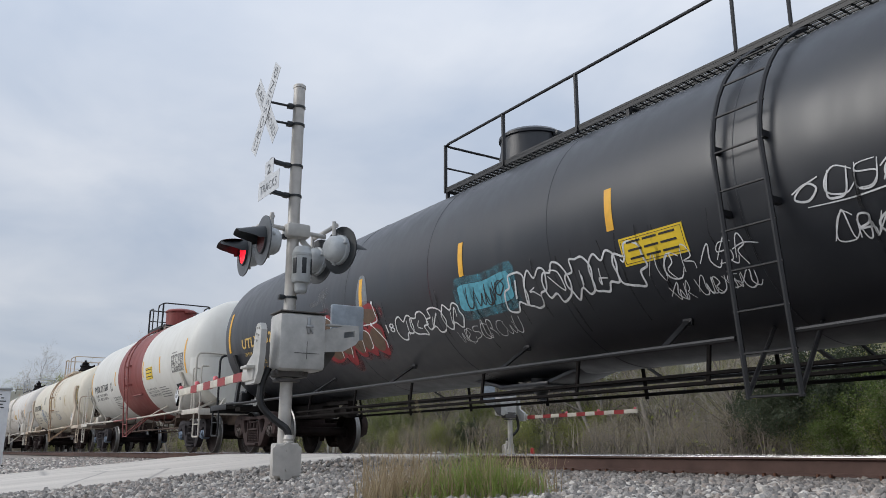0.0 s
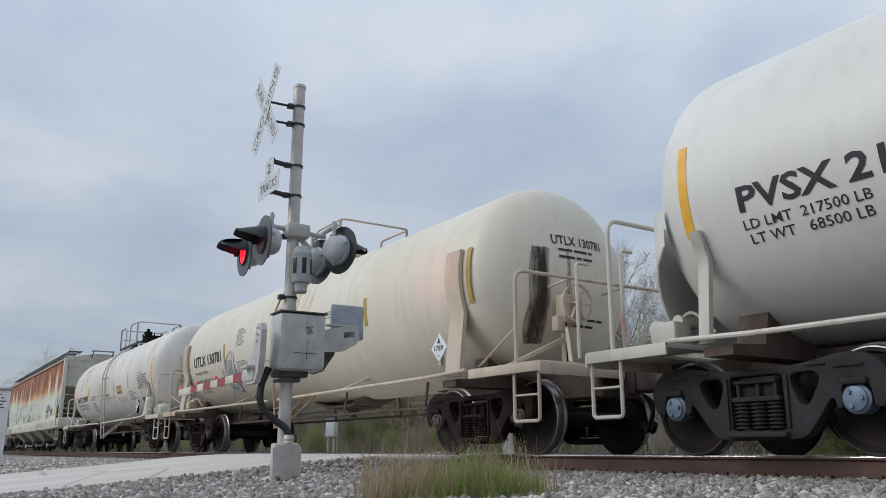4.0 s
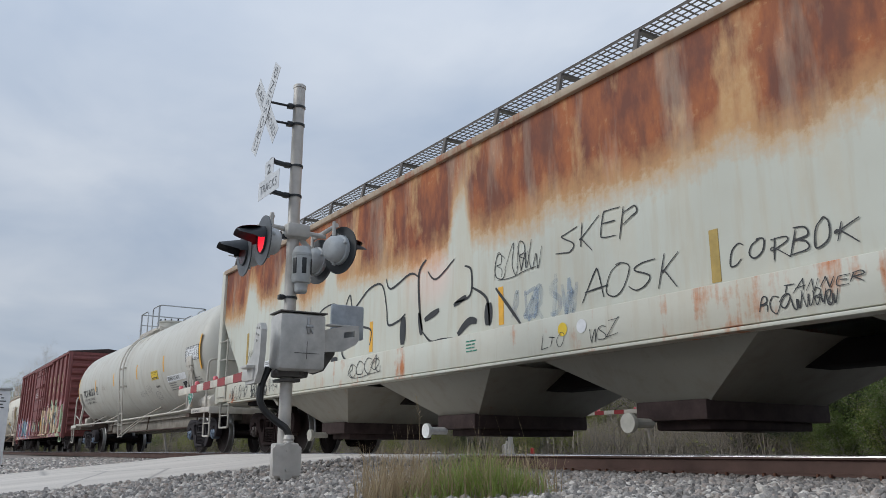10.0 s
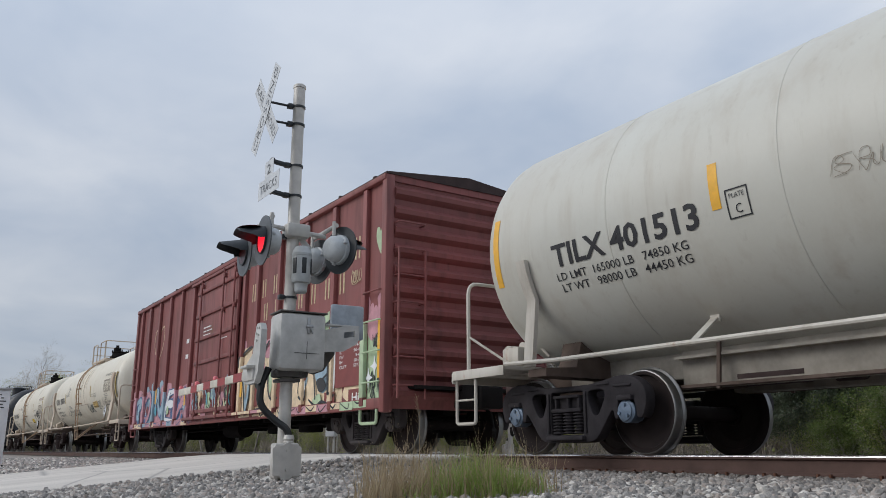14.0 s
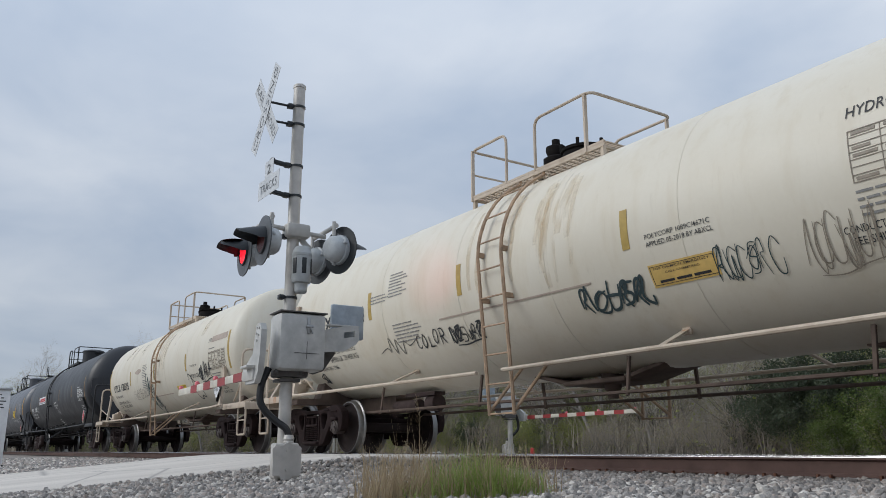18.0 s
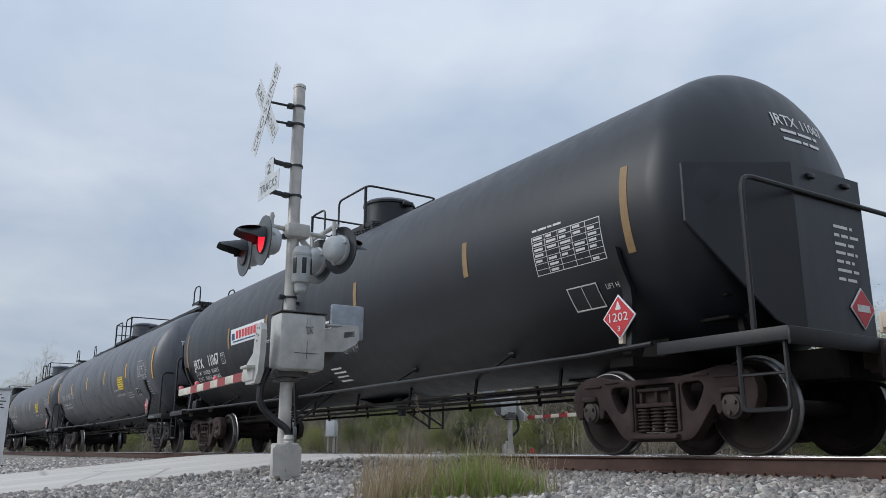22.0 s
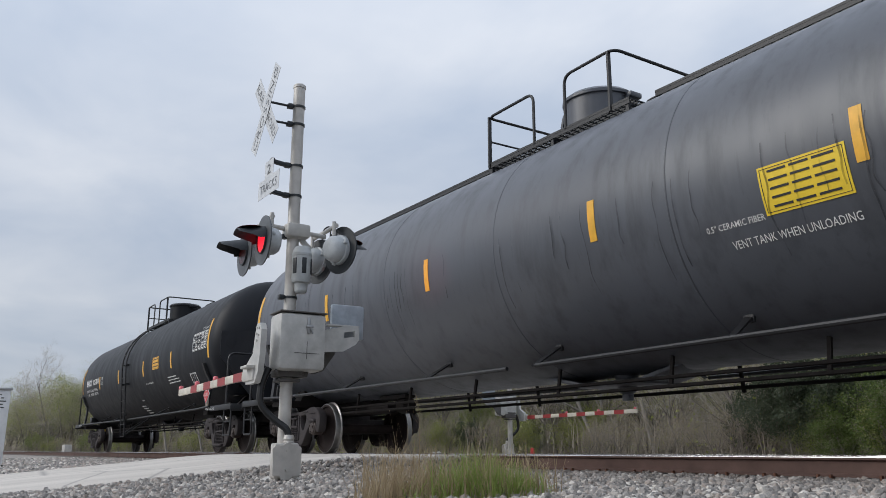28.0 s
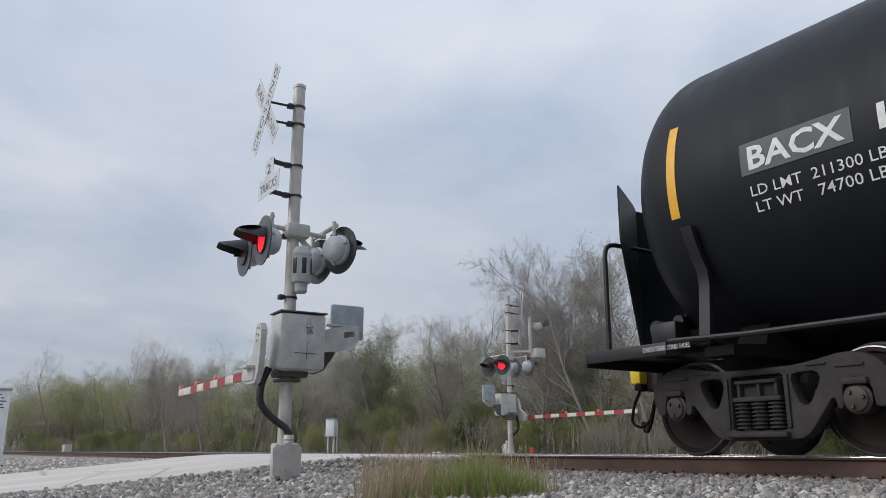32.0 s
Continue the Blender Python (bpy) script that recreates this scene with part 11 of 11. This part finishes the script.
grass_patch()
off_road = lambda x, y: not (ROAD_X0 - 0.1 < x < ROAD_X1 + 0.05 + 0.18 * noise.noise((y * 1.1, 9, 2)))
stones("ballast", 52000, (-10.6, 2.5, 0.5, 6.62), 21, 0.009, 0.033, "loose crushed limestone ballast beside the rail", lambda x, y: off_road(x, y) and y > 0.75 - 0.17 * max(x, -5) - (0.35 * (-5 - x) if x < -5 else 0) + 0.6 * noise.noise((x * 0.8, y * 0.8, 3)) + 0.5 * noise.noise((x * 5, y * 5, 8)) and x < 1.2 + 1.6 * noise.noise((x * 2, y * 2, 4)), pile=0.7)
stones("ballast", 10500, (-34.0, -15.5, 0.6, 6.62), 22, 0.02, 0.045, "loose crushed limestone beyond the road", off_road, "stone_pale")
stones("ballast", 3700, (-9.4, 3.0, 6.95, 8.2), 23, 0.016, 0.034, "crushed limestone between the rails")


# ---- motion ----
SPEED = [(0, 7.25), (6, 7.05), (13, 7.12), (23, 7.33), (28, 7.42), (32, 7.55)]


def gone(t):
    """Metres that the train has covered after t seconds."""
    d = 0.0
    for (a, p), (b, q) in zip(SPEED, SPEED[1:]):
        if t <= a:
            break
        e = min(t, b)
        v = p + (q - p) * (e - a) / (b - a)
        d += (p + v) / 2 * (e - a)
    return d


def motions():
    for car, u in CARS:
        walk(car, [(t, pose(u + gone(t), TRACK_Y, 0)) for t in range(0, 33, 2)])
    for wheel, u, x in WHEELS:
        rows = []
        near = [t / 15 for t in range(0, 481) if -24 < u + x + gone(t / 15) < 2.5]
        ts = sorted(set([0.0] + near + [32.0]))
        first = near[0] if near else 0.0
        last = near[-1] if near else 0.0
        for t in ts:
            k = min(max(t, first), last)
            turn = math.degrees((gone(k) - gone(first)) / WHEEL_R) if near else 0.0
            rows.append((t, pose(x, 0, WHEEL_R, 0, turn % 360, 0)))
        walk(wheel, rows)
    # the lamps blink by turns: each vane drops over its lamp and swings up clear of it
    beat, start = 0.595, 5.85
    for vane, place, phase, face, turn in VANES:
        down, up = pose(*place, 0, 0, turn), pose(*place, face * 84, 0, turn)
        k = math.floor((0 - start) / beat)
        lit = lambda k: (k % 2 == 0) == (phase == 0)
        rows = [(0, up if lit(k) else down)]
        while start + (k + 1) * beat < 31.95:
            k += 1
            t = start + k * beat
            if t > 0.1:
                rows += [(t - 0.034, rows[-1][1]), (t, up if lit(k) else down)]
        rows.append((32, rows[-1][1]))
        walk(vane, rows)


motions()
